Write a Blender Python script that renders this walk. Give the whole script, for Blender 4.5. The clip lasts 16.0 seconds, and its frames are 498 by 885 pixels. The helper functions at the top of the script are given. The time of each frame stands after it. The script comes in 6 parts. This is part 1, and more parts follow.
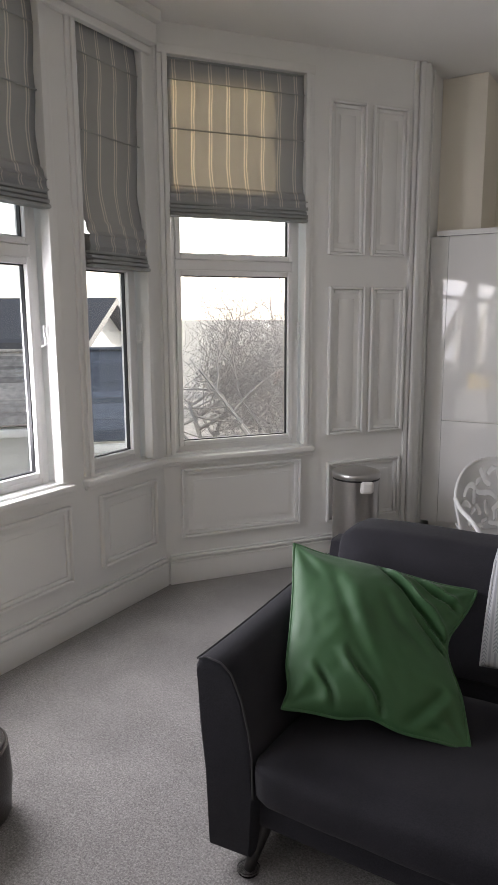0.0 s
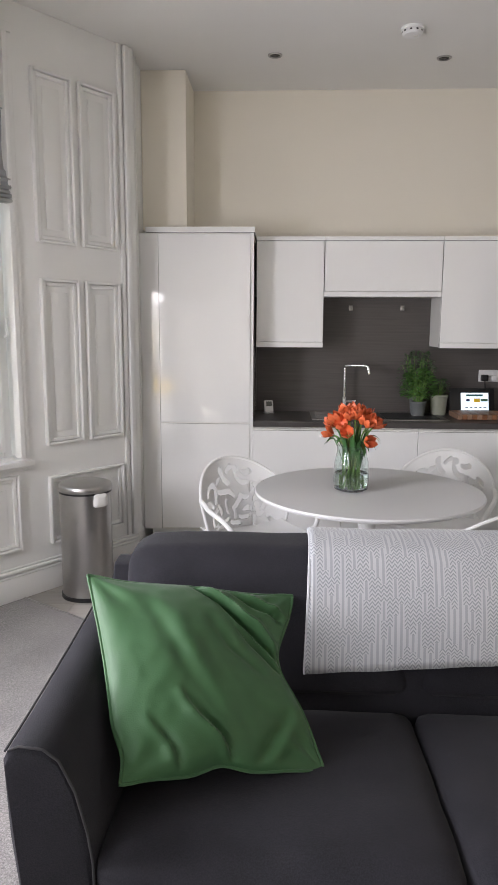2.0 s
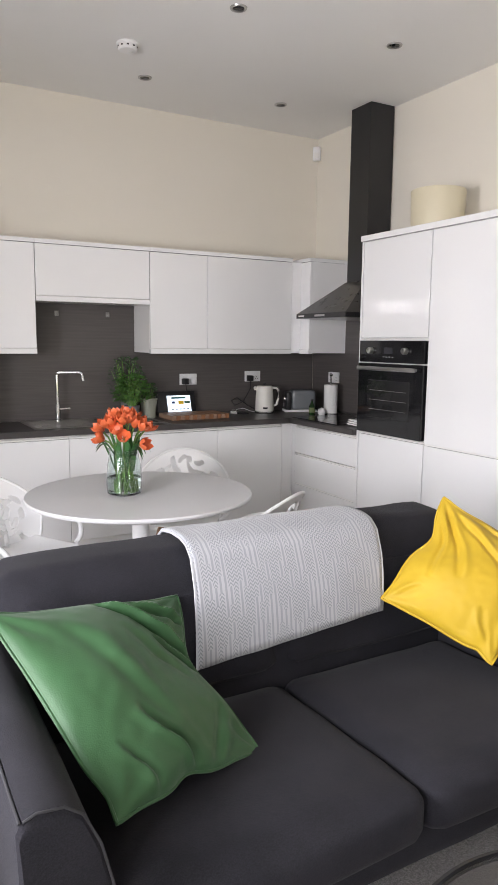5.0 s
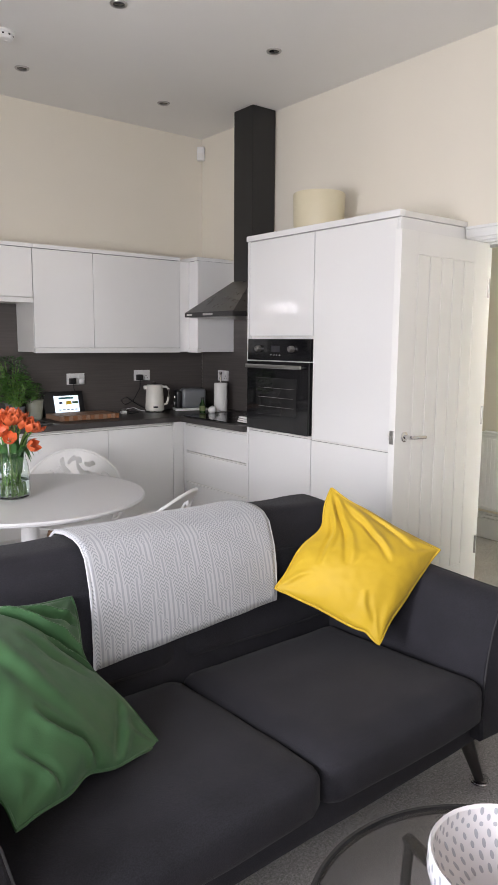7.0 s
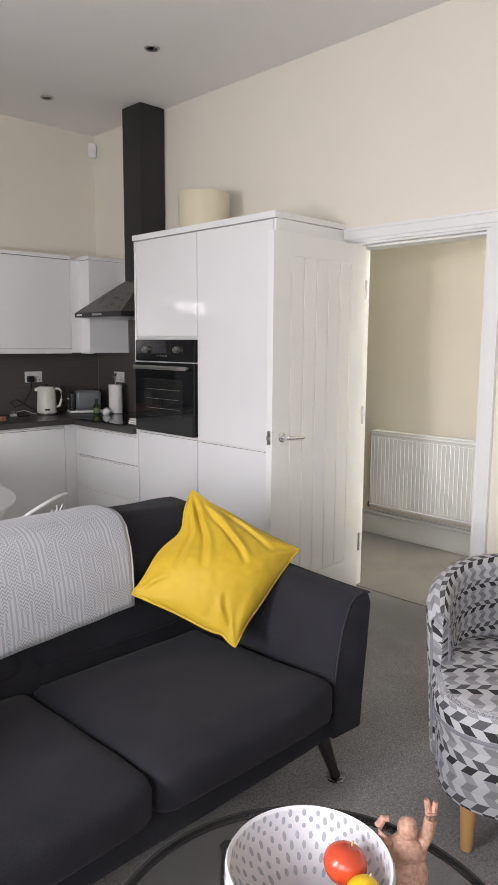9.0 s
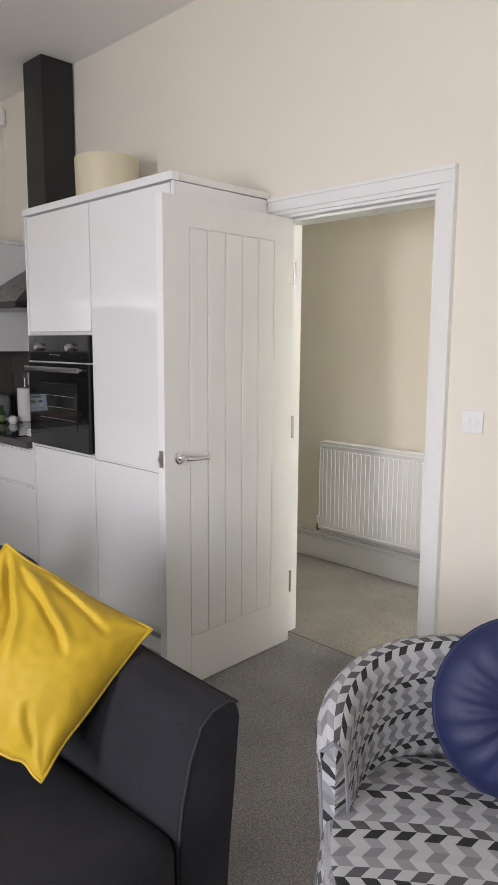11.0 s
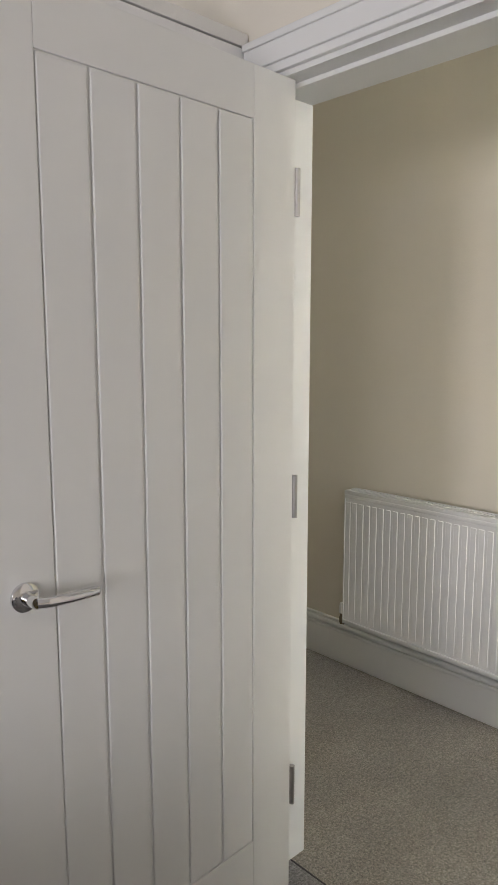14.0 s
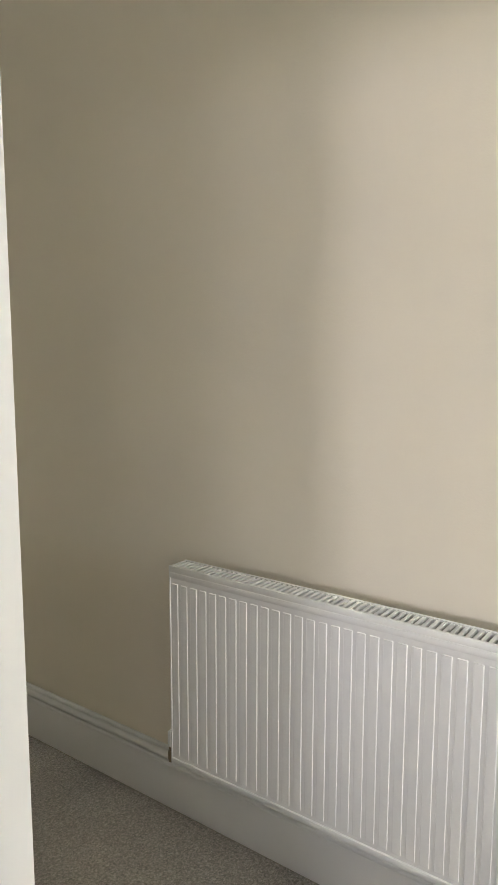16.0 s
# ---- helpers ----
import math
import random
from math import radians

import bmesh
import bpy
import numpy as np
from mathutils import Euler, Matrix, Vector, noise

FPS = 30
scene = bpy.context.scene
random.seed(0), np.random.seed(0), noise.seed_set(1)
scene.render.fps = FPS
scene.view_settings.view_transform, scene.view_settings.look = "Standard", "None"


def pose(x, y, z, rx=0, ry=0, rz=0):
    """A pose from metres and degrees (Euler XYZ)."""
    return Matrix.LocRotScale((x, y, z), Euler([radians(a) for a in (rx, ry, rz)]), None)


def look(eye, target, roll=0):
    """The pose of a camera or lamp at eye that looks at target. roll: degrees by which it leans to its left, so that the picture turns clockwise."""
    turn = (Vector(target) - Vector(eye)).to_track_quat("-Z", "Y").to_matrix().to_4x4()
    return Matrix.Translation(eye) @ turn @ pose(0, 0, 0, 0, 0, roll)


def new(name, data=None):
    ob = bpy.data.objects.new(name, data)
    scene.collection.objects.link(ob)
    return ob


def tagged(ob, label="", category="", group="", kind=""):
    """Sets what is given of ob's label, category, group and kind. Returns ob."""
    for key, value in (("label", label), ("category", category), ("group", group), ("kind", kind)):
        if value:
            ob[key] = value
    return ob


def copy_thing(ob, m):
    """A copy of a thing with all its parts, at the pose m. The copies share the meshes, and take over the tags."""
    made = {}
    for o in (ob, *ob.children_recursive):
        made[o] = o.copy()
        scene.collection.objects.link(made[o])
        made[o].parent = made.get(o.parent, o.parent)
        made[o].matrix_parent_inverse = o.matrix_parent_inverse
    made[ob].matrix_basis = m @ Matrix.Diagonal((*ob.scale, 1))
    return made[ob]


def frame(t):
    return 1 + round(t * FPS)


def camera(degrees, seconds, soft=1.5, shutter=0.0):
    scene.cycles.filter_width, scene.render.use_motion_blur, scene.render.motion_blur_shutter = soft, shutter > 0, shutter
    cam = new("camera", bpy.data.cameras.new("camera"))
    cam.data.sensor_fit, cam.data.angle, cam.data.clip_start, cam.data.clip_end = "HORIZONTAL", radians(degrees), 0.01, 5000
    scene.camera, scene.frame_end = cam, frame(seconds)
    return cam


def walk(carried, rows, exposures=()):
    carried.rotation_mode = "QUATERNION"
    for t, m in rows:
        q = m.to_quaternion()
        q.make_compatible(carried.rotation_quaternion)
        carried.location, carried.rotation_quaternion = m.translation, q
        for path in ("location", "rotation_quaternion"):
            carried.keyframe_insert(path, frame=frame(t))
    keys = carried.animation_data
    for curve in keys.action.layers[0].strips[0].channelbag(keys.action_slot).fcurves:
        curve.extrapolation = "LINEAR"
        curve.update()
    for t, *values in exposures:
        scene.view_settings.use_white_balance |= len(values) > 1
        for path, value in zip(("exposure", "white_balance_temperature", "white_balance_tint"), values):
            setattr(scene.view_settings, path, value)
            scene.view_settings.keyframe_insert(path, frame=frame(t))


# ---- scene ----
cam = camera(39.5, 16.0)
PATH = [
    (0, (0.248, 0.321, 1.585), (-0.763, 2.011, 1.234), -0.3),
    (0.5, (0.09, 0.349, 1.571), (-0.707, 2.151, 1.226), -0.1),
    (1, (-0.054, 0.378, 1.547), (-0.6, 2.272, 1.211), 0.0),
    (1.5, (-0.147, 0.423, 1.534), (-0.456, 2.371, 1.202), 0.1),
    (2, (-0.249, 0.516, 1.509), (-0.34, 2.487, 1.187), 0.3),
    (2.5, (-0.402, 0.543, 1.513), (-0.297, 2.514, 1.192), 0.2),
    (3, (-0.596, 0.555, 1.506), (-0.229, 2.497, 1.194), 0.3),
    (5.5, (-1.03, 0.666, 1.477), (0.023, 2.343, 1.191), 0.5),
    (6, (-1.039, 0.65, 1.483), (0.086, 2.279, 1.197), 0.4),
    (6.5, (-1.041, 0.638, 1.48), (0.142, 2.225, 1.194), 0.4),
    (7, (-1.026, 0.633, 1.473), (0.207, 2.182, 1.187), 0.4),
    (7.5, (-1.013, 0.625, 1.466), (0.263, 2.139, 1.182), 0.5),
    (8, (-0.984, 0.598, 1.465), (0.333, 2.076, 1.182), 0.4),
    (8.5, (-0.933, 0.552, 1.475), (0.423, 1.993, 1.189), 0.3),
    (9, (-0.809, 0.484, 1.476), (0.576, 1.899, 1.193), 0.4),
    (9.5, (-0.671, 0.471, 1.473), (0.722, 1.876, 1.189), 0.4),
    (10, (-0.464, 0.57, 1.465), (0.938, 1.967, 1.179), 0.4),
    (11.2, (0.115, 0.765, 1.466), (1.515, 2.166, 1.180), 0.4),
    (12.5, (0.756, 1.221, 1.468), (2.123, 2.651, 1.177), 0.4),
    (13, (0.929, 1.455, 1.455), (2.274, 2.905, 1.16), 0.2),
    (13.5, (1.077, 1.66, 1.444), (2.421, 3.111, 1.149), 0.1),
    (14, (1.254, 1.77, 1.438), (2.615, 3.208, 1.156), 0.0),
    (14.5, (1.463, 1.89, 1.453), (2.847, 3.305, 1.161), 0.0),
    (15, (1.721, 2.083, 1.435), (3.152, 3.451, 1.149), -0.2),
    (15.5, (1.93, 2.213, 1.425), (3.435, 3.5, 1.14), -0.3),
    (16, (2.128, 2.296, 1.418), (3.734, 3.458, 1.158), 0.1),
]
EXPOSURES = [(0, 1.04), (0.8, 1.30), (1.5, 1.58), (3, 1.98), (5.5, 2.02), (6.5, 1.92), (9.5, 1.68), (12.5, 1.42), (13, 1.34), (14, 1.15), (15, 1.12), (16, 1.46)]
walk(cam, [(t, look(e, g, r)) for t, e, g, r in PATH], EXPOSURES)


# ---------- light ----------

world = bpy.data.worlds.new("world")
scene.world = world
world.use_nodes = True
wn = world.node_tree.nodes
sky = wn.new("ShaderNodeTexSky")
sky.sky_type = "NISHITA"
sky.sun_disc = False
SUN_DIR = Vector((0.09, -1.0, -0.33)).normalized()
sky.sun_elevation = math.asin(-SUN_DIR.z)
sky.dust_density = 2.0
sky.sun_rotation = math.atan2(-SUN_DIR.x, -SUN_DIR.y)
haze = wn.new("ShaderNodeHueSaturation")
haze.inputs["Saturation"].default_value = 0.40
world.node_tree.links.new(sky.outputs["Color"], haze.inputs["Color"])
world.node_tree.links.new(haze.outputs["Color"], wn["Background"].inputs["Color"])
wn["Background"].inputs["Strength"].default_value = 0.15

sun_data = bpy.data.lights.new("sun", "SUN")
sun_data.energy, sun_data.angle, sun_data.color = 5.0, radians(0.5), (1.0, 0.93, 0.82)
sun = new("sun", sun_data)
sun.matrix_world = look((-4, 40, 19), Vector((-4, 40, 19)) + SUN_DIR)


def area_lamp(name, m, w, h, watts, color=(0.96, 0.93, 1.0)):
    """Area lamp for sky light, in a window's opening or free in the hall; local -z shines into the room."""
    d = bpy.data.lights.new(name, "AREA")
    d.shape, d.size, d.size_y, d.energy, d.color = "RECTANGLE", w, h, watts, color
    o = new(name, d)
    o.matrix_world = m
    return o


# ---------- helpers ----------
def principled(name, color, rough=0.5, metal=0.0, var=0.06, scale=8.0, bump=0.0, bump_scale=120.0, spec=0.5, coat=0.0, sheen=0.0, fine=0.0):
    """A node material with colour variation at two scales and fine relief."""
    m = bpy.data.materials.new(name)
    m.use_nodes = True
    n, l = m.node_tree.nodes, m.node_tree.links
    b = n["Principled BSDF"]
    b.inputs["Roughness"].default_value = rough
    b.inputs["Metallic"].default_value = metal
    b.inputs["Specular IOR Level"].default_value = spec
    b.inputs["Coat Weight"].default_value = coat
    b.inputs["Coat Roughness"].default_value = 0.02
    b.inputs["Sheen Weight"].default_value = sheen
    co = n.new("ShaderNodeTexCoord")
    big = n.new("ShaderNodeTexNoise")
    big.inputs["Scale"].default_value, big.inputs["Detail"].default_value = scale, 4
    l.new(co.outputs["Object"], big.inputs["Vector"])
    small = n.new("ShaderNodeTexNoise")
    small.inputs["Scale"].default_value, small.inputs["Detail"].default_value = bump_scale, 3
    l.new(co.outputs["Object"], small.inputs["Vector"])
    mix = n.new("ShaderNodeMix")
    mix.data_type = "RGBA"
    c = Vector(color)
    mix.inputs["A"].default_value = (*(c * (1 - var)), 1)
    mix.inputs["B"].default_value = (*[min(1, v * (1 + var)) for v in c], 1)
    l.new(big.outputs["Fac"], mix.inputs["Factor"])
    out = mix.outputs["Result"]
    if fine:
        ramp = n.new("ShaderNodeMapRange")
        ramp.inputs["From Min"].default_value, ramp.inputs["From Max"].default_value = 0.3, 0.7
        ramp.inputs["To Min"].default_value, ramp.inputs["To Max"].default_value = 1 - fine, 1 + fine
        l.new(small.outputs["Fac"], ramp.inputs["Value"])
        mul = n.new("ShaderNodeMix")
        mul.data_type, mul.blend_type = "RGBA", "MULTIPLY"
        mul.inputs["Factor"].default_value = 1
        l.new(out, mul.inputs["A"])
        l.new(ramp.outputs["Result"], mul.inputs["B"])
        out = mul.outputs["Result"]
    l.new(out, b.inputs["Base Color"])
    rr = n.new("ShaderNodeMapRange")
    rr.inputs["To Min"].default_value, rr.inputs["To Max"].default_value = rough * 0.9, min(1, rough * 1.1)
    l.new(big.outputs["Fac"], rr.inputs["Value"])
    l.new(rr.outputs["Result"], b.inputs["Roughness"])
    if bump:
        bp = n.new("ShaderNodeBump")
        bp.inputs["Strength"].default_value, bp.inputs["Distance"].default_value = bump, 0.004
        l.new(small.outputs["Fac"], bp.inputs["Height"])
        l.new(bp.outputs["Normal"], b.inputs["Normal"])
    return m


def glass(name, color=(1, 1, 1), rough=0.0):
    m = bpy.data.materials.new(name)
    m.use_nodes = True
    b = m.node_tree.nodes["Principled BSDF"]
    b.inputs["Base Color"].default_value = (*color, 1)
    b.inputs["Transmission Weight"].default_value = 1
    b.inputs["Roughness"].default_value = rough
    b.inputs["IOR"].default_value = 1.45
    return m


def pane_material(name, tint=(1, 1, 1), gloss=0.08):
    """Thin clear pane: mostly see-through with a weak mirror on top."""
    m = bpy.data.materials.new(name)
    m.use_nodes = True
    n, l = m.node_tree.nodes, m.node_tree.links
    n.remove(n["Principled BSDF"])
    tr = n.new("ShaderNodeBsdfTransparent")
    tr.inputs["Color"].default_value = (*tint, 1)
    gl = n.new("ShaderNodeBsdfGlossy")
    gl.inputs["Roughness"].default_value = 0.02
    lw = n.new("ShaderNodeLayerWeight")
    lw.inputs["Blend"].default_value = 0.5
    pw = n.new("ShaderNodeMath")
    pw.operation = "POWER"
    pw.inputs[1].default_value = 4.0
    l.new(lw.outputs["Facing"], pw.inputs[0])
    ma = n.new("ShaderNodeMath")
    ma.operation = "MULTIPLY_ADD"
    ma.inputs[1].default_value, ma.inputs[2].default_value = 0.5, 0.03
    l.new(pw.outputs[0], ma.inputs[0])
    mx = n.new("ShaderNodeMixShader")
    l.new(ma.outputs[0], mx.inputs["Fac"])
    l.new(tr.outputs["BSDF"], mx.inputs[1])
    l.new(gl.outputs["BSDF"], mx.inputs[2])
    l.new(mx.outputs["Shader"], n["Material Output"].inputs["Surface"])
    return m


def emitter(name, color, strength):
    m = bpy.data.materials.new(name)
    m.use_nodes = True
    b = m.node_tree.nodes["Principled BSDF"]
    b.inputs["Base Color"].default_value = (*color, 1)
    b.inputs["Emission Color"].default_value = (*color, 1)
    b.inputs["Emission Strength"].default_value = strength
    return m


def box(bm, x0, y0, z0, x1, y1, z1, bev=0.0, seg=2, m=None):
    """A box from corner to corner, edges rounded by bev."""
    t = bmesh.new()
    bmesh.ops.create_cube(t, size=1.0)
    bmesh.ops.scale(t, vec=(abs(x1 - x0), abs(y1 - y0), abs(z1 - z0)), verts=t.verts)
    bmesh.ops.translate(t, vec=((x0 + x1) / 2, (y0 + y1) / 2, (z0 + z1) / 2), verts=t.verts)
    if bev:
        bmesh.ops.bevel(t, geom=t.edges[:] + t.verts[:], offset=bev, segments=seg, profile=0.5, affect="EDGES")
    if m is not None:
        bmesh.ops.transform(t, matrix=m, verts=t.verts)
    join(bm, t)
    return bm


def join(bm, t):
    me = bpy.data.meshes.new("t")
    t.to_mesh(me)
    t.free()
    bm.from_mesh(me)
    bpy.data.meshes.remove(me)


def lathe(bm, profile, seg=32, m=None, cap=False):
    """Turns a profile of (radius, z) about the z axis."""
    rings = []
    for r, z in profile:
        if r < 1e-5:
            rings.append([bm.verts.new((0, 0, z))])
        else:
            rings.append([bm.verts.new((r * math.cos(2 * math.pi * i / seg), r * math.sin(2 * math.pi * i / seg), z)) for i in range(seg)])
    for a, b in zip(rings, rings[1:]):
        for i in range(seg):
            j = (i + 1) % seg
            if len(a) == 1 and len(b) > 1:
                bm.faces.new((a[0], b[j], b[i]))
            elif len(b) == 1 and len(a) > 1:
                bm.faces.new((a[i], a[j], b[0]))
            elif len(a) > 1 and len(b) > 1:
                bm.faces.new((a[i], a[j], b[j], b[i]))
    if cap:
        for ring, flip in ((rings[0], True), (rings[-1], False)):
            if len(ring) > 1:
                bm.faces.new(ring[::-1] if flip else ring)
    if m is not None:
        bmesh.ops.transform(bm, matrix=m, verts=[v for r in rings for v in r])
    return bm


def tube(bm, pts, r, seg=8, r_end=None, cap=True):
    """A round bar along points, tapering to r_end."""
    pts = [Vector(p) for p in pts]
    rings = []
    up = Vector((0, 0, 1))
    for i, p in enumerate(pts):
        d = (pts[min(i + 1, len(pts) - 1)] - pts[max(i - 1, 0)]).normalized()
        side = d.cross(up)
        if side.length < 0.05:
            side = d.cross(Vector((1, 0, 0)))
        side.normalize()
        oth = side.cross(d)
        rad = r if r_end is None else r + (r_end - r) * i / (len(pts) - 1)
        rings.append([bm.verts.new(p + rad * (math.cos(a) * side + math.sin(a) * oth)) for a in (2 * math.pi * k / seg for k in range(seg))])
    for a, b in zip(rings, rings[1:]):
        for i in range(seg):
            j = (i + 1) % seg
            bm.faces.new((a[i], a[j], b[j], b[i]))
    if cap:
        bm.faces.new(rings[0][::-1])
        bm.faces.new(rings[-1])
    return bm


def mesh_object(name, bm, material, smooth=False):
    bmesh.ops.recalc_face_normals(bm, faces=bm.faces)
    me = bpy.data.meshes.new(name)
    bm.to_mesh(me)
    bm.free()
    me.materials.append(material)
    if smooth:
        me.shade_smooth()
        me.set_sharp_from_angle(angle=radians(38))
        square = [p for p in me.polygons if max(abs(c) for c in p.normal) > 0.9995]
        if len(me.polygons) < 600 and sum(p.area for p in square) > 0.75 * sum(p.area for p in me.polygons):
            for p in square:
                p.use_smooth = False
    return new(name, me)


def part(name, bm, material, parent, label="", smooth=True):
    o = mesh_object(name, bm, material, smooth)
    o.parent = parent
    if label:
        tagged(o, label)
    return o


def thing(name, m, label, category, group=""):
    o = new(name)
    o.empty_display_size = 0.1
    o.matrix_world = m
    return tagged(o, label, category, group)


def structure(name, bm, material, label, category="", m=None, smooth=False):
    o = mesh_object(name, bm, material, smooth)
    if m is not None:
        o.matrix_world = m
    return tagged(o, label, category or name.split("_")[0], kind="structure")


def bx(*a, **k):
    return box(bmesh.new(), *a, **k)


# ---------- materials ----------
M_PAINT = principled("white_gloss_paint", (0.80, 0.80, 0.78), 0.42, var=0.03, scale=3, bump=0.06, bump_scale=60)
M_WALL = principled("cream_wall_paint", (0.79, 0.745, 0.645), 0.75, var=0.025, scale=2, bump=0.12, bump_scale=180)
M_HALL = principled("hall_cream_paint", (0.78, 0.72, 0.60), 0.75, var=0.025, scale=2, bump=0.12, bump_scale=180)
M_CEIL = principled("ceiling_paint", (0.82, 0.81, 0.78), 0.85, var=0.02, scale=2, bump=0.1, bump_scale=150)


def carpet(name, color):
    """Cut-pile carpet: speckled tufts of mixed yarns, trodden patches, rough relief."""
    m = bpy.data.materials.new(name)
    m.use_nodes = True
    n, l = m.node_tree.nodes, m.node_tree.links
    b = n["Principled BSDF"]
    b.inputs["Roughness"].default_value, b.inputs["Specular IOR Level"].default_value = 0.97, 0.1
    b.inputs["Sheen Weight"].default_value = 0.2
    co = n.new("ShaderNodeTexCoord")
    tuft, yarn, worn = n.new("ShaderNodeTexVoronoi"), n.new("ShaderNodeTexNoise"), n.new("ShaderNodeTexNoise")
    tuft.inputs["Scale"].default_value = 240
    yarn.inputs["Scale"].default_value, yarn.inputs["Detail"].default_value, yarn.inputs["Roughness"].default_value = 140, 4, 0.75
    worn.inputs["Scale"].default_value, worn.inputs["Detail"].default_value = 2.6, 5
    for k in (tuft, yarn, worn):
        l.new(co.outputs["Object"], k.inputs["Vector"])
    sep = n.new("ShaderNodeSeparateColor")
    l.new(tuft.outputs["Color"], sep.inputs["Color"])
    tones = []
    for sock, lo, hi, a, z in ((sep.outputs[0], 0.0, 1.0, 0.74, 1.26), (yarn.outputs["Fac"], 0.32, 0.68, 0.60, 1.40), (worn.outputs["Fac"], 0.3, 0.7, 0.84, 1.16)):
        r = n.new("ShaderNodeMapRange")
        r.inputs["From Min"].default_value, r.inputs["From Max"].default_value = lo, hi
        r.inputs["To Min"].default_value, r.inputs["To Max"].default_value = a, z
        l.new(sock, r.inputs["Value"])
        tones.append(r.outputs["Result"])
    for k in range(2):
        q = n.new("ShaderNodeMath")
        q.operation = "MULTIPLY"
        l.new(tones[0], q.inputs[0])
        l.new(tones[k + 1], q.inputs[1])
        tones[0] = q.outputs[0]
    mul = n.new("ShaderNodeMix")
    mul.data_type, mul.blend_type = "RGBA", "MULTIPLY"
    mul.inputs["Factor"].default_value = 1
    mul.inputs["A"].default_value = (*color, 1)
    l.new(tones[0], mul.inputs["B"])
    l.new(mul.outputs["Result"], b.inputs["Base Color"])
    bp = n.new("ShaderNodeBump")
    bp.inputs["Strength"].default_value, bp.inputs["Distance"].default_value = 0.8, 0.005
    l.new(yarn.outputs["Fac"], bp.inputs["Height"])
    l.new(bp.outputs["Normal"], b.inputs["Normal"])
    return m


M_CARPET = carpet("grey_carpet", (0.27, 0.258, 0.25))
M_HALLCARPET = carpet("beige_grey_carpet", (0.31, 0.28, 0.235))
M_GLOSSW = principled("gloss_white_cabinet", (0.84, 0.84, 0.83), 0.02, var=0.015, scale=2, spec=0.5, coat=0.6)
M_SATINW = principled("white_carcass", (0.78, 0.77, 0.74), 0.35, var=0.02)
M_DARKTOP = principled("dark_worktop", (0.055, 0.050, 0.048), 0.35, var=0.3, scale=14)
M_BLACKM = principled("black_metal", (0.012, 0.012, 0.013), 0.38, metal=0.0, var=0.1)
M_BLACKG = principled("black_glass", (0.008, 0.008, 0.009), 0.06, var=0.1)
M_CHROME = principled("chrome", (0.75, 0.75, 0.76), 0.12, metal=1.0, var=0.03)
M_STEEL = principled("brushed_steel", (0.46, 0.45, 0.44), 0.30, metal=1.0, var=0.06, scale=30)
M_WPLASTIC = principled("white_plastic", (0.80, 0.80, 0.79), 0.35, var=0.02)
M_SOFA = principled("charcoal_velvet", (0.0210, 0.0207, 0.0250), 0.85, var=0.4, scale=7, bump=0.3, bump_scale=300, spec=0.10, sheen=0.05, fine=0.25)
M_PIPING = principled("dark_piping", (0.025, 0.025, 0.028), 0.8)
M_GREEN = principled("green_velvet", (0.022, 0.085, 0.024), 0.6, var=0.2, scale=7, bump=0.15, bump_scale=300, sheen=0.15)
M_YELLOW = principled("yellow_velvet", (0.50, 0.33, 0.010), 0.65, var=0.12, scale=7, bump=0.15, bump_scale=300, sheen=0.1)
M_NAVY = principled("navy_velvet", (0.006, 0.012, 0.062), 0.6, var=0.15, scale=9, bump=0.15, bump_scale=300, sheen=0.06)
M_OAK = principled("pale_oak", (0.46, 0.26, 0.10), 0.5, var=0.2, scale=12)
M_BLACKW = principled("black_wood", (0.015, 0.013, 0.012), 0.4)

# ---------- plan ----------
LEFT, RIGHT, SINK, BACK, CEIL = -2.23, 2.45, 5.66, -2.5, 3.145
AX, AY, BX, BY = -2.23, 3.49, -1.18, 4.89
WL = pose(LEFT, BACK, 0, 0, 0, 90)
WC = pose(AX, AY, 0, 0, 0, math.degrees(math.atan2(BY - AY, BX - AX)))
WR = pose(BX, BY, 0, 0, 0, 90)
WS = pose(BX, SINK, 0, 0, 0, 0)
WD = pose(RIGHT, SINK, 0, 0, 0, -90)
WB = pose(RIGHT, BACK, 0, 0, 0, 180)
T = 0.30


def wall(name, m, length, holes, material, label, thick=T, height=CEIL, lo=0.0, hi=0.0):
    """A wall along local x, its room face at y = 0, with openings (s0, s1, z0, z1)."""
    bm = bmesh.new()
    cuts = sorted({-lo, length + hi, *[h[0] for h in holes], *[h[1] for h in holes]})
    for a, b in zip(cuts, cuts[1:]):
        hole = next((h for h in holes if h[0] <= a + 1e-6 and h[1] >= b - 1e-6), None)
        if hole is None:
            box(bm, a, 0, 0, b, thick, height)
        else:
            if hole[2] > 0:
                box(bm, a, 0, 0, b, thick, hole[2])
            box(bm, a, 0, hole[3], b, thick, height)
    bmesh.ops.remove_doubles(bm, verts=bm.verts, dist=1e-5)
    return structure(name, bm, material, label, "wall", m)


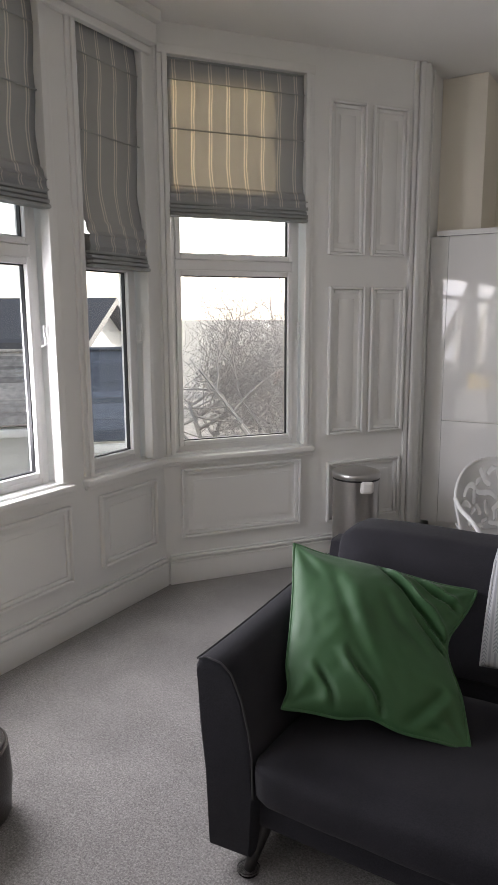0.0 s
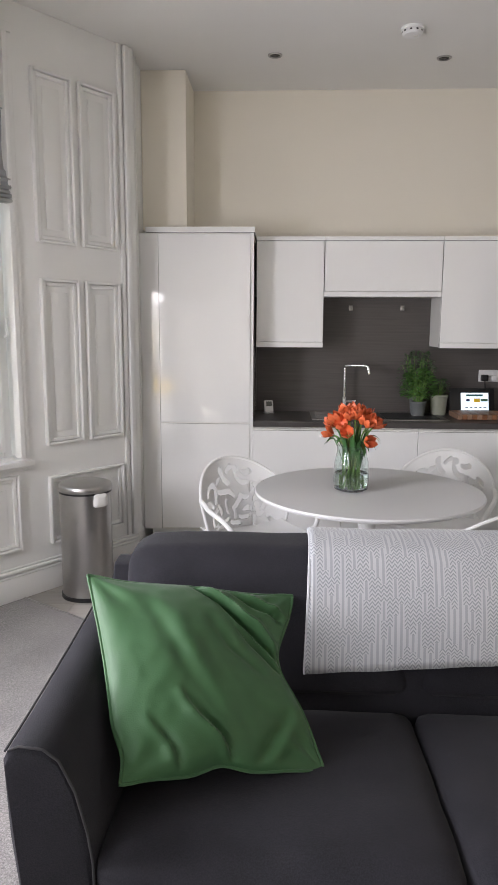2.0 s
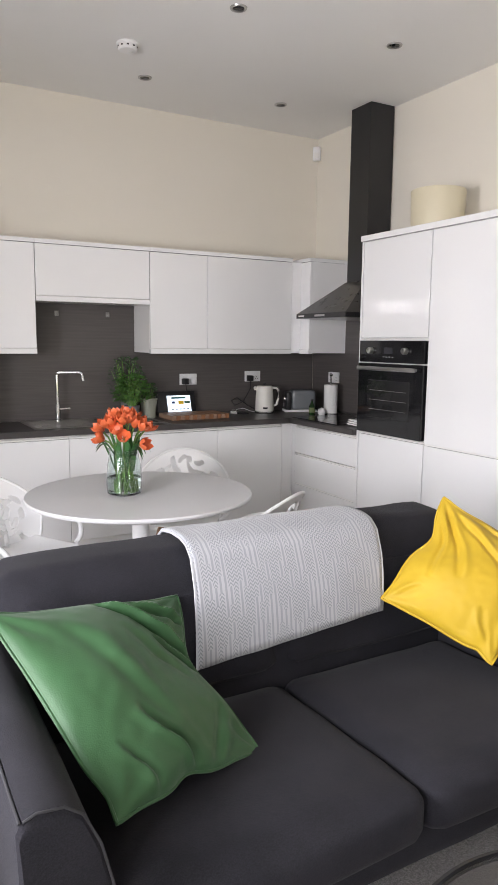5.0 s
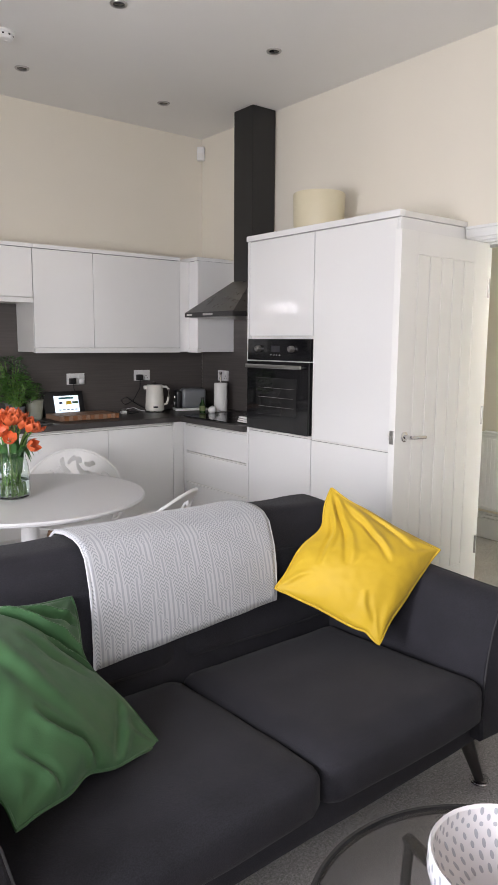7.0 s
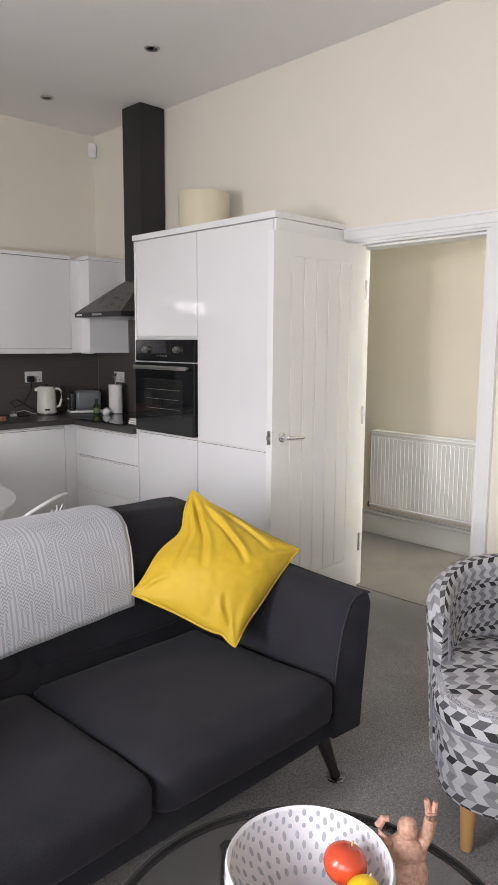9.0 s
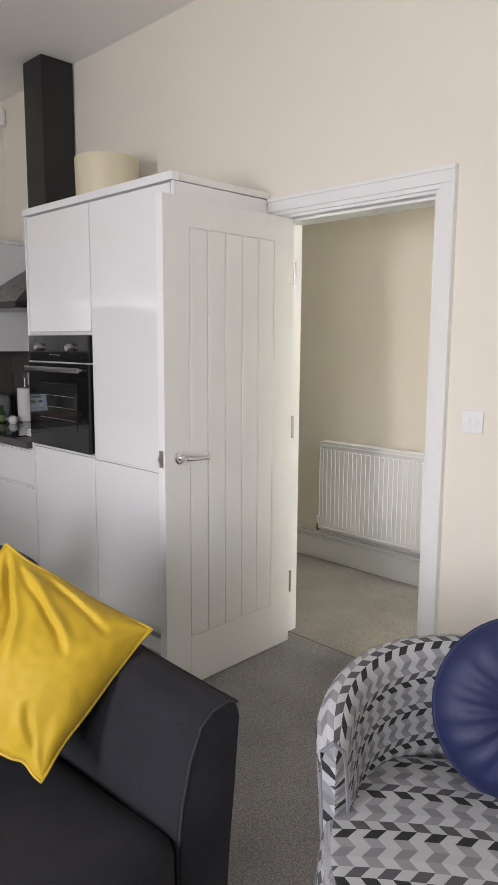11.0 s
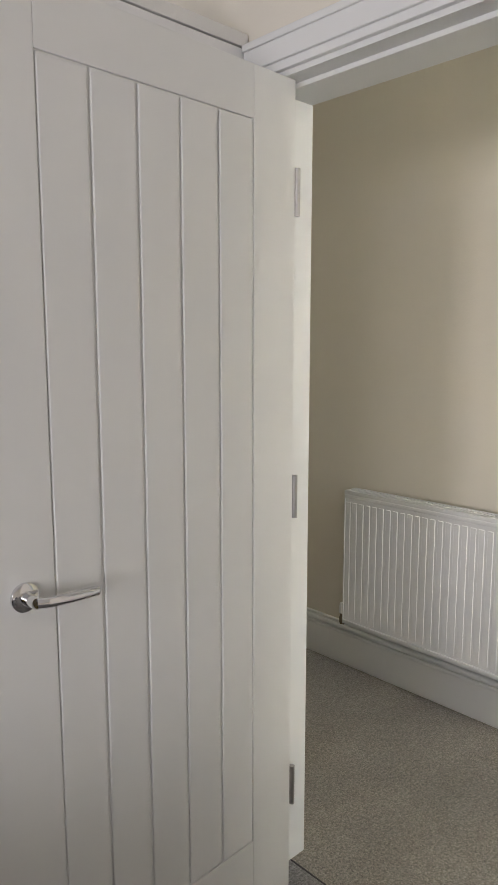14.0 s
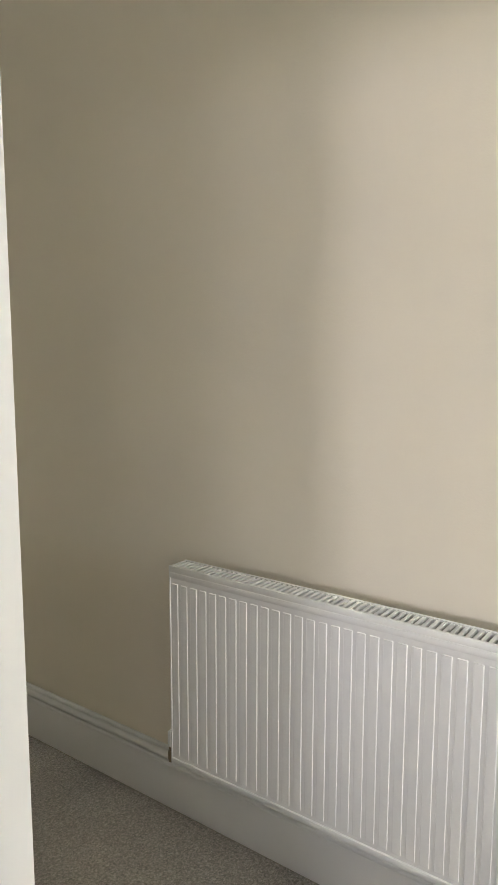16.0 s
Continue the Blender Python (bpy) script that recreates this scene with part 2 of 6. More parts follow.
ys = lambda y: y - BACK          # along the left wall
yd = lambda y: SINK - y          # along the door wall
W0 = (ys(-0.35), ys(1.05), 0.80, 3.0)
# WX is an unseen window, added at the back to hold a lamp.
WX = (ys(-2.2), ys(-0.8), 0.80, 3.0)
W1 = (ys(1.50), ys(2.700), 0.80, 3.0)
W2 = (ys(2.865), ys(3.395), 0.80, 3.0)
W3 = (0.040, 0.935, 0.80, 3.0)
DOOR = (yd(3.010), yd(2.145), 0.0, 2.055)
wall("wall_left", WL, ys(AY), [WX, W0, W1, W2], M_PAINT, "white panelled wall with tall sash windows", thick=0.17)
wall("wall_canted", WC, 1.75, [W3], M_PAINT, "white canted bay wall with panel mouldings and a sash window", thick=0.17)
wall("wall_return", WR, SINK - BY, [], M_PAINT, "short white return wall beside the fridge unit")
wall("wall_sink", WS, RIGHT - BX, [], M_WALL, "cream painted kitchen wall", hi=0.3, lo=0.3)
wall("wall_door", WD, SINK - BACK, [DOOR], M_WALL, "cream painted wall with a doorway", thick=0.16)
wall("wall_back", WB, RIGHT - LEFT, [], M_WALL, "plain cream back wall", hi=0.3, lo=0.2)
HW = 3.625
structure("wall_hall", bx(HW, BACK - 0.3, 0, HW + 0.2, SINK + 0.3, CEIL), M_HALL, "warm cream hallway wall", "wall")
structure("wall_hall_end", bx(RIGHT + 0.16, 4.9, 0, HW, 5.1, CEIL), M_HALL, "cream end wall of the hallway", "wall")
structure("wall_hall_rear", bx(RIGHT + 0.16, -1.2, 0, HW, -1.0, CEIL), M_HALL, "cream far wall of the hallway", "wall")


def poly(pts, z0, z1):
    bm = bmesh.new()
    lo = [bm.verts.new((x, y, z0)) for x, y in pts]
    hi = [bm.verts.new((x, y, z1)) for x, y in pts]
    bm.faces.new(lo[::-1])
    bm.faces.new(hi)
    for i in range(len(pts)):
        j = (i + 1) % len(pts)
        bm.faces.new((lo[i], lo[j], hi[j], hi[i]))
    return bm


EDGE = [(-1.70, 4.20), (-1.17, 3.86), (-0.95, 3.70), (-0.20, 3.035), (RIGHT, 3.035)]
structure("floor", poly([(LEFT, BACK), (RIGHT, BACK), (RIGHT, 2.17), (2.552, 2.17), (2.552, 2.985), (RIGHT, 2.985), *EDGE[::-1], (AX, AY)], -0.12, 0.0), M_CARPET, "mottled grey fitted carpet", "floor")
structure("floor_hall", bx(2.556, BACK, -0.12, HW, SINK, -0.001), M_HALLCARPET, "beige-grey hallway carpet", "floor")

OUTLINE = [(LEFT - 0.17, BACK - 0.3), (HW + 0.2, BACK - 0.3), (HW + 0.2, SINK + 0.3), (BX - 0.3, SINK + 0.3), (BX - 0.3, BY + 0.02), (AX - 0.14, AY + 0.11), (LEFT - 0.17, AY)]
structure("ceiling", poly(OUTLINE, CEIL, CEIL + 0.15), M_CEIL, "flat off-white ceiling", "ceiling")

# ---------- trim of the room ----------
def frame_rect(bm, s0, s1, z0, z1, y0, y1, w, bev=0.004):
    """Four bars round a rectangle in the wall's plane."""
    box(bm, s0, y0, z0, s0 + w, y1, z1, bev)
    box(bm, s1 - w, y0, z0, s1, y1, z1, bev)
    box(bm, s0 + w, y0, z0, s1 - w, y1, z0 + w, bev)
    box(bm, s0 + w, y0, z1 - w, s1 - w, y1, z1, bev)


def panel_mould(name, m, s0, s1, z0, z1):
    bm = bmesh.new()
    frame_rect(bm, s0, s1, z0, z1, -0.028, 0.002, 0.016, 0.006)
    frame_rect(bm, s0 + 0.018, s1 - 0.018, z0 + 0.018, z1 - 0.018, -0.013, 0.002, 0.022, 0.005)
    box(bm, s0 + 0.075, -0.004, z0 + 0.075, s1 - 0.075, 0.002, z1 - 0.075, 0.002)
    return structure(name, bm, M_PAINT, "white painted raised panel moulding", "trim", m, True)


def skirting(name, m, s0, s1, h=0.19, material=None):
    bm = bmesh.new()
    box(bm, s0, -0.016, 0, s1, 0.0, h - 0.058, 0.002)
    box(bm, s0, -0.021, h - 0.058, s1, 0.0, h - 0.042, 0.006, 3)
    box(bm, s0, -0.011, h - 0.042, s1, 0.0, h - 0.034, 0.001)
    box(bm, s0, -0.025, h - 0.034, s1, 0.0, h - 0.014, 0.008, 3)
    box(bm, s0, -0.012, h - 0.014, s1, 0.0, h, 0.005, 3)
    return structure(name, bm, material or M_PAINT, "white moulded skirting board", "baseboard", m, True)


for i, (a, b) in enumerate([(1.065, 1.325), (1.368, 1.625)]):
    panel_mould("trim_upper_%d" % (i + 1), WC, a, b, 1.97, 2.86)
    panel_mould("trim_middle_%d" % (i + 1), WC, a + 0.01, b + 0.01, 0.85, 1.78)
panel_mould("trim_low_1", WC, 1.08, 1.63, 0.27, 0.67)
panel_mould("trim_low_2", WC, 0.10, 0.89, 0.285, 0.71)
for i, (a, b) in enumerate([(1.60, 2.72), (2.93, 3.40), (-0.2, 1.05)]):
    panel_mould("trim_bay_%d" % (i + 1), WL, ys(a), ys(b), 0.285, 0.68)
skirting("baseboard_left", WL, 0, ys(AY) - 0.004)
skirting("baseboard_canted", WC, 0.02, 1.75)
skirting("baseboard_door_2", WD, yd(2.06), yd(BACK) - 0.03, 0.19)
skirting("baseboard_back", WB, 0.03, RIGHT - LEFT - 0.03, 0.19)

bm = bmesh.new()
for s, w, d in ((1.655, 0.03, 0.018), (1.695, 0.035, 0.028), (1.735, 0.04, 0.016)):
    box(bm, s, -d, 0.19, s + w, 0.002, CEIL - 0.002, 0.005)
structure("trim_corner", bm, M_PAINT, "white vertical corner mouldings", "trim", WC, True)
bm = bmesh.new()
for s, w, d in ((0.01, 0.035, 0.022), (0.06, 0.03, 0.014), (0.12, 0.02, 0.018)):
    box(bm, s, -d, 0.19, s + w, 0.002, CEIL - 0.002, 0.005)
structure("trim_return", bm, M_PAINT, "white vertical reeded trim", "trim", WR, True)
bm = bmesh.new()
for z0, z1, d in ((CEIL - 0.20, CEIL - 0.16, 0.035), (CEIL - 0.16, CEIL - 0.06, 0.075), (CEIL - 0.06, CEIL - 0.001, 0.11)):
    box(bm, 0, -d, z0, ys(AY) - 0.06, 0.002, z1, 0.006)
structure("trim_cornice", bm, M_PAINT, "white cornice above the bay windows", "trim", WL, True)
structure("column", bx(BX + 0.002, 5.245, 2.156, -0.885, SINK - 0.002, CEIL - 0.002, 0.003), M_WALL, "boxed cream column above the fridge unit", "column")

M_PVC = principled("white_window_frame", (0.82, 0.82, 0.81), 0.3, var=0.02)
M_PANE = pane_material("window_glass")


def window(name, m, s0, s1, z0, z1, sill_l=0.04, sill_r=0.04, depth=0.10):
    """A tall casement pair with a fixed upper light, casing and sill, in a wall opening."""
    w = tagged(new(name), "white framed tall window with a small upper light", "window", kind="structure")
    w.matrix_world = m
    bm = bmesh.new()
    for off, wd, d in ((0.0, 0.03, 0.022), (-0.028, 0.028, 0.014)):
        for a in (s0 + off - (0.0 if off == 0 else 0.0), s1 - off - wd):
            box(bm, a, -d, z0, a + wd, 0.04, z1 + 0.02, 0.006)
    box(bm, s0 - 0.028, -0.022, z1 - 0.02, s1 + 0.028, 0.04, z1 + 0.03, 0.006)
    part("casing", bm, M_PAINT, w)
    bm = bmesh.new()
    box(bm, s0 - sill_l, -0.045, z0 - 0.045, s1 + sill_r, depth + 0.02, z0 - 0.012, 0.008)
    box(bm, s0 - sill_l + 0.01, -0.022, z0 - 0.07, s1 + sill_r - 0.01, 0.002, z0 - 0.045, 0.006)
    part("window_sill", bm, M_PAINT, w)
    f = 0.045
    a, b, lo, mid = s0 + 0.03, s1 - 0.03, z0 - 0.012, 1.895
    bm = bmesh.new()
    frame_rect(bm, a, b, lo, z1, depth - 0.03, depth + 0.04, f, 0.006)
    box(bm, a + f, depth - 0.03, mid - 0.03, b - f, depth + 0.04, mid + 0.03, 0.006)
    part("window_frame", bm, M_PVC, w)
    for k, (p, q) in enumerate(((lo + f, mid - 0.03), (mid + 0.03, z1 - f))):
        bm = bmesh.new()
        frame_rect(bm, a + f, b - f, p, q, depth - 0.045, depth + 0.02, 0.03, 0.005)
        part("sash", bm, M_PVC, w)
        bm = bmesh.new()
        frame_rect(bm, a + f + 0.03, b - f - 0.03, p + 0.03, q - 0.03, depth - 0.02, depth + 0.0, 0.006, 0)
        part("gasket", bm, M_BLACKM, w, smooth=False)
        pane = part("pane", bx(a + f + 0.03, depth - 0.012, p + 0.03, b - f - 0.03, depth - 0.006, q - 0.03), M_PANE, w, smooth=False)
        pane.visible_shadow = False
    bm = bmesh.new()
    tube(bm, [(b - 0.02, depth - 0.05, 1.46), (b - 0.02, depth - 0.075, 1.47), (b - 0.02, depth - 0.075, 1.56)], 0.007)
    part("window_handle", bm, M_WPLASTIC, w)
    return w


window("window_1", WL, *W1)
window("window_2", WL, *W2, sill_r=0.07)
window("window_3", WC, *W3, sill_l=0.07)
window("window_4", WL, *W0)
window("window_added", WL, *WX)


def fabric_stripes(name, base, stripe, through_, see=0.25):
    """Blind cloth: woven ground with thin pale stripes down it, some light passing."""
    m = bpy.data.materials.new(name)
    m.use_nodes = True
    n, l = m.node_tree.nodes, m.node_tree.links
    b = n["Principled BSDF"]
    b.inputs["Roughness"].default_value = 0.9
    co = n.new("ShaderNodeTexCoord")
    sep = n.new("ShaderNodeSeparateXYZ")
    l.new(co.outputs["UV"], sep.inputs["Vector"])
    def math_node(op, a, v=None, c=None):
        k = n.new("ShaderNodeMath")
        k.operation = op
        l.new(a, k.inputs[0]) if not isinstance(a, float) else None
        if v is not None:
            k.inputs[1].default_value = v
        return k.outputs[0]
    fr = math_node("FRACT", math_node("MULTIPLY", sep.outputs["X"], 1 / 0.105))
    a1 = math_node("LESS_THAN", math_node("ABSOLUTE", math_node("SUBTRACT", fr, 0.46)), 0.035)
    a2 = math_node("LESS_THAN", math_node("ABSOLUTE", math_node("SUBTRACT", fr, 0.60)), 0.03)
    add = n.new("ShaderNodeMath")
    add.operation = "ADD"
    l.new(a1, add.inputs[0]); l.new(a2, add.inputs[1])
    nz = n.new("ShaderNodeTexNoise")
    nz.inputs["Scale"].default_value = 300
    l.new(co.outputs["UV"], nz.inputs["Vector"])
    mix = n.new("ShaderNodeMix")
    mix.data_type = "RGBA"
    mix.inputs["A"].default_value, mix.inputs["B"].default_value = (*base, 1), (*stripe, 1)
    l.new(add.outputs[0], mix.inputs["Factor"])
    mul = n.new("ShaderNodeMix")
    mul.data_type, mul.blend_type = "RGBA", "MULTIPLY"
    mul.inputs["Factor"].default_value = 0.35
    l.new(mix.outputs["Result"], mul.inputs["A"]); l.new(nz.outputs["Color"], mul.inputs["B"])
    l.new(mul.outputs["Result"], b.inputs["Base Color"])
    tl = n.new("ShaderNodeBsdfTranslucent")
    tint = n.new("ShaderNodeMix")
    tint.data_type, tint.blend_type = "RGBA", "MULTIPLY"
    tint.inputs["Factor"].default_value = 1
    tint.inputs["B"].default_value = (*through_, 1)
    l.new(mix.outputs["Result"], tint.inputs["A"])
    l.new(tint.outputs["Result"], tl.inputs["Color"])
    mx = n.new("ShaderNodeMixShader")
    mx.inputs["Fac"].default_value = see
    l.new(b.outputs["BSDF"], mx.inputs[1]); l.new(tl.outputs["BSDF"], mx.inputs[2])
    l.new(mx.outputs["Shader"], n["Material Output"].inputs["Surface"])
    return m


M_BLIND = fabric_stripes("striped_blind_cloth", (0.56, 0.585, 0.62), (0.90, 0.90, 0.89), (1.0, 0.87, 0.66), 0.38)


def roman_blind(m, s0, s1, z0, z1, material, label, sway=0.0, y=0.025):
    """Folded cloth that hangs in soft waves, bunched at the foot."""
    b = thing("roman_blind", m, label, "blind", "roman blinds of the bay")
    bm = bmesh.new()
    uv = bm.loops.layers.uv.new("uv")
    nz, nx = 60, 24
    h = z1 - z0
    grid = []
    for j in range(nz + 1):
        v = j / nz
        z = z1 - h * v
        fold = 0.010 * math.sin(v * math.pi * 3) ** 2 + (0.016 * abs(math.sin(v * 60)) if v > 0.86 else 0)
        pinch = sway * math.sin(v * math.pi * 2.6) * (0.3 + v)
        row = []
        for i in range(nx + 1):
            u = i / nx
            s = s0 + (s1 - s0) * u + pinch
            yy = y - fold - 0.006 * noise.noise(Vector((u * 3, v * 6, s0))) - 0.03 * v * v * (1 if v > 0.8 else 0.3) - 0.012 * math.sin(u * 9 + v * 4) * v
            row.append(bm.verts.new((s, yy, z)))
        grid.append(row)
    for j in range(nz):
        for i in range(nx):
            f = bm.faces.new((grid[j][i], grid[j][i + 1], grid[j + 1][i + 1], grid[j + 1][i]))
            for lp, (ii, jj) in zip(f.loops, ((i, j), (i + 1, j), (i + 1, j + 1), (i, j + 1))):
                lp[uv].uv = ((s1 - s0) * ii / nx, h * jj / nz)
    c = part("cloth", bm, material, b)
    sd = c.modifiers.new("thick", "SOLIDIFY")
    sd.thickness = 0.003
    bm = bx(s0, y - 0.005, z1, s1, y + 0.03, z1 + 0.03, 0.004)
    part("headrail", bm, material, b)
    for v in (0.13, 0.44):
        part("seam_rod", tube(bmesh.new(), [(s0 + 0.01, y - 0.022, z1 - h * v), (s1 - 0.01, y - 0.022, z1 - h * v)], 0.004), material, b)
    bm = bmesh.new()
    for k in range(4):
        box(bm, s0 + 0.004, y - 0.075 + 0.008 * k, z0 - 0.012 + 0.022 * k, s1 - 0.004, y - 0.015, z0 + 0.006 + 0.022 * k, 0.007)
    part("gathered_folds", bm, material, b)
    part("stacked_fold", bx(s0 + 0.006, y + 0.004, z0, s1 - 0.006, y + 0.012, z0 + 0.155, 0.003), material, b)
    cord = part("pull_cord", tube(bmesh.new(), [(s1 + 0.012, y - 0.03, z1), (s1 + 0.014, y - 0.035, 1.9), (s1 + 0.012, y - 0.03, 1.47)], 0.0016, 6), M_WPLASTIC, b)
    part("cord_weight", lathe(bmesh.new(), [(0, 0.03), (0.004, 0.028), (0.008, 0.006), (0.006, 0), (0, 0)], 12, pose(s1 + 0.012, y - 0.03, 1.442)), M_WPLASTIC, cord)
    return b


roman_blind(WL, W1[0] + 0.02, W1[1] - 0.03, 2.09, 2.97, M_BLIND, "grey striped roman blind pulled partly up", 0.008)
roman_blind(WL, W2[0] + 0.055, W2[1] - 0.03, 1.85, 2.97, M_BLIND, "narrow grey striped roman blind hanging unevenly", 0.02)
roman_blind(WC, W3[0] + 0.02, W3[1] - 0.02, 2.16, 2.97, M_BLIND, "beige striped roman blind with sun behind it", 0.004)
for w in (W0, WX):
    roman_blind(WL, w[0] + 0.02, w[1] - 0.03, 2.09, 2.97, M_BLIND, "grey striped roman blind pulled partly up", 0.008)

area_lamp("window_light_1", WL @ pose(ys(1.92), 0.24, 1.50, -66, 0, 0), 0.72, 1.25, 34)
area_lamp("window_light_2", WL @ pose((W0[0] + W0[1]) / 2, 0.24, 1.50, -66, 0, 0), 1.2, 1.25, 18)
# Lamp in the added back window, brightening the room from out of view.
area_lamp("window_added_light", WL @ pose((WX[0] + WX[1]) / 2, 0.24, 1.50, -66, 0, 0), 1.2, 1.25, 13)
# Added lamp hanging free in the hall, no window there; brightens the hall wall.
area_lamp("hall_fill_light", pose(2.95, -0.75, 1.6, 90, 0, -70), 0.6, 1.3, 42, (0.84, 0.90, 1.0))

# ---------- doorway ----------
d0, d1 = yd(3.010), yd(2.145)
bm = bmesh.new()
box(bm, d0, -0.001, 0, d0 + 0.025, 0.161, 2.055)
box(bm, d1 - 0.025, -0.001, 0, d1, 0.161, 2.055)
box(bm, d0 + 0.025, -0.001, 2.03, d1 - 0.025, 0.161, 2.055)
box(bm, d0 + 0.025, 0.045, 0, d0 + 0.037, 0.16, 2.018, 0.002)
box(bm, d1 - 0.037, 0.045, 0, d1 - 0.025, 0.16, 2.018, 0.002)
box(bm, d0 + 0.025, 0.045, 2.018, d1 - 0.025, 0.16, 2.03, 0.002)
structure("trim_door_lining", bm, M_PAINT, "white door lining with stops", "door frame", WD, True)
bm = bmesh.new()
for a0, a1, dd in ((0.012, 0.075, 0.014), (0.03, 0.085, 0.022), (0.075, 0.092, 0.028)):
    box(bm, d1 - 0.025 + a0, -dd, 0, d1 - 0.025 + a1, 0.001, 2.03 + a0, 0.003)
    box(bm, d0 - 0.02, -dd, 2.03 + a0, d1 - 0.025 + a1, 0.001, 2.03 + a1, 0.003)
box(bm, d0 - 0.018, -0.014, 0, d0 + 0.013, 0.001, 2.04, 0.003)
structure("trim_architrave", bm, M_PAINT, "white moulded architrave round the doorway", "door frame", WD, True)

# the open door swings on its hinge at the lining
HINGE = (2.462, 2.935)
DOOR_ANGLE = 180 + math.degrees(math.atan2(0.022, 0.775))
door = tagged(new("door_1"), "white boarded door standing open, with lever handle", "door", kind="structure")
door.matrix_world = pose(HINGE[0], HINGE[1], 0.008, 0, 0, DOOR_ANGLE)
DW, DT, DH = 0.774, 0.040, 2.013
# local x from hinge to free edge; local y = 0.. DT lies on the sofa side
bm = bmesh.new()
box(bm, 0, 0, 0, DW, DT - 0.005, DH, 0.002)
gx = [0.133, 0.235, 0.336, 0.437, 0.538, 0.640]
box(bm, 0, DT - 0.006, 0, gx[0], DT, DH, 0.0015)
box(bm, gx[-1], DT - 0.006, 0, DW, DT, DH, 0.0015)
box(bm, gx[0], DT - 0.006, 0, gx[-1], DT, 0.215, 0.0015)
box(bm, gx[0], DT - 0.006, 1.903, gx[-1], DT, DH, 0.0015)
part("leaf", bm, M_PAINT, door)
for a, b in zip(gx, gx[1:]):
    part("board", bx(a + 0.0025, DT - 0.006, 0.218, b - 0.0025, DT, 1.900, 0.003, 2), M_PAINT, door, smooth=False)
for ylo, sgn in ((DT, 1), (0, -1)):
    bm = bmesh.new()
    lathe(bm, [(0, 0), (0.026, 0), (0.026, 0.006), (0.022, 0.009), (0.011, 0.010), (0.010, 0.045), (0, 0.045)], 28, pose(0.700, ylo, 0.995, -90 * sgn, 0, 0))
    h = part("door_handle", bm, M_CHROME, door, "chrome lever handle on a round rose")
    bm = bmesh.new()
    tube(bm, [(0.700, ylo + sgn * 0.045, 0.995), (0.68, ylo + sgn * 0.052, 0.994), (0.64, ylo + sgn * 0.053, 0.992), (0.585, ylo + sgn * 0.050, 0.990)], 0.0095, 10)
    part("lever", bm, M_CHROME, h)
bm = bx(DW - 0.001, 0.008, 0.96, DW + 0.003, 0.032, 1.03, 0.001)
box(bm, DW, 0.012, 0.985, DW + 0.012, 0.026, 1.005, 0.002)
part("latch_plate", bm, M_STEEL, door)
for z in (0.25, 1.01, 1.72):
    bm = lathe(bmesh.new(), [(0, 0), (0.007, 0), (0.007, 0.105), (0, 0.105)], 12, pose(-0.006, DT + 0.002, z))
    box(bm, -0.002, 0.006, z, 0.001, DT, z + 0.105)
    part("hinge", bm, M_STEEL, door)

bm = bx(2.5522, 2.172, -0.01, 2.5562, 2.983, 0.002, 0.0005)
structure("trim_threshold", bm, M_DARKTOP, "thin dark carpet joint in the doorway", "trim")

# ---------- hallway ----------
WH = pose(HW, 4.9, 0, 0, 0, -90)
skirting("baseboard_hall", WH, 0, 5.8, 0.20)


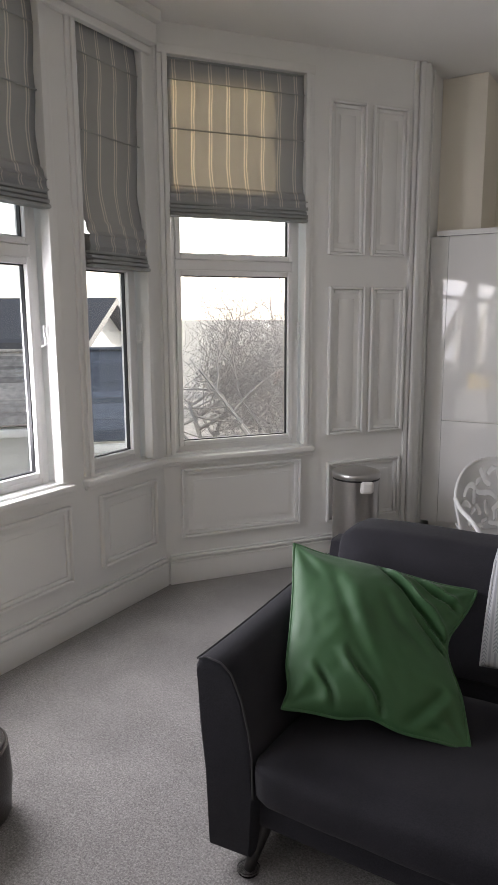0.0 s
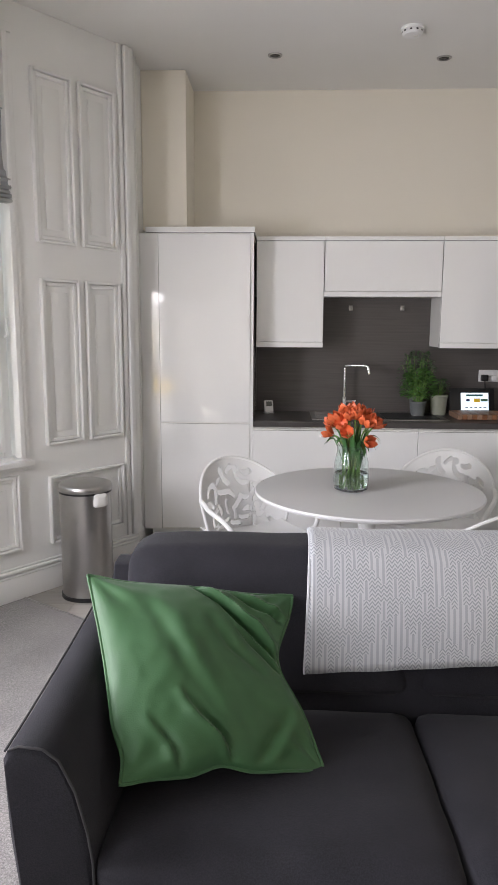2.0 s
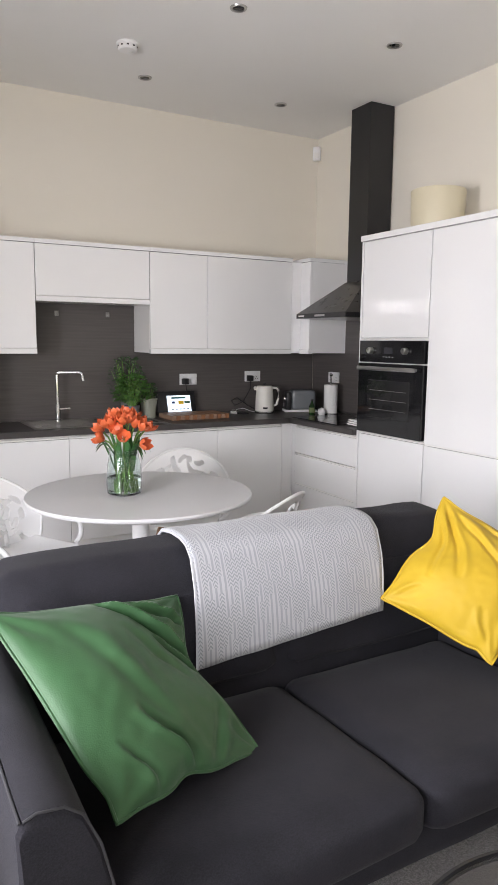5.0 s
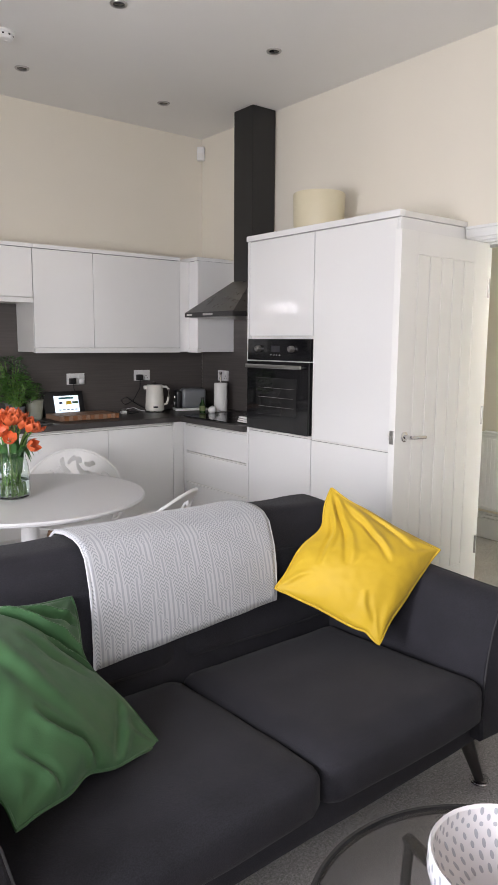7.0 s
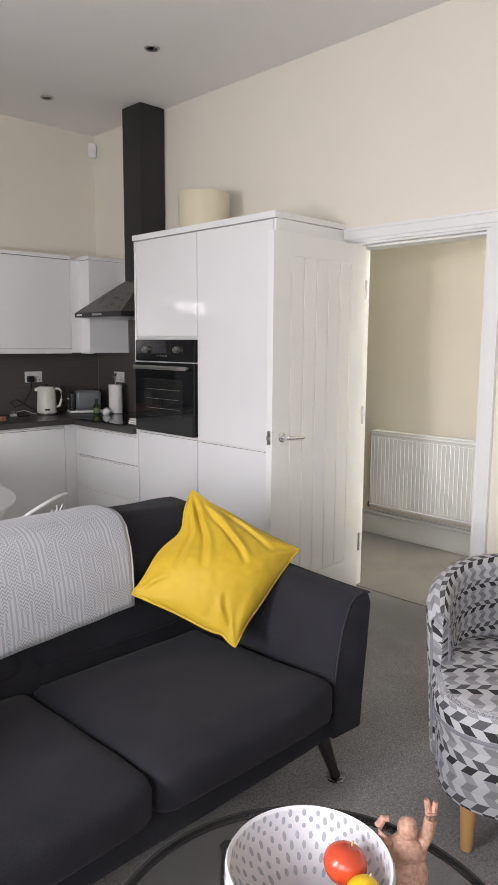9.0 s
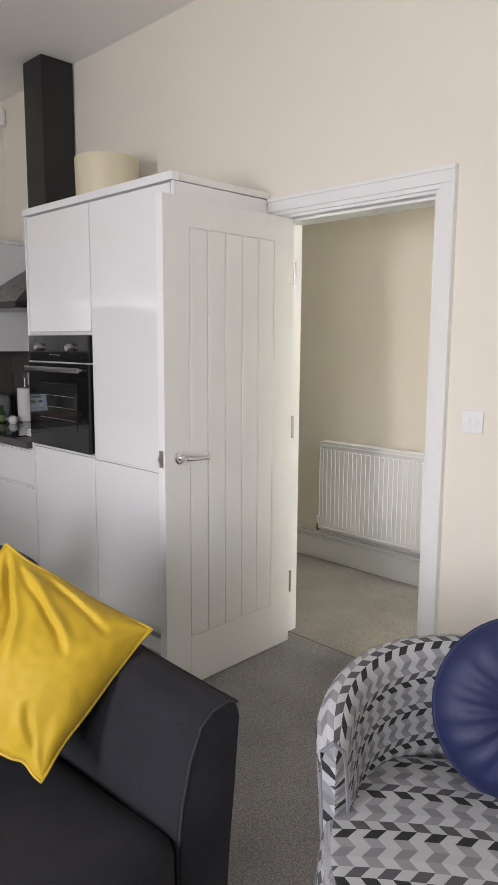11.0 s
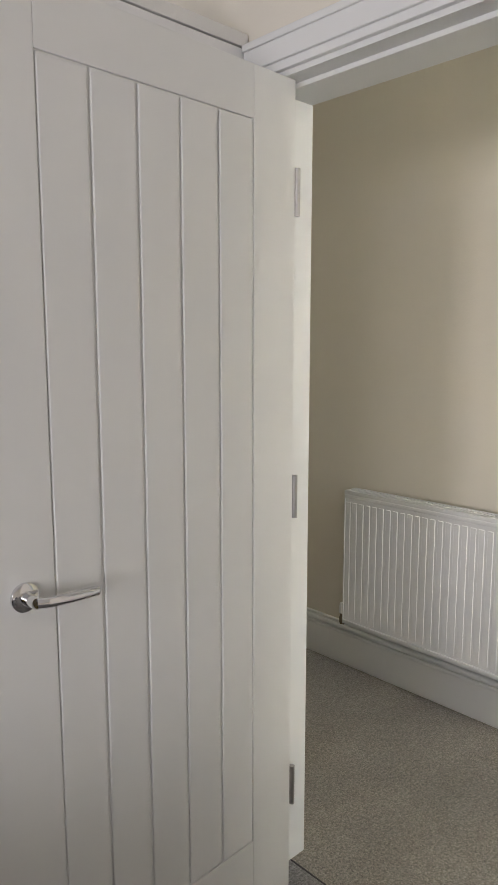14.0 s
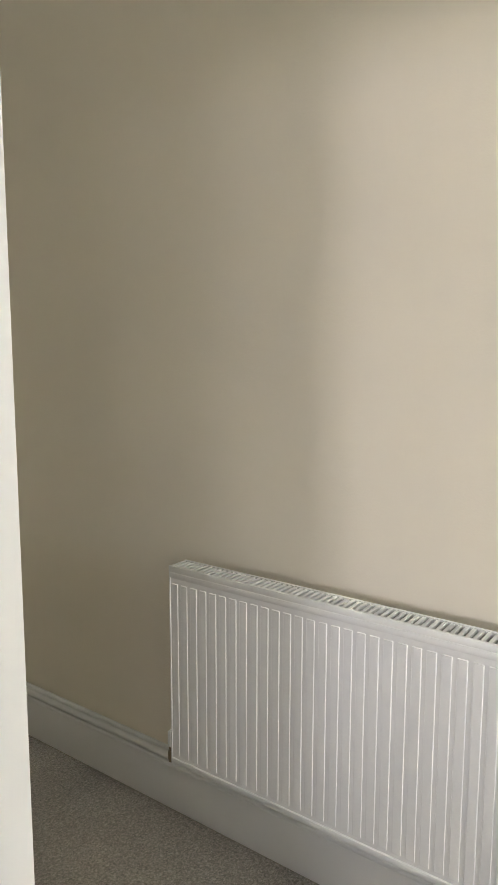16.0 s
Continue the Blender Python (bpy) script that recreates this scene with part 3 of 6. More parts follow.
def radiator(m, w, h, z0):
    r = thing("radiator", m, "white double-panel radiator on brackets above the skirting", "radiator")
    bm = bmesh.new()
    box(bm, 0, -0.1005, z0, w, -0.094, z0 + h, 0.002)
    part("front_panel", bm, M_PAINT, r)
    part("rail", bx(0, -0.106, z0 + h - 0.03, w, -0.0945, z0 + h - 0.012, 0.004), M_PAINT, r)
    part("rail", bx(0, -0.106, z0 + 0.006, w, -0.0945, z0 + 0.020, 0.004), M_PAINT, r)
    n = int(w / 0.0333)
    for i in range(n):
        a = (i + 0.5) * w / n
        part("rib", bx(a - 0.0115, -0.1025, z0 + 0.030, a + 0.0115, -0.094, z0 + h - 0.045, 0.002, 2), M_PAINT, r)
    part("rear_panel", bx(0, -0.040, z0, w, -0.030, z0 + h - 0.01, 0.003), M_PAINT, r)
    bm = bmesh.new()
    box(bm, -0.004, -0.104, z0 + h - 0.015, w + 0.004, -0.094, z0 + h + 0.004, 0.003)
    box(bm, -0.004, -0.040, z0 + h - 0.015, w + 0.004, -0.030, z0 + h + 0.004, 0.003)
    k = int(w / 0.016)
    for i in range(k + 1):
        a = i * w / k
        box(bm, a - 0.004, -0.094, z0 + h - 0.004, a + 0.004, -0.040, z0 + h + 0.002, m=pose(a, 0, 0) @ Matrix.Shear("XY", 4, (0.0, 0.0)) @ pose(-a, 0, 0))
    part("top_grille", bm, M_PAINT, r)
    for a in (-0.002, w - 0.002):
        part("end_cap", bx(a, -0.104, z0, a + 0.004, -0.030, z0 + h, 0.001), M_PAINT, r)
    for a in (0.15, w - 0.15):
        part("bracket", bx(a, -0.032, z0 + 0.05, a + 0.03, 0.025, z0 + h - 0.06, 0.003), M_PAINT, r)
    bm = bmesh.new()
    tube(bm, [(-0.03, -0.068, z0 - 0.012), (-0.03, 0.008, z0 - 0.012)], 0.0075, 10)
    part("pipe", bm, M_PAINT, r)
    bm = lathe(bmesh.new(), [(0, 0), (0.011, 0), (0.014, 0.01), (0.014, 0.03), (0.010, 0.035), (0.012, 0.05), (0, 0.05)], 12, pose(-0.03, -0.068, z0 - 0.02))
    tube(bm, [(-0.03, -0.068, z0 + 0.012), (0.004, -0.068, z0 + 0.012)], 0.010, 10)
    v = part("valve", bm, principled("aged_brass", (0.22, 0.18, 0.12), 0.35, metal=1.0), r)
    part("valve_cap", lathe(bmesh.new(), [(0, 0), (0.014, 0), (0.013, 0.04), (0.009, 0.045), (0, 0.045)], 14, pose(-0.03, -0.068, z0 + 0.03)), M_WPLASTIC, v)
    return r


radiator(pose(HW - 0.026, 3.555, 0, 0, 0, -90), 1.4, 0.580, 0.250)

# ---------- ceiling fittings ----------
M_LAMP = principled("lamp_lens", (0.55, 0.53, 0.50), 0.25, var=0.1)


def downlight():
    d = thing("downlight", pose(0, 0, CEIL), "recessed chrome downlight, switched off", "ceiling light", "kitchen downlights")
    part("bezel", lathe(bmesh.new(), [(0.030, 0.001), (0.030, -0.004), (0.034, -0.007), (0.042, -0.006), (0.045, 0.0), (0.030, 0.001)], 28), M_STEEL, d)
    part("lens", lathe(bmesh.new(), [(0, -0.003), (0.026, -0.003), (0.030, -0.001)], 20), M_BLACKG, d)
    return d


dl = downlight()
SPOTS = [(-0.312, 5.03), (0.715, 5.105), (1.727, 5.09), (0.785, 3.98), (1.755, 3.92)]
dl.matrix_world = pose(*SPOTS[0], CEIL)
for x, y in SPOTS[1:]:
    copy_thing(dl, pose(x, y, CEIL))
sm = thing("smoke_alarm", pose(0.445, 4.67, CEIL), "round white smoke alarm on the ceiling", "smoke alarm")
part("base", lathe(bmesh.new(), [(0.062, 0), (0.064, -0.010), (0.060, -0.014), (0, -0.014)], 32), M_WPLASTIC, sm)
part("cover", lathe(bmesh.new(), [(0.055, -0.014), (0.056, -0.030), (0.048, -0.040), (0.030, -0.043), (0, -0.043)], 32), M_WPLASTIC, sm)
part("test_button", lathe(bmesh.new(), [(0.012, -0.043), (0.012, -0.046), (0, -0.047)], 16, pose(0.02, 0, 0)), M_SATINW, sm)
for k in range(10):
    part("vent", bx(0.054, -0.006, -0.028, 0.0575, 0.006, -0.020, 0.001, m=pose(0, 0, 0, 0, 0, 36 * k)), M_BLACKM, sm)
se = thing("alarm_sensor", pose(RIGHT - 0.03, SINK - 0.03, 3.02, 0, 0, -45), "small white alarm sensor in the corner", "sensor")
part("housing", bx(-0.032, -0.028, -0.055, 0.032, 0.02, 0.055, 0.010, 3), M_WPLASTIC, se)
part("lens", bx(-0.022, -0.034, -0.040, 0.022, -0.024, 0.005, 0.006), M_SATINW, se)

# ---------- kitchen ----------
PL, TOPC = 0.15, 2.155
FY = 5.10        # face of the sink run
FX = 1.875       # face of the oven run


def unit(name, m, w, d, z0, z1, label, cat="cabinet", doors=(), group="kitchen units", plinth=True, ends=0.018):
    """A cabinet: local x across, local y = 0 at the door face, depth +y. doors: (x0, x1, z0, z1)."""
    u = thing(name, m, label, cat, group)
    part("body", bx(0.001, 0.022, z0, w - 0.001, d, z1, 0.001), M_SATINW, u)
    for x0, x1, a, b in doors:
        dr = part("door", bx(x0 + 0.0015, 0, a + 0.0015, x1 - 0.0015, 0.019, b - 0.0015, 0.0025, 3), M_GLOSSW, u, "gloss white handleless door")
        part("grip_rail", bx(x0 + 0.002, 0.004, b, x1 - 0.002, 0.021, b + 0.012, 0.002), M_SATINW, dr) if b < 0.9 else None
    if plinth:
        part("plinth", bx(0, 0.05, 0.0, w, 0.065, PL - 0.002), M_GLOSSW, u, smooth=False)
    return u


def at_sink(x):
    return pose(x, FY, 0)


def at_oven(y):
    return pose(FX, y, 0, 0, 0, -90)


D = SINK - FY - 0.004
fr = unit("fridge_housing", at_sink(-1.130), 0.695, D, PL, 2.12, "tall gloss white fridge housing reflecting the windows", "tall cabinet",
          [(0.075, 0.675, PL + 0.01, 0.885), (0.075, 0.675, 0.893, 2.115)])
part("filler_panel", bx(-0.046, 0.004, PL, 0.074, 0.021, 2.118, 0.001), M_GLOSSW, fr)
part("end_panel", bx(0.677, 0.0, 0, 0.695, D, 2.118, 0.001), M_GLOSSW, fr)
part("cornice", bx(-0.004, -0.012, 2.12, 0.702, D, TOPC, 0.003), M_GLOSSW, fr)
xs = [-0.435, 0.165, 0.660, 1.245, 1.79]
for a, b in zip(xs, xs[1:]):
    unit("base_unit", at_sink(a), b - a, D, PL, 0.868, "gloss white handleless base unit under the dark worktop", doors=[(0, b - a, PL + 0.01, 0.845)])
DO = RIGHT - FX - 0.004
cf = thing("corner_filler", at_sink(1.79), "gloss white corner filler between the two runs of units", "cabinet", "kitchen units")
part("panel", bx(0.001, 0, PL, 0.100, 0.019, 0.866, 0.0025), M_GLOSSW, cf)
part("plinth", bx(0.001, 0.05, 0, 0.083, 0.065, PL - 0.002), M_GLOSSW, cf)
dru = unit("drawer_unit", at_oven(5.095), 0.795, DO, PL, 0.868, "gloss white three-drawer unit under the hob", doors=[])
part("corner_post", bx(0.0, 0.004, PL, 0.045, 0.02, 0.866, 0.002), M_GLOSSW, dru)
for a, b in ((0.16, 0.405), (0.415, 0.635), (0.650, 0.845)):
    dr = part("drawer_front", bx(0.048, 0, a, 0.793, 0.019, b, 0.0025, 3), M_GLOSSW, dru)
    part("grip_rail", bx(0.05, 0.006, b, 0.792, 0.021, b + 0.010, 0.001), M_SATINW, dr)

ov = unit("oven_housing", at_oven(4.298), 0.625, DO, PL, 2.12, "tall gloss white housing round the built-in oven", "tall cabinet",
          [(0.018, 0.623, PL + 0.01, 0.890), (0.018, 0.623, 1.512, 2.115)])
part("end_panel", bx(0, -0.004, 0, 0.016, DO, 2.118, 0.001), M_GLOSSW, ov)
tf = unit("freezer_housing", at_oven(3.672), 0.620, DO, PL, 2.12, "tall gloss white freezer housing beside the door", "tall cabinet",
          [(0.002, 0.615, PL + 0.01, 0.886), (0.002, 0.615, 0.894, 2.115)])
part("end_panel", bx(0.618, 0.0, 0, 0.637, DO, 2.118, 0.001), M_GLOSSW, tf)
part("plinth_vent", bx(0.36, 0.045, 0.075, 0.56, 0.052, 0.10, 0.002), M_STEEL, tf)
co = thing("cornice", at_oven(4.298), "white cornice board on the tall units", "cornice")
part("front_board", bx(-0.004, -0.014, 2.12, 1.266, 0.03, TOPC, 0.003), M_GLOSSW, co)
part("top_board", bx(-0.004, 0.031, 2.121, 1.266, DO, TOPC - 0.003, 0.002), M_SATINW, co)

oven = thing("oven", at_oven(4.298) @ pose(0.018, -0.002, 0.905), "black built-in electric oven with a steel bar handle", "oven")
part("control_panel", bx(0.004, -0.014, 0.455, 0.600, 0.02, 0.590, 0.003), M_BLACKG, oven)
dr = part("oven_door", bx(0.004, -0.020, 0.004, 0.600, 0.02, 0.448, 0.003), M_BLACKG, oven)
part("window", bx(0.105, -0.0225, 0.105, 0.495, -0.018, 0.345, 0.003), principled("oven_window", (0.02, 0.02, 0.02), 0.03), dr)
for z in (0.16, 0.22, 0.28):
    part("rack", tube(bmesh.new(), [(0.13, -0.0235, z), (0.47, -0.0235, z)], 0.0012, 6), M_STEEL, dr)
bm = bmesh.new()
box(bm, 0.035, -0.062, 0.405, 0.570, -0.050, 0.430, 0.004)
for x in (0.06, 0.545):
    box(bm, x - 0.008, -0.052, 0.410, x + 0.008, -0.018, 0.425, 0.002)
part("handle", bm, M_STEEL, dr, "steel bar handle")
for x in (0.125, 0.445):
    k = part("knob", lathe(bmesh.new(), [(0, 0.030), (0.016, 0.030), (0.020, 0.024), (0.021, 0), (0, 0)], 24, pose(x, -0.014, 0.528, 90, 0, 0)), M_STEEL, oven, "steel control knob")
    part("pointer", bx(x - 0.0015, -0.046, 0.532, x + 0.0015, -0.043, 0.546), M_BLACKM, k)
part("display", bx(0.245, -0.0155, 0.508, 0.325, -0.013, 0.548, 0.001), principled("display_glass", (0.03, 0.03, 0.035), 0.1), oven)
for i in range(4):
    part("mark", bx(0.235 + 0.028 * i, -0.0152, 0.488, 0.247 + 0.028 * i, -0.0135, 0.491), M_SATINW, oven)

bm = bmesh.new()
box(bm, -0.434, FY - 0.022, 0.870, FX - 0.035, SINK - 0.003, 0.910, 0.003)
box(bm, FX - 0.035, 4.303, 0.870, RIGHT - 0.003, SINK - 0.003, 0.910, 0.003)
wt = tagged(mesh_object("worktop", bm, M_DARKTOP, True), "dark grey wood-effect L-shaped worktop", "worktop")
M_SPLASH = principled("dark_wood_splashback", (0.092, 0.082, 0.077), 0.45, var=0.35, scale=6)
nn, ll = M_SPLASH.node_tree.nodes, M_SPLASH.node_tree.links
mp = nn.new("ShaderNodeMapping")
mp.inputs["Scale"].default_value = (0.5, 0.5, 14)
tc = next(q for q in nn if q.bl_idname == "ShaderNodeTexCoord")
ll.new(tc.outputs["Object"], mp.inputs["Vector"])
for q in nn:
    if q.bl_idname == "ShaderNodeTexNoise" and q.inputs["Scale"].default_value < 50:
        ll.new(mp.outputs["Vector"], q.inputs["Vector"])
        q.inputs["Detail"].default_value = 8
sp = thing("splashback", pose(0, 0, 0), "dark grey-brown wood-grain splashback panels", "splashback")
part("sink_panel", bx(-0.434, SINK - 0.012, 0.911, RIGHT - 0.013, SINK - 0.002, 1.74, 0.001), M_SPLASH, sp)
part("hob_panel", bx(RIGHT - 0.012, 4.303, 0.911, RIGHT - 0.002, SINK - 0.013, 1.70, 0.001), M_SPLASH, sp)
part("joint_strip", bx(RIGHT - 0.02, 4.303, 0.9105, RIGHT - 0.0125, SINK - 0.02, 0.925, 0.002), M_DARKTOP, sp)

WY = 5.315       # face of the wall units
DW2 = SINK - WY - 0.004


def wall_unit(x0, x1, z0, doors, label="gloss cream-white wall unit with a light pelmet"):
    u = thing("wall_unit", pose(x0, WY, 0), label, "wall cabinet", "kitchen wall units")
    w = x1 - x0
    part("body", bx(0.001, 0.021, z0, w - 0.001, DW2, 2.095, 0.001), M_SATINW, u)
    for a, b in doors:
        part("door", bx(a + 0.0015, 0, z0 + 0.032, b - 0.0015, 0.019, 2.093, 0.0025, 3), M_GLOSSW, u)
    part("pelmet", bx(0, -0.006, z0 - 0.006, w, 0.03, z0 + 0.028, 0.003), M_GLOSSW, u)
    part("cornice", bx(0, -0.012, 2.095, w, DW2, 2.122, 0.003), M_GLOSSW, u)
    return u


wall_unit(-0.425, 0.030, 1.395, [(0.0, 0.455)])
wall_unit(0.032, 0.815, 1.735, [(0.0, 0.783)], "short gloss cream-white bridging wall unit over the sink")
wall_unit(0.817, 1.995, 1.395, [(0.0, 0.445), (0.445, 1.178)])
cu = thing("corner_wall_unit", pose(2.085, 5.195, 0), "gloss cream-white corner wall unit beside the cooker hood", "wall cabinet", "kitchen wall units")
part("body", bx(0.02, 0.001, 1.395, RIGHT - 2.085 - 0.004, SINK - 5.195 - 0.004, 2.095, 0.001), M_GLOSSW, cu)
part("front_post", bx(0.0, 0.0, 1.395, 0.019, 0.155, 2.094, 0.003), M_GLOSSW, cu)
part("filler", bx(-0.090, 0.122, 1.395, 0.0, 0.142, 2.094, 0.003), M_GLOSSW, cu)
part("cornice", bx(-0.012, -0.012, 2.095, RIGHT - 2.085 - 0.004, SINK - 5.195 - 0.004, 2.122, 0.003), M_GLOSSW, cu)
part("pelmet", bx(-0.008, -0.004, 1.389, 0.03, 0.13, 1.424, 0.003), M_GLOSSW, cu)

hood = thing("cooker_hood", pose(RIGHT - 0.013, 4.80, 1.655), "black chimney cooker hood reaching the ceiling", "cooker hood")
bm = bmesh.new()
lo = [bm.verts.new(v) for v in ((-0.53, -0.30, 0.035), (0, -0.30, 0.035), (0, 0.30, 0.035), (-0.53, 0.30, 0.035))]
hi = [bm.verts.new(v) for v in ((-0.215, -0.105, 0.27), (0, -0.105, 0.27), (0, 0.125, 0.27), (-0.215, 0.125, 0.27))]
bm.faces.new(lo[::-1]); bm.faces.new(hi)
for i in range(4):
    j = (i + 1) % 4
    bm.faces.new((lo[i], lo[j], hi[j], hi[i]))
part("canopy", bm, principled("black_brushed_metal", (0.03, 0.028, 0.027), 0.28, var=0.15, scale=20), hood, smooth=False)
part("lip", bx(-0.535, -0.303, 0, 0, 0.303, 0.035, 0.003), M_BLACKM, hood)
part("flue", bx(-0.210, -0.100, 0.271, 0, 0.120, CEIL - 1.655 - 0.002, 0.002), M_BLACKM, hood)
part("control_strip", bx(-0.5375, -0.06, 0.010, -0.534, 0.06, 0.024), M_STEEL, hood)
part("badge", bx(-0.5372, 0.20, 0.012, -0.5345, 0.27, 0.022), M_SATINW, hood)
part("filter_panel", bx(-0.50, -0.27, -0.004, -0.03, 0.27, 0.001, 0.001), M_STEEL, hood)

hob = thing("hob", pose(2.13, 4.80, 0.910), "flush black glass hob on the worktop", "hob")
part("glass_top", bx(-0.255, -0.29, 0.0005, 0.255, 0.29, 0.0065, 0.002), M_BLACKG, hob)
for x, y, r in ((-0.11, -0.14, 0.09), (-0.11, 0.14, 0.075), (0.12, -0.14, 0.075), (0.12, 0.14, 0.09)):
    part("ring", lathe(bmesh.new(), [(r, 0.0066), (r + 0.002, 0.0068), (r + 0.002, 0.0066)], 40, pose(x, y, 0)), principled("hob_mark", (0.12, 0.12, 0.12), 0.3), hob)

# ---------- soft furniture ----------
def soft(bm, x0, y0, z0, x1, y1, z1, r=0.04, bulge=(0, 0, 0), n=10, wob=0.004, warp=None):
    """A padded box: rounded corners, swollen faces, a little unevenness."""
    t = bmesh.new()
    bmesh.ops.create_cube(t, size=2.0)
    bmesh.ops.subdivide_edges(t, edges=t.edges[:], cuts=n, use_grid_fill=True)
    c = Vector(((x0 + x1) / 2, (y0 + y1) / 2, (z0 + z1) / 2))
    h = Vector(((x1 - x0) / 2, (y1 - y0) / 2, (z1 - z0) / 2))
    for v in t.verts:
        u = v.co.copy()
        p = Vector(u[i] * h[i] for i in range(3))
        q = Vector(max(-h[i] + r, min(h[i] - r, p[i])) for i in range(3))
        d = p - q
        if d.length > 1e-9:
            d = d.normalized() * r * min(1.0, max(abs(d[i]) for i in range(3)) / r)
        p = q + d
        for i in range(3):
            a, b = (i + 1) % 3, (i + 2) % 3
            p[i] += bulge[i] * u[i] * max(0, 1 - u[a] ** 2) ** 0.6 * max(0, 1 - u[b] ** 2) ** 0.6
        p += c
        p += Vector(noise.noise_vector(p * 6)) * wob
        if warp:
            p = warp(p)
        v.co = p
    join(bm, t)
    return bm


SX0, SX1, SF, SB = -0.815, 1.060, 1.80, 2.74
sofa = thing("sofa", pose(0.15, 2.27, 0), "charcoal velvet two-seat sofa on splayed black legs", "sofa")
O = Vector((-0.15, -2.27, 0))


def sp_part(name, bm, mat=None, label=""):
    bmesh.ops.translate(bm, vec=O, verts=bm.verts)
    return part(name, bm, mat or M_SOFA, sofa, label)


sp_part("base", soft(bmesh.new(), SX0 + 0.12, SF + 0.045, 0.145, SX1 - 0.12, SB - 0.03, 0.30, 0.02))
def sag(p):
    p.z -= 0.035 * max(0, p.y - SF) / 0.7
    return p


for a, b in ((-0.640, 0.158), (0.158, 0.880)):
    sp_part("seat_cushion", soft(bmesh.new(), a + 0.003, SF - 0.015, 0.255, b - 0.003, 2.50, 0.405, 0.045, (0.004, 0.022, 0.016), 14, 0.005, sag))


def lean(p):
    p.y += 0.20 * max(0, p.z - 0.42) + 0.02
    return p


for a, b in ((-0.725, 0.165), (0.165, 1.000)):
    sp_part("back_cushion", soft(bmesh.new(), a + 0.003, 2.455, 0.40, b - 0.003, 2.68, 0.836, 0.055, (0.006, 0.03, 0.012), 14, 0.006, lean))
sp_part("back_padding", soft(bmesh.new(), SX0 + 0.10, 2.495, 0.20, SX1 - 0.10, 2.66, 0.72, 0.03))
sp_part("back_frame", soft(bmesh.new(), SX0 + 0.03, 2.62, 0.145, SX1 - 0.03, SB, 0.775, 0.03))


def sofa_arm(out, sgn, foot):
    """Arm whose outer side leans in towards the floor and whose inner side curves down to the seat."""
    prof = [(0.032, foot), (0.020, 0.30), (0.006, 0.45), (0.0, 0.625), (0.012, 0.650), (0.035, 0.660), (0.085, 0.655), (0.118, 0.630),
            (0.150, 0.56), (0.172, 0.47), (0.182, 0.40), (0.185, 0.27), (0.170, foot + 0.01)]
    bm = bmesh.new()
    rings = []
    steps = [(SF, -0.012), (SF + 0.008, 0.0)] + [(SF + 0.01 + (SB - 0.03 - SF) * k / 14, 0.0) for k in range(1, 14)] + [(SB - 0.03, -0.006), (SB - 0.02, -0.02)]
    cen = Vector((0.09, 0.40))
    for y, ins in steps:
        k = (y - SF) / (SB - SF)
        ring = []
        for px, pz in prof:
            d = (Vector((px, pz)) - cen)
            q = cen + d * (1 + ins / max(d.length, 0.01))
            rise = 0.055 * k ** 1.5 * max(0, (pz - 0.4) / 0.26)
            x = out + sgn * q.x
            ring.append(bm.verts.new((x + 0.004 * noise.noise(Vector((x * 4, y * 5, pz * 4))), y + 0.003 * math.sin(pz * 8), q.y + rise)))
        rings.append(ring)
    m = len(prof)
    for a, b in zip(rings, rings[1:]):
        for i in range(m):
            j = (i + 1) % m
            bm.faces.new((a[i], a[j], b[j], b[i]))
    bm.faces.new(rings[0][::-1])
    bm.faces.new(rings[-1])
    arm = sp_part("arm", bm)
    bm = bmesh.new()
    tube(bm, [(out + sgn * px, SF - 0.001, pz) for px, pz in prof[4:12]], 0.003, 6)
    p = sp_part("piping", bm, M_PIPING)
    p.parent = arm
    bm = bmesh.new()
    tube(bm, [(out + sgn * 0.006, SF + (SB - SF) * k / 12, 0.648 + 0.055 * (k / 12) ** 1.5) for k in range(12)], 0.003, 6)
    p = sp_part("piping", bm, M_PIPING)
    p.parent = arm


sofa_arm(SX0, 1, 0.065)
sofa_arm(SX1, -1, 0.170)
for x, y, dx, dy in ((-0.635, 1.89, -0.035, -0.05), (0.917, 1.89, 0.03, -0.05), (-0.635, 2.64, -0.03, 0.04), (0.917, 2.64, 0.03, 0.04)):
    bm = tube(bmesh.new(), [(x, y, 0.16), (x + dx, y + dy, 0.004)], 0.028, 12, 0.015)
    leg = sp_part("leg", bm, M_BLACKW, "tapered black wooden leg")
    bm = lathe(bmesh.new(), [(0, 0), (0.032, 0), (0.034, 0.008), (0.028, 0.010), (0.026, 0.004), (0, 0.004)], 24, pose(x + dx, y + dy, 0.0005))
    cup = sp_part("castor_cup", bm, glass("clear_cup", (0.9, 0.9, 0.9), 0.1), "clear plastic floor cup")
    cup.parent = leg


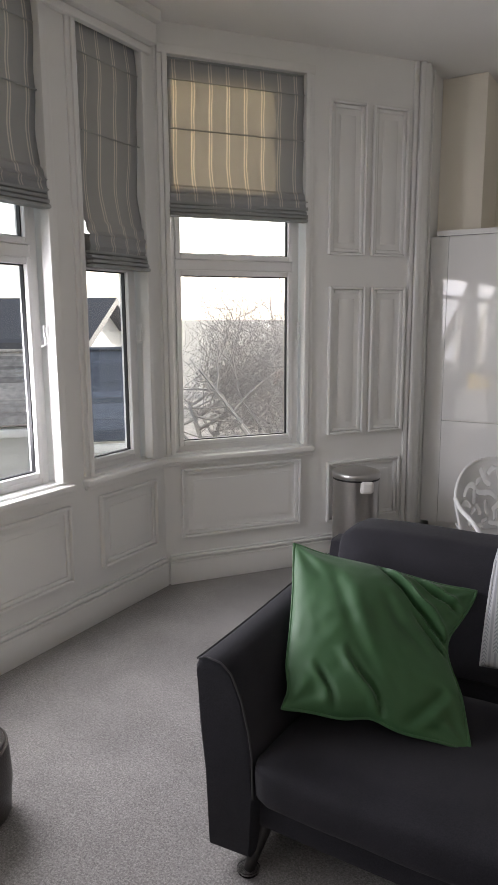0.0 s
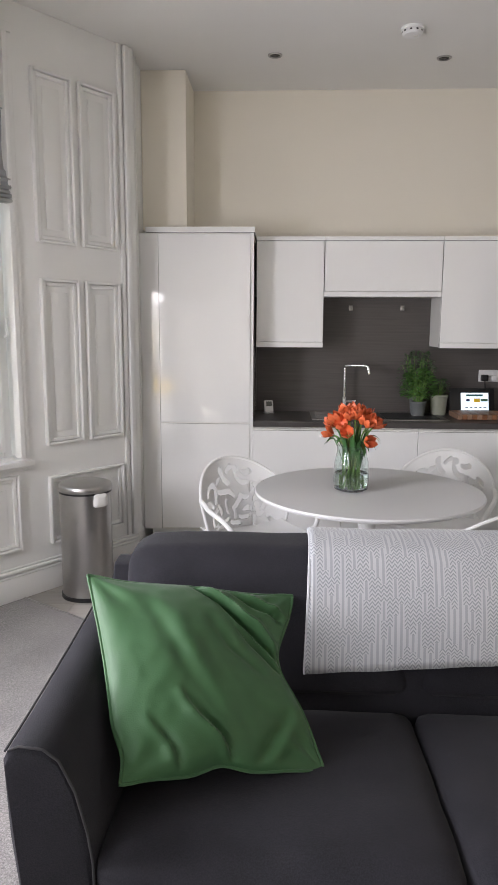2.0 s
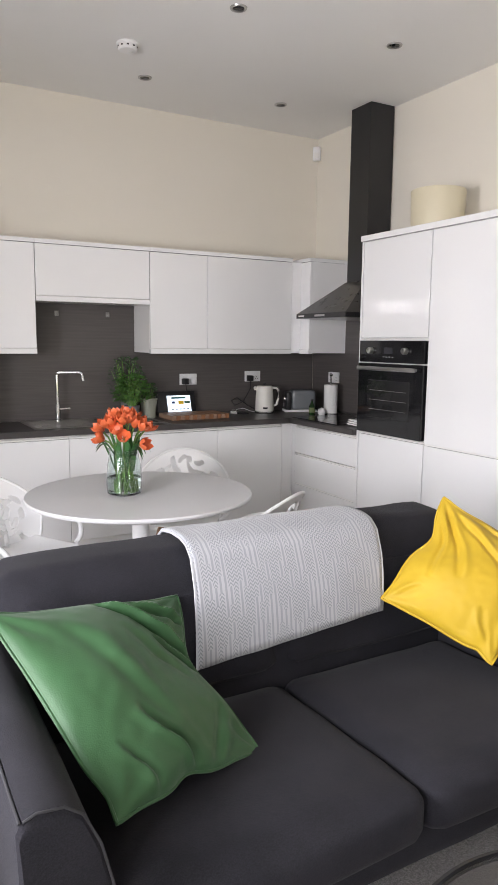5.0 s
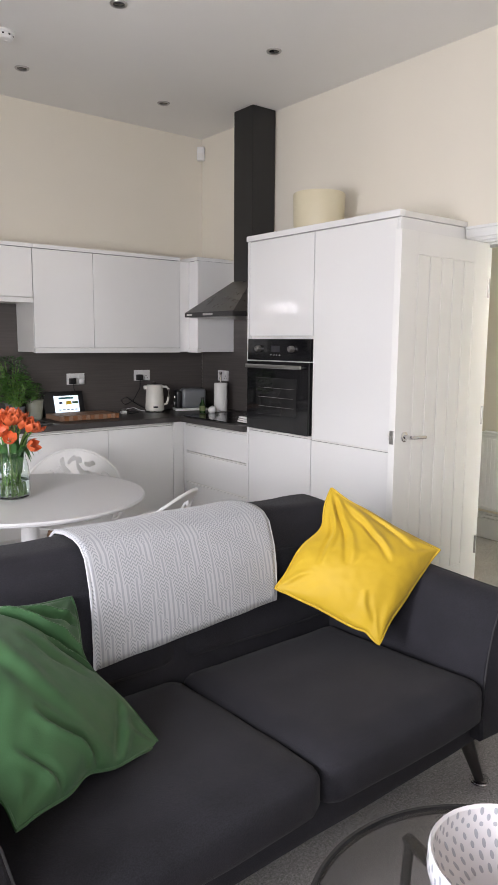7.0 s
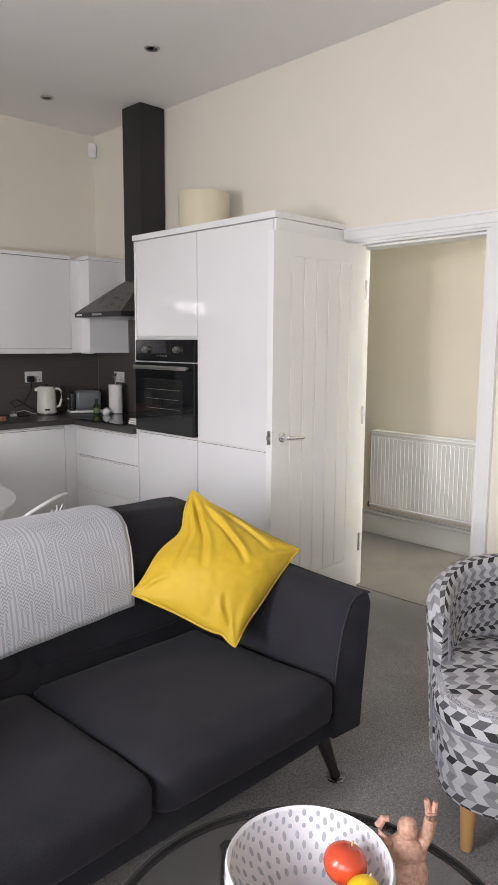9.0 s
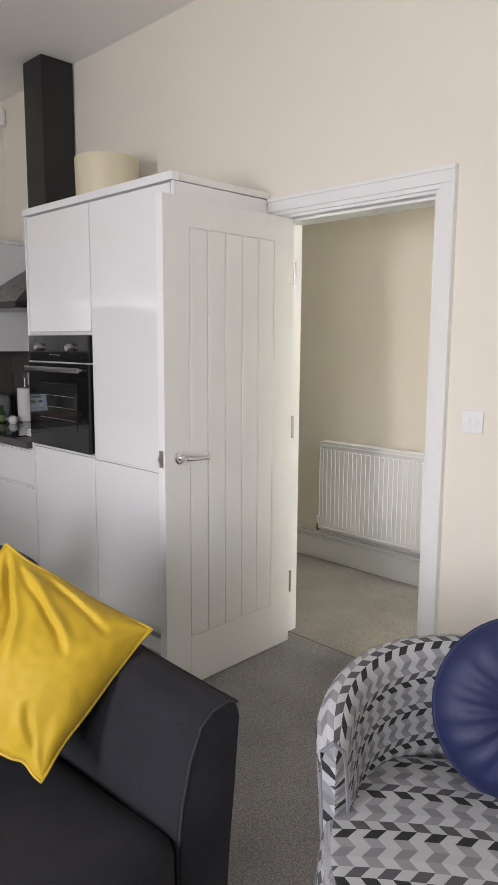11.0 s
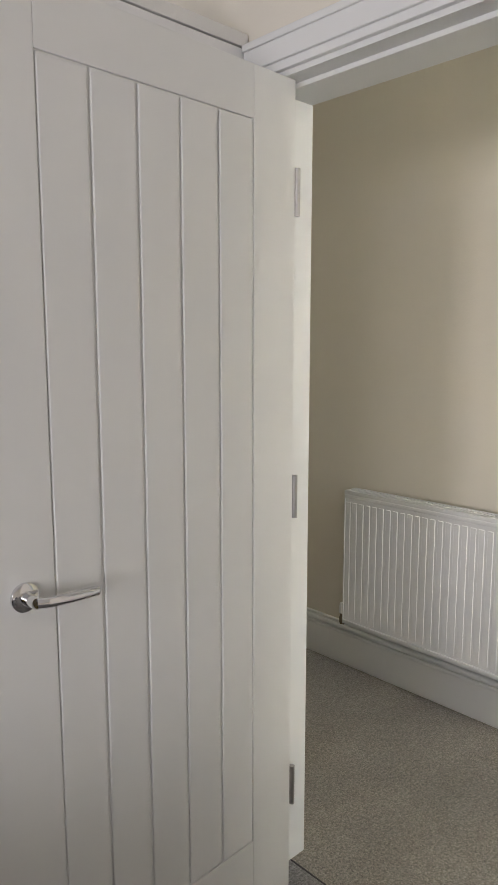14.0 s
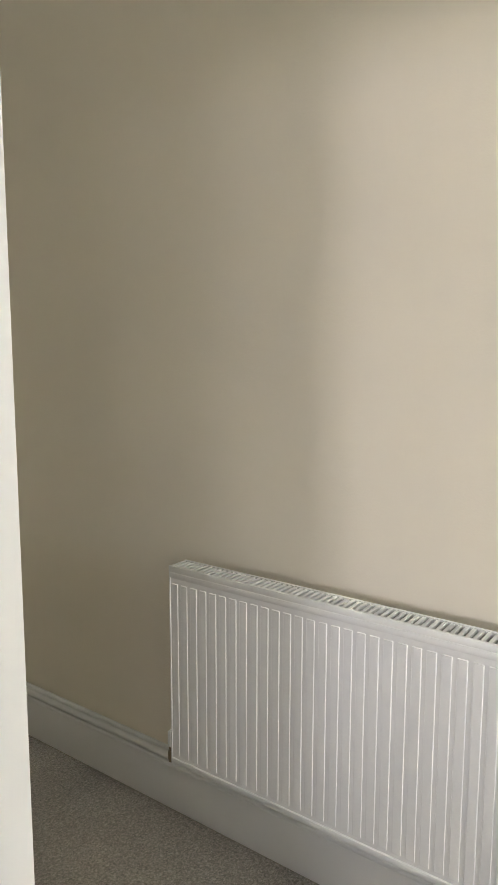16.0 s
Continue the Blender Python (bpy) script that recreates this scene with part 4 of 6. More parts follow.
def pillow(name, corners, thick, material, label, seed, pulls=(), creases=(), slack=(), n=84, group="sofa cushions"):
    """A square cushion between four corners (tl, tr, br, bl), swollen, creased, piped.
    pulls: (side, where, how deep, how wide) draw an edge in; creases: (u0, v0, u1, v1, depth, width);
    slack: (across, down, how flat) for corners that are only half filled."""
    tl, tr, br, bl = [Vector(c) for c in corners]
    cen = (tl + tr + br + bl) / 4
    nrm = ((tr - bl).cross(tl - br)).normalized()
    if nrm.y > 0:
        nrm = -nrm
    ob = thing(name, pose(*cen), label, "cushion", group)

    def inset(side, t):
        k = 2 * t - 1
        d = 0.030 * (1 - abs(k) ** 5) * (0.8 + 0.5 * noise.noise(Vector((t * 3, seed, len(side)))))
        d += 0.05 * max(0, 1 - abs(1 - abs(k)) / 0.10) * 0.12
        return d + sum(a * math.exp(-((t - c) / w) ** 2) for q, c, a, w in pulls if q == side)

    def point(u, v, side):
        lf, rt, tp, bt = inset("left", v), inset("right", v), inset("top", u), inset("bottom", u)
        uu, vv = lf + u * (1 - lf - rt), tp + v * (1 - tp - bt)
        a, b = 2 * u - 1, 2 * v - 1
        p = tl.lerp(tr, uu).lerp(bl.lerp(br, uu), vv)
        sw = (max(0, 1 - a * a) * max(0, 1 - b * b)) ** 0.55
        for ca, cb, amount in slack:
            sw *= 1 - amount * math.exp(-((a - ca) ** 2 + (b - cb) ** 2) / 0.55)
        edge = min(1, max(0, 1 - a * a) * max(0, 1 - b * b) * 4)
        h = thick * sw + 0.010 * noise.noise(Vector((a * 1.4, b * 1.4, seed))) * edge
        if side > 0:
            for u0, v0, u1, v1, depth, width in creases:
                du, dv = u1 - u0, v1 - v0
                q = math.hypot(du, dv)
                t = ((u - u0) * du + (v - v0) * dv) / q / q
                bow = 0.012 * math.sin(t * 4 + seed + u0 * 9) + 0.014 * noise.noise(Vector((u * 6, v * 6, seed)))
                s_ = ((u - u0) * dv - (v - v0) * du) / q + bow
                win = max(0, math.sin(math.pi * max(0, min(1, t)))) ** 0.6
                h += depth * win * (0.8 * math.exp(-((s_ - 1.7 * width) / (1.3 * width)) ** 2) - math.exp(-(s_ / width) ** 2)) * min(1, edge * 1.6)
        for ca, cb in ((1, 1), (1, -1), (-1, 1), (-1, -1)):
            da, db = 1 - ca * a, 1 - cb * b
            d = math.hypot(da, db)
            th_ = math.atan2(db, da) + 0.25 * noise.noise(Vector((d * 1.5, ca * 3 + cb, seed)))
            h += 0.006 * math.sin(th_ * 8 + seed * ca + cb) * math.exp(-(d / 0.6) ** 2) * min(1, edge * 2)
        h += 0.0025 * noise.noise(Vector((u * 14, v * 14, seed + side))) * edge
        return p + nrm * (h * side) - cen

    bm = bmesh.new()
    rows = {}
    for side in (1, -1):
        for j in range(n + 1):
            for i in range(n + 1):
                rim = i in (0, n) or j in (0, n)
                if rim and side == -1:
                    rows[(i, j, -1)] = rows[(i, j, 1)]
                else:
                    rows[(i, j, side)] = bm.verts.new(point(i / n, j / n, side))
        for j in range(n):
            for i in range(n):
                q = [rows[(i, j, side)], rows[(i + 1, j, side)], rows[(i + 1, j + 1, side)], rows[(i, j + 1, side)]]
                bm.faces.new(q if side == 1 else q[::-1])
    rim = [rows[(i, 0, 1)].co.copy() for i in range(n)] + [rows[(n, j, 1)].co.copy() for j in range(n)] + \
          [rows[(n - i, n, 1)].co.copy() for i in range(n)] + [rows[(0, n - j, 1)].co.copy() for j in range(n + 1)]
    part("cover", bm, material, ob)
    part("piping", tube(bmesh.new(), rim, 0.0045, 6), material, ob)
    return ob


pillow("green_cushion", [(-0.783, 2.331, 0.838), (-0.203, 2.505, 0.722), (-0.122, 2.138, 0.388), (-0.606, 1.903, 0.500)], 0.085, M_GREEN, "crumpled green velvet cushion against the sofa arm", 2.0,
       [("right", 0.44, 0.13, 0.24), ("bottom", 0.47, 0.03, 0.10), ("left", 0.9, 0.03, 0.1)],
       [(0.40, -0.05, 1.05, 0.46, 0.030, 0.020), (0.20, 0.12, 0.50, 0.80, 0.009, 0.040), (0.60, -0.05, 1.04, 0.26, 0.020, 0.017), (0.54, 1.04, 0.34, 0.62, 0.018, 0.022),
        (0.90, 0.70, 0.62, 1.02, 0.012, 0.024), (0.70, 0.25, 1.02, 0.54, 0.014, 0.015), (0.30, 1.0, 0.14, 0.74, 0.010, 0.020), (0.50, 0.20, 0.86, 0.56, 0.008, 0.03)],
       [(1, 1, 0.75), (1, -0.1, 0.35), (-1, 1, 0.2), (1, -1, 0.4)])
pillow("yellow_cushion", [(0.825, 2.457, 0.931), (1.050, 2.112, 0.728), (0.719, 2.105, 0.455), (0.527, 2.435, 0.603)], 0.100, M_YELLOW, "plump mustard-yellow velvet cushion on its corner", 7.3,
       [("left", 0.36, 0.075, 0.16), ("bottom", 0.85, 0.02, 0.06)],
       [(0.04, 0.02, 0.42, 0.62, 0.014, 0.026), (0.10, 0.02, 0.72, 0.40, 0.014, 0.026), (0.02, 0.10, 0.22, 0.70, 0.012, 0.022), (0.20, 0.02, 0.85, 0.16, 0.010, 0.022),
        (0.95, 0.98, 0.70, 0.70, 0.008, 0.025), (0.03, 0.95, 0.25, 0.80, 0.008, 0.02)],
       [(-1, -1, 0.6), (-1, -0.3, 0.3), (-1, 1, 0.3)])


def herringbone():
    m = bpy.data.materials.new("grey_herringbone_weave")
    m.use_nodes = True
    n, l = m.node_tree.nodes, m.node_tree.links
    b = n["Principled BSDF"]
    b.inputs["Roughness"].default_value = 0.95
    b.inputs["Sheen Weight"].default_value = 0.2
    co = n.new("ShaderNodeTexCoord")
    sep = n.new("ShaderNodeSeparateXYZ")
    l.new(co.outputs["UV"], sep.inputs["Vector"])
    def mth(op, a, b2=None):
        k = n.new("ShaderNodeMath")
        k.operation = op
        for i, q in enumerate((a, b2)):
            if q is None:
                continue
            if isinstance(q, (int, float)):
                k.inputs[i].default_value = q
            else:
                l.new(q, k.inputs[i])
        return k.outputs[0]
    u = mth("MULTIPLY", sep.outputs["X"], 1 / 0.017)
    col = mth("FLOOR", u)
    tri = mth("ABSOLUTE", mth("SUBTRACT", mth("FRACT", u), 0.5))
    v = mth("ADD", mth("MULTIPLY", sep.outputs["Y"], 1 / 0.0125), mth("MULTIPLY", tri, 1.8))
    stripe = mth("GREATER_THAN", mth("FRACT", v), 0.45)
    cells = n.new("ShaderNodeCombineXYZ")
    l.new(col, cells.inputs["X"])
    l.new(mth("FLOOR", mth("ADD", mth("MULTIPLY", sep.outputs["Y"], 1 / 0.055), mth("MULTIPLY", col, 0.37))), cells.inputs["Y"])
    wn2 = n.new("ShaderNodeTexWhiteNoise")
    wn2.noise_dimensions = "2D"
    l.new(cells.outputs["Vector"], wn2.inputs["Vector"])
    solid = mth("GREATER_THAN", wn2.outputs["Value"], 0.56)
    band = mth("LESS_THAN", tri, 0.22)
    plain = mth("SUBTRACT", 1.0, mth("MULTIPLY", band, 0.62))
    fac = mth("ADD", mth("MULTIPLY", solid, plain), mth("MULTIPLY", mth("SUBTRACT", 1.0, solid), mth("MAXIMUM", stripe, 0.15)))
    mix = n.new("ShaderNodeMix")
    mix.data_type = "RGBA"
    mix.inputs["A"].default_value, mix.inputs["B"].default_value = (0.225, 0.235, 0.255, 1), (0.42, 0.43, 0.45, 1)
    l.new(fac, mix.inputs["Factor"])
    l.new(mix.outputs["Result"], b.inputs["Base Color"])
    bp = n.new("ShaderNodeBump")
    bp.inputs["Strength"].default_value, bp.inputs["Distance"].default_value = 0.5, 0.002
    l.new(fac, bp.inputs["Height"])
    l.new(bp.outputs["Normal"], b.inputs["Normal"])
    return m


M_THROW = herringbone()
th = thing("throw", pose(0.2, 2.55, 0.87), "grey and white herringbone throw over the sofa back", "throw blanket")
bm = bmesh.new()
uvl = bm.loops.layers.uv.new("uv")
path = [(2.448, 0.505), (2.455, 0.58), (2.466, 0.66), (2.485, 0.74), (2.503, 0.785), (2.522, 0.828), (2.560, 0.857), (2.610, 0.869), (2.68, 0.870), (2.755, 0.858), (2.805, 0.82), (2.815, 0.76), (2.815, 0.66)]
dist = [0.0]
for a, b in zip(path, path[1:]):
    dist.append(dist[-1] + math.hypot(b[0] - a[0], b[1] - a[1]))
nx = 40
rows = []
fine = []
for k in range(len(path) - 1):
    for q in range(3):
        f = q / 3
        fine.append((path[k][0] + (path[k + 1][0] - path[k][0]) * f, path[k][1] + (path[k + 1][1] - path[k][1]) * f, dist[k] + (dist[k + 1] - dist[k]) * f))
fine.append((*path[-1], dist[-1]))
for y, z, d in fine:
    row = []
    for i in range(nx + 1):
        u = i / nx
        x = -0.170 + 0.015 * min(1, d / 0.4) + u * (0.705 + 0.015 * min(1, d / 0.4))
        zz = z + (0.055 * u if d < 0.05 else 0.055 * u * max(0, 1 - d / 0.3))
        w = 0.004 * noise.noise(Vector((x * 7, d * 6, 1)))
        row.append((bm.verts.new((x - 0.2, y - 0.012 + w - 2.55, zz + w - 0.87)), (x, d)))
    rows.append(row)
for a, b in zip(rows, rows[1:]):
    for i in range(nx):
        q = (a[i], a[i + 1], b[i + 1], b[i])
        f = bm.faces.new([p[0] for p in q])
        for lp, p in zip(f.loops, q):
            lp[uvl].uv = p[1]
cl = part("cloth", bm, M_THROW, th)
sd = cl.modifiers.new("thick", "SOLIDIFY")
sd.thickness, sd.offset = 0.006, 1
for e in (0.0, 1.0):
    edge = [(-0.170 + 0.015 * min(1, d / 0.4) + e * (0.705 + 0.015 * min(1, d / 0.4)) - 0.2, y - 2.564, z + 0.055 * e * max(0, 1 - d / 0.3) - 0.87) for y, z, d in fine]
    part("hem", tube(bmesh.new(), edge, 0.005, 6), M_THROW, th)


# ---------- armchair ----------
def cube_print():
    m = bpy.data.materials.new("grey_cube_print")
    m.use_nodes = True
    n, l = m.node_tree.nodes, m.node_tree.links
    b = n["Principled BSDF"]
    b.inputs["Roughness"].default_value = 0.85
    co = n.new("ShaderNodeTexCoord")
    sep = n.new("ShaderNodeSeparateXYZ")
    l.new(co.outputs["UV"], sep.inputs["Vector"])
    def mth(op, a, b2=None):
        k = n.new("ShaderNodeMath")
        k.operation = op
        for i, q in enumerate((a, b2)):
            if q is None:
                continue
            if isinstance(q, (int, float)):
                k.inputs[i].default_value = q
            else:
                l.new(q, k.inputs[i])
        return k.outputs[0]
    v = mth("MULTIPLY", sep.outputs["Y"], 1 / 0.026)
    row = mth("FLOOR", v)
    fv = mth("FRACT", v)
    par = mth("SUBTRACT", mth("MULTIPLY", mth("MODULO", mth("ADD", row, 1000), 2), 2), 1)
    u = mth("ADD", mth("MULTIPLY", sep.outputs["X"], 1 / 0.030), mth("MULTIPLY", mth("MULTIPLY", mth("SUBTRACT", fv, 0.5), par), 0.62))
    cellu = mth("FLOOR", u)
    band = mth("MODULO", mth("ADD", row, 1000), 5)
    shift = mth("FLOOR", mth("MULTIPLY", mth("ADD", row, 1000), 1 / 5))
    pick = mth("ADD", mth("MULTIPLY", band, 2), mth("MODULO", mth("ADD", mth("ADD", mth("ADD", cellu, row), shift), 1000), 2))
    r = n.new("ShaderNodeValToRGB")
    r.color_ramp.interpolation = "CONSTANT"
    e = r.color_ramp.elements
    tones = (0.018, 0.42, 0.075, 0.40, 0.24, 0.44, 0.40, 0.19, 0.26, 0.42)
    e[0].position, e[0].color = 0.0, (*[tones[0]] * 3, 1)
    e[1].position, e[1].color = 1 / 10 - 0.02, (*[tones[1]] * 3, 1)
    for k in range(2, 10):
        w = e.new(k / 10 - 0.02)
        w.color = (tones[k], tones[k], tones[k] * 1.03, 1)
    l.new(mth("MULTIPLY", pick, 1 / 10), r.inputs["Fac"])
    nz = n.new("ShaderNodeTexNoise")
    nz.inputs["Scale"].default_value = 400
    l.new(co.outputs["UV"], nz.inputs["Vector"])
    bp = n.new("ShaderNodeBump")
    bp.inputs["Strength"].default_value, bp.inputs["Distance"].default_value = 0.3, 0.002
    l.new(nz.outputs["Fac"], bp.inputs["Height"])
    l.new(bp.outputs["Normal"], b.inputs["Normal"])
    l.new(r.outputs["Color"], b.inputs["Base Color"])
    return m


M_CUBES = cube_print()


def surface(name, fn, nu, nv, material, parent, su=1.0, sv=1.0, close=False):
    """A mesh over (u, v) with its cloth measured in metres."""
    bm = bmesh.new()
    uv = bm.loops.layers.uv.new("uv")
    g = [[bm.verts.new(fn(i / nu, j / nv)) for i in range(nu + 1)] for j in range(nv + 1)]
    for j in range(nv):
        for i in range(nu):
            f = bm.faces.new((g[j][i], g[j][i + 1], g[j + 1][i + 1], g[j + 1][i]))
            for lp, (a, b) in zip(f.loops, ((i, j), (i + 1, j), (i + 1, j + 1), (i, j + 1))):
                lp[uv].uv = (su * a / nu, sv * b / nv)
    bmesh.ops.remove_doubles(bm, verts=bm.verts, dist=1e-5)
    return part(name, bm, material, parent)


AC = math.degrees(math.atan2(-0.83, 0.55))
chair = thing("armchair", pose(1.285, 1.300, 0, 0, 0, AC), "tub armchair in grey, black and white cube print on oak legs", "armchair")


def tub(u, v):
    """Back shell wrapped round the seat: inner face, over the top, down the outer face."""
    a = radians(-100 + 200 * u)
    e = min(1, (1 - abs(2 * u - 1)) * 6)
    top = 0.738 - 0.10 * (abs(2 * u - 1)) ** 3 - 0.03 * (1 - e)
    if v < 0.42:
        k = v / 0.42
        r, z = 0.262 + 0.02 * k, 0.40 + (top - 0.045 - 0.40) * k
    elif v < 0.58:
        k = (v - 0.42) / 0.16
        r, z = 0.322 - 0.040 * math.cos(math.pi * k), top - 0.045 + 0.045 * math.sin(math.pi * k)
    else:
        k = (v - 0.58) / 0.42
        r, z = 0.362 - 0.03 * k, top - 0.045 + (0.150 - top + 0.045) * k
    if e < 1:
        mid = 0.315
        r = mid + (r - mid) * math.sqrt(max(0, 1 - (1 - e) ** 2))
    return (r * math.sin(a), 0.03 + r * math.cos(a) * 1.02, z)


surface("back_shell", tub, 64, 40, M_CUBES, chair, 1.35, 1.15)


def seat_top(u, v):
    a = 2 * math.pi * u
    k = min(v / 0.55, 1)
    ca, sa = math.cos(a), math.sin(a)
    q = (abs(ca) ** 3.4 + abs(sa) ** 3.4) ** (-1 / 3.4)
    if v < 0.55:
        r = k
        z = 0.465 + 0.025 * (1 - k * k)
    elif v < 0.72:
        j = (v - 0.55) / 0.17
        r = 1 + 0.05 * math.sin(j * math.pi)
        z = 0.465 - 0.13 * j
    else:
        j = (v - 0.72) / 0.28
        r = 1.0 - 0.02 * j
        z = 0.335 - 0.185 * j
    return (0.322 * q * ca * r, -0.03 + 0.285 * q * sa * r, z)


bm = bmesh.new()
uvq = bm.loops.layers.uv.new("uv")
NU, NV = 64, 30
g = [[bm.verts.new(seat_top(i / NU, j / NV)) for i in range(NU)] for j in range(1, NV + 1)]
cv = bm.verts.new(seat_top(0, 0))
def seat_uv(v, i):
    p = v.co
    return (p.x + 0.3, p.y + 0.6) if p.z > 0.462 else (2.0 * i / NU, p.z)
for i in range(NU):
    f = bm.faces.new((cv, g[0][i], g[0][(i + 1) % NU]))
    for lp in f.loops:
        lp[uvq].uv = seat_uv(lp.vert, i)
for j in range(NV - 1):
    for i in range(NU):
        k = (i + 1) % NU
        f = bm.faces.new((g[j][i], g[j][k], g[j + 1][k], g[j + 1][i]))
        for lp, q in zip(f.loops, (i, i + 1, i + 1, i)):
            lp[uvq].uv = seat_uv(lp.vert, q)
seat = part("seat", bm, M_CUBES, chair)
ring = [Vector(seat_top(i / 48, 0.66)) for i in range(49)]
part("piping", tube(bmesh.new(), [(p.x * 1.0, p.y, p.z) for p in ring], 0.006, 6), principled("grey_piping", (0.18, 0.18, 0.2), 0.8), chair, "grey piped edge")
part("edge_piping", tube(bmesh.new(), [Vector(tub(0.02, k / 20)) for k in range(3, 20)], 0.006, 6), principled("grey_piping_2", (0.18, 0.18, 0.2), 0.8), chair)
for x, y in ((-0.23, -0.24), (0.23, -0.24), (-0.2, 0.24), (0.2, 0.24)):
    part("leg", tube(bmesh.new(), [(x, y, 0.170), (x, y, 0.002)], 0.026, 14, 0.017), M_OAK, chair, "turned oak leg")

nc = thing("round_cushion", chair.matrix_world @ pose(0.10, 0.155, 0.66, 76, 0, 0), "round navy velvet cushion with pleated face", "cushion")
bm = bmesh.new()
seg = 72
prof = [(0, 0.018), (0.02, 0.022), (0.06, 0.045), (0.12, 0.056), (0.17, 0.040), (0.198, 0.018), (0.205, 0.0), (0.198, -0.018), (0.17, -0.040), (0.12, -0.056), (0.06, -0.045), (0.0, -0.018)]
lathe(bm, prof, seg)
for v in bm.verts:
    a = math.atan2(v.co.y, v.co.x)
    r = math.hypot(v.co.x, v.co.y)
    if 0.03 < r < 0.19:
        v.co.z += 0.004 * math.sin(a * 18) * (1 if v.co.z > 0 else -1)
part("cover", bm, M_NAVY, nc)
part("piping", tube(bmesh.new(), [(0.203 * math.cos(2 * math.pi * k / 60), 0.203 * math.sin(2 * math.pi * k / 60), 0.0) for k in range(61)], 0.006, 6), M_NAVY, nc)
part("button", lathe(bmesh.new(), [(0, 0.030), (0.012, 0.028), (0.016, 0.020), (0, 0.016)], 16), M_NAVY, nc)

second = copy_thing(chair, pose(-1.70, 0.95, 0, 0, 0, -14))
tagged(second, "sunlit tub armchair in grey, black and white cube print", "armchair")
pillow("yellow_cushion", [(-1.84, 1.15, 0.91), (-1.48, 1.10, 0.89), (-1.50, 0.96, 0.51), (-1.86, 1.00, 0.51)], 0.07, M_YELLOW, "yellow velvet cushion upright in the sunlit armchair", 3.1,
       creases=[(0.1, 0.1, 0.6, 0.7, 0.012, 0.03)], n=40, group="armchair cushions")
pf = thing("pouffe", pose(-1.565, 1.535, 0), "small dark brown leather pouffe on the carpet", "pouffe")
M_LEATHER = principled("dark_brown_leather", (0.022, 0.016, 0.012), 0.38, var=0.3, scale=14, bump=0.3, bump_scale=160)
part("body", lathe(bmesh.new(), [(0, 0.0), (0.135, 0.0), (0.160, 0.03), (0.170, 0.14), (0.165, 0.235), (0.150, 0.268), (0.10, 0.280), (0, 0.282)], 48), M_LEATHER, pf)
part("seam", lathe(bmesh.new(), [(0.158, 0.255), (0.163, 0.259), (0.158, 0.263), (0.153, 0.259), (0.158, 0.255)], 48), M_LEATHER, pf)

# ---------- coffee table ----------
ct = thing("coffee_table", pose(0.040, 1.180, 0), "round smoked-glass coffee table with a black metal frame", "coffee table")
M_SMOKE = pane_material("smoked_glass", (0.82, 0.82, 0.83))
TR, TZ = 0.385, 0.405
part("glass_top", lathe(bmesh.new(), [(0, TZ - 0.008), (TR - 0.004, TZ - 0.008), (TR, TZ - 0.004), (TR - 0.004, TZ), (0, TZ)], 72), M_SMOKE, ct)
part("rim", lathe(bmesh.new(), [(TR - 0.004, TZ - 0.012), (TR + 0.008, TZ - 0.012), (TR + 0.008, TZ + 0.003), (TR + 0.001, TZ + 0.003), (TR + 0.001, TZ - 0.009), (TR - 0.004, TZ - 0.012)], 72), M_BLACKM, ct)
for k in range(3):
    a = radians(75 + 120 * k)
    c, s = math.cos(a), math.sin(a)
    leg = part("leg", tube(bmesh.new(), [(0.33 * c, 0.33 * s, TZ - 0.014), (0.36 * c, 0.36 * s, 0.0)], 0.012, 10), M_BLACKM, ct)
    part("crossbar", box(bmesh.new(), 0, -0.014, TZ - 0.026, 0.34, 0.014, TZ - 0.014, 0.002, m=pose(0, 0, 0, 0, 0, 75 + 120 * k)), M_BLACKM, ct)

M_BOWL = principled("bowl_enamel", (0.66, 0.66, 0.68), 0.35, var=0.03)
bn = M_BOWL.node_tree.nodes
bl2 = M_BOWL.node_tree.links
BOWL = (0.085, 1.230)
bowl = thing("fruit_bowl", pose(*BOWL, TZ + 0.001), "white bowl with a grey petal pattern, holding fruit", "bowl")
bp = [(0.0, 0.004), (0.06, 0.004), (0.075, 0.0), (0.09, 0.006), (0.138, 0.042), (0.157, 0.085), (0.156, 0.122), (0.152, 0.128), (0.147, 0.122), (0.148, 0.085), (0.127, 0.050), (0.085, 0.016), (0.0, 0.012)]
part("body", lathe(bmesh.new(), bp, 64), M_BOWL, bowl)
M_DAB = principled("grey_glaze", (0.36, 0.38, 0.42), 0.4)
def bowl_r(z, inside):
    pts = [(p[1], p[0]) for p in (bp[3:8] if not inside else bp[8:12][::-1])]
    for (z0, r0), (z1, r1) in zip(pts, pts[1:]):
        if z0 <= z <= z1:
            return r0 + (r1 - r0) * (z - z0) / (z1 - z0)
    return pts[-1][1]
bm = bmesh.new()
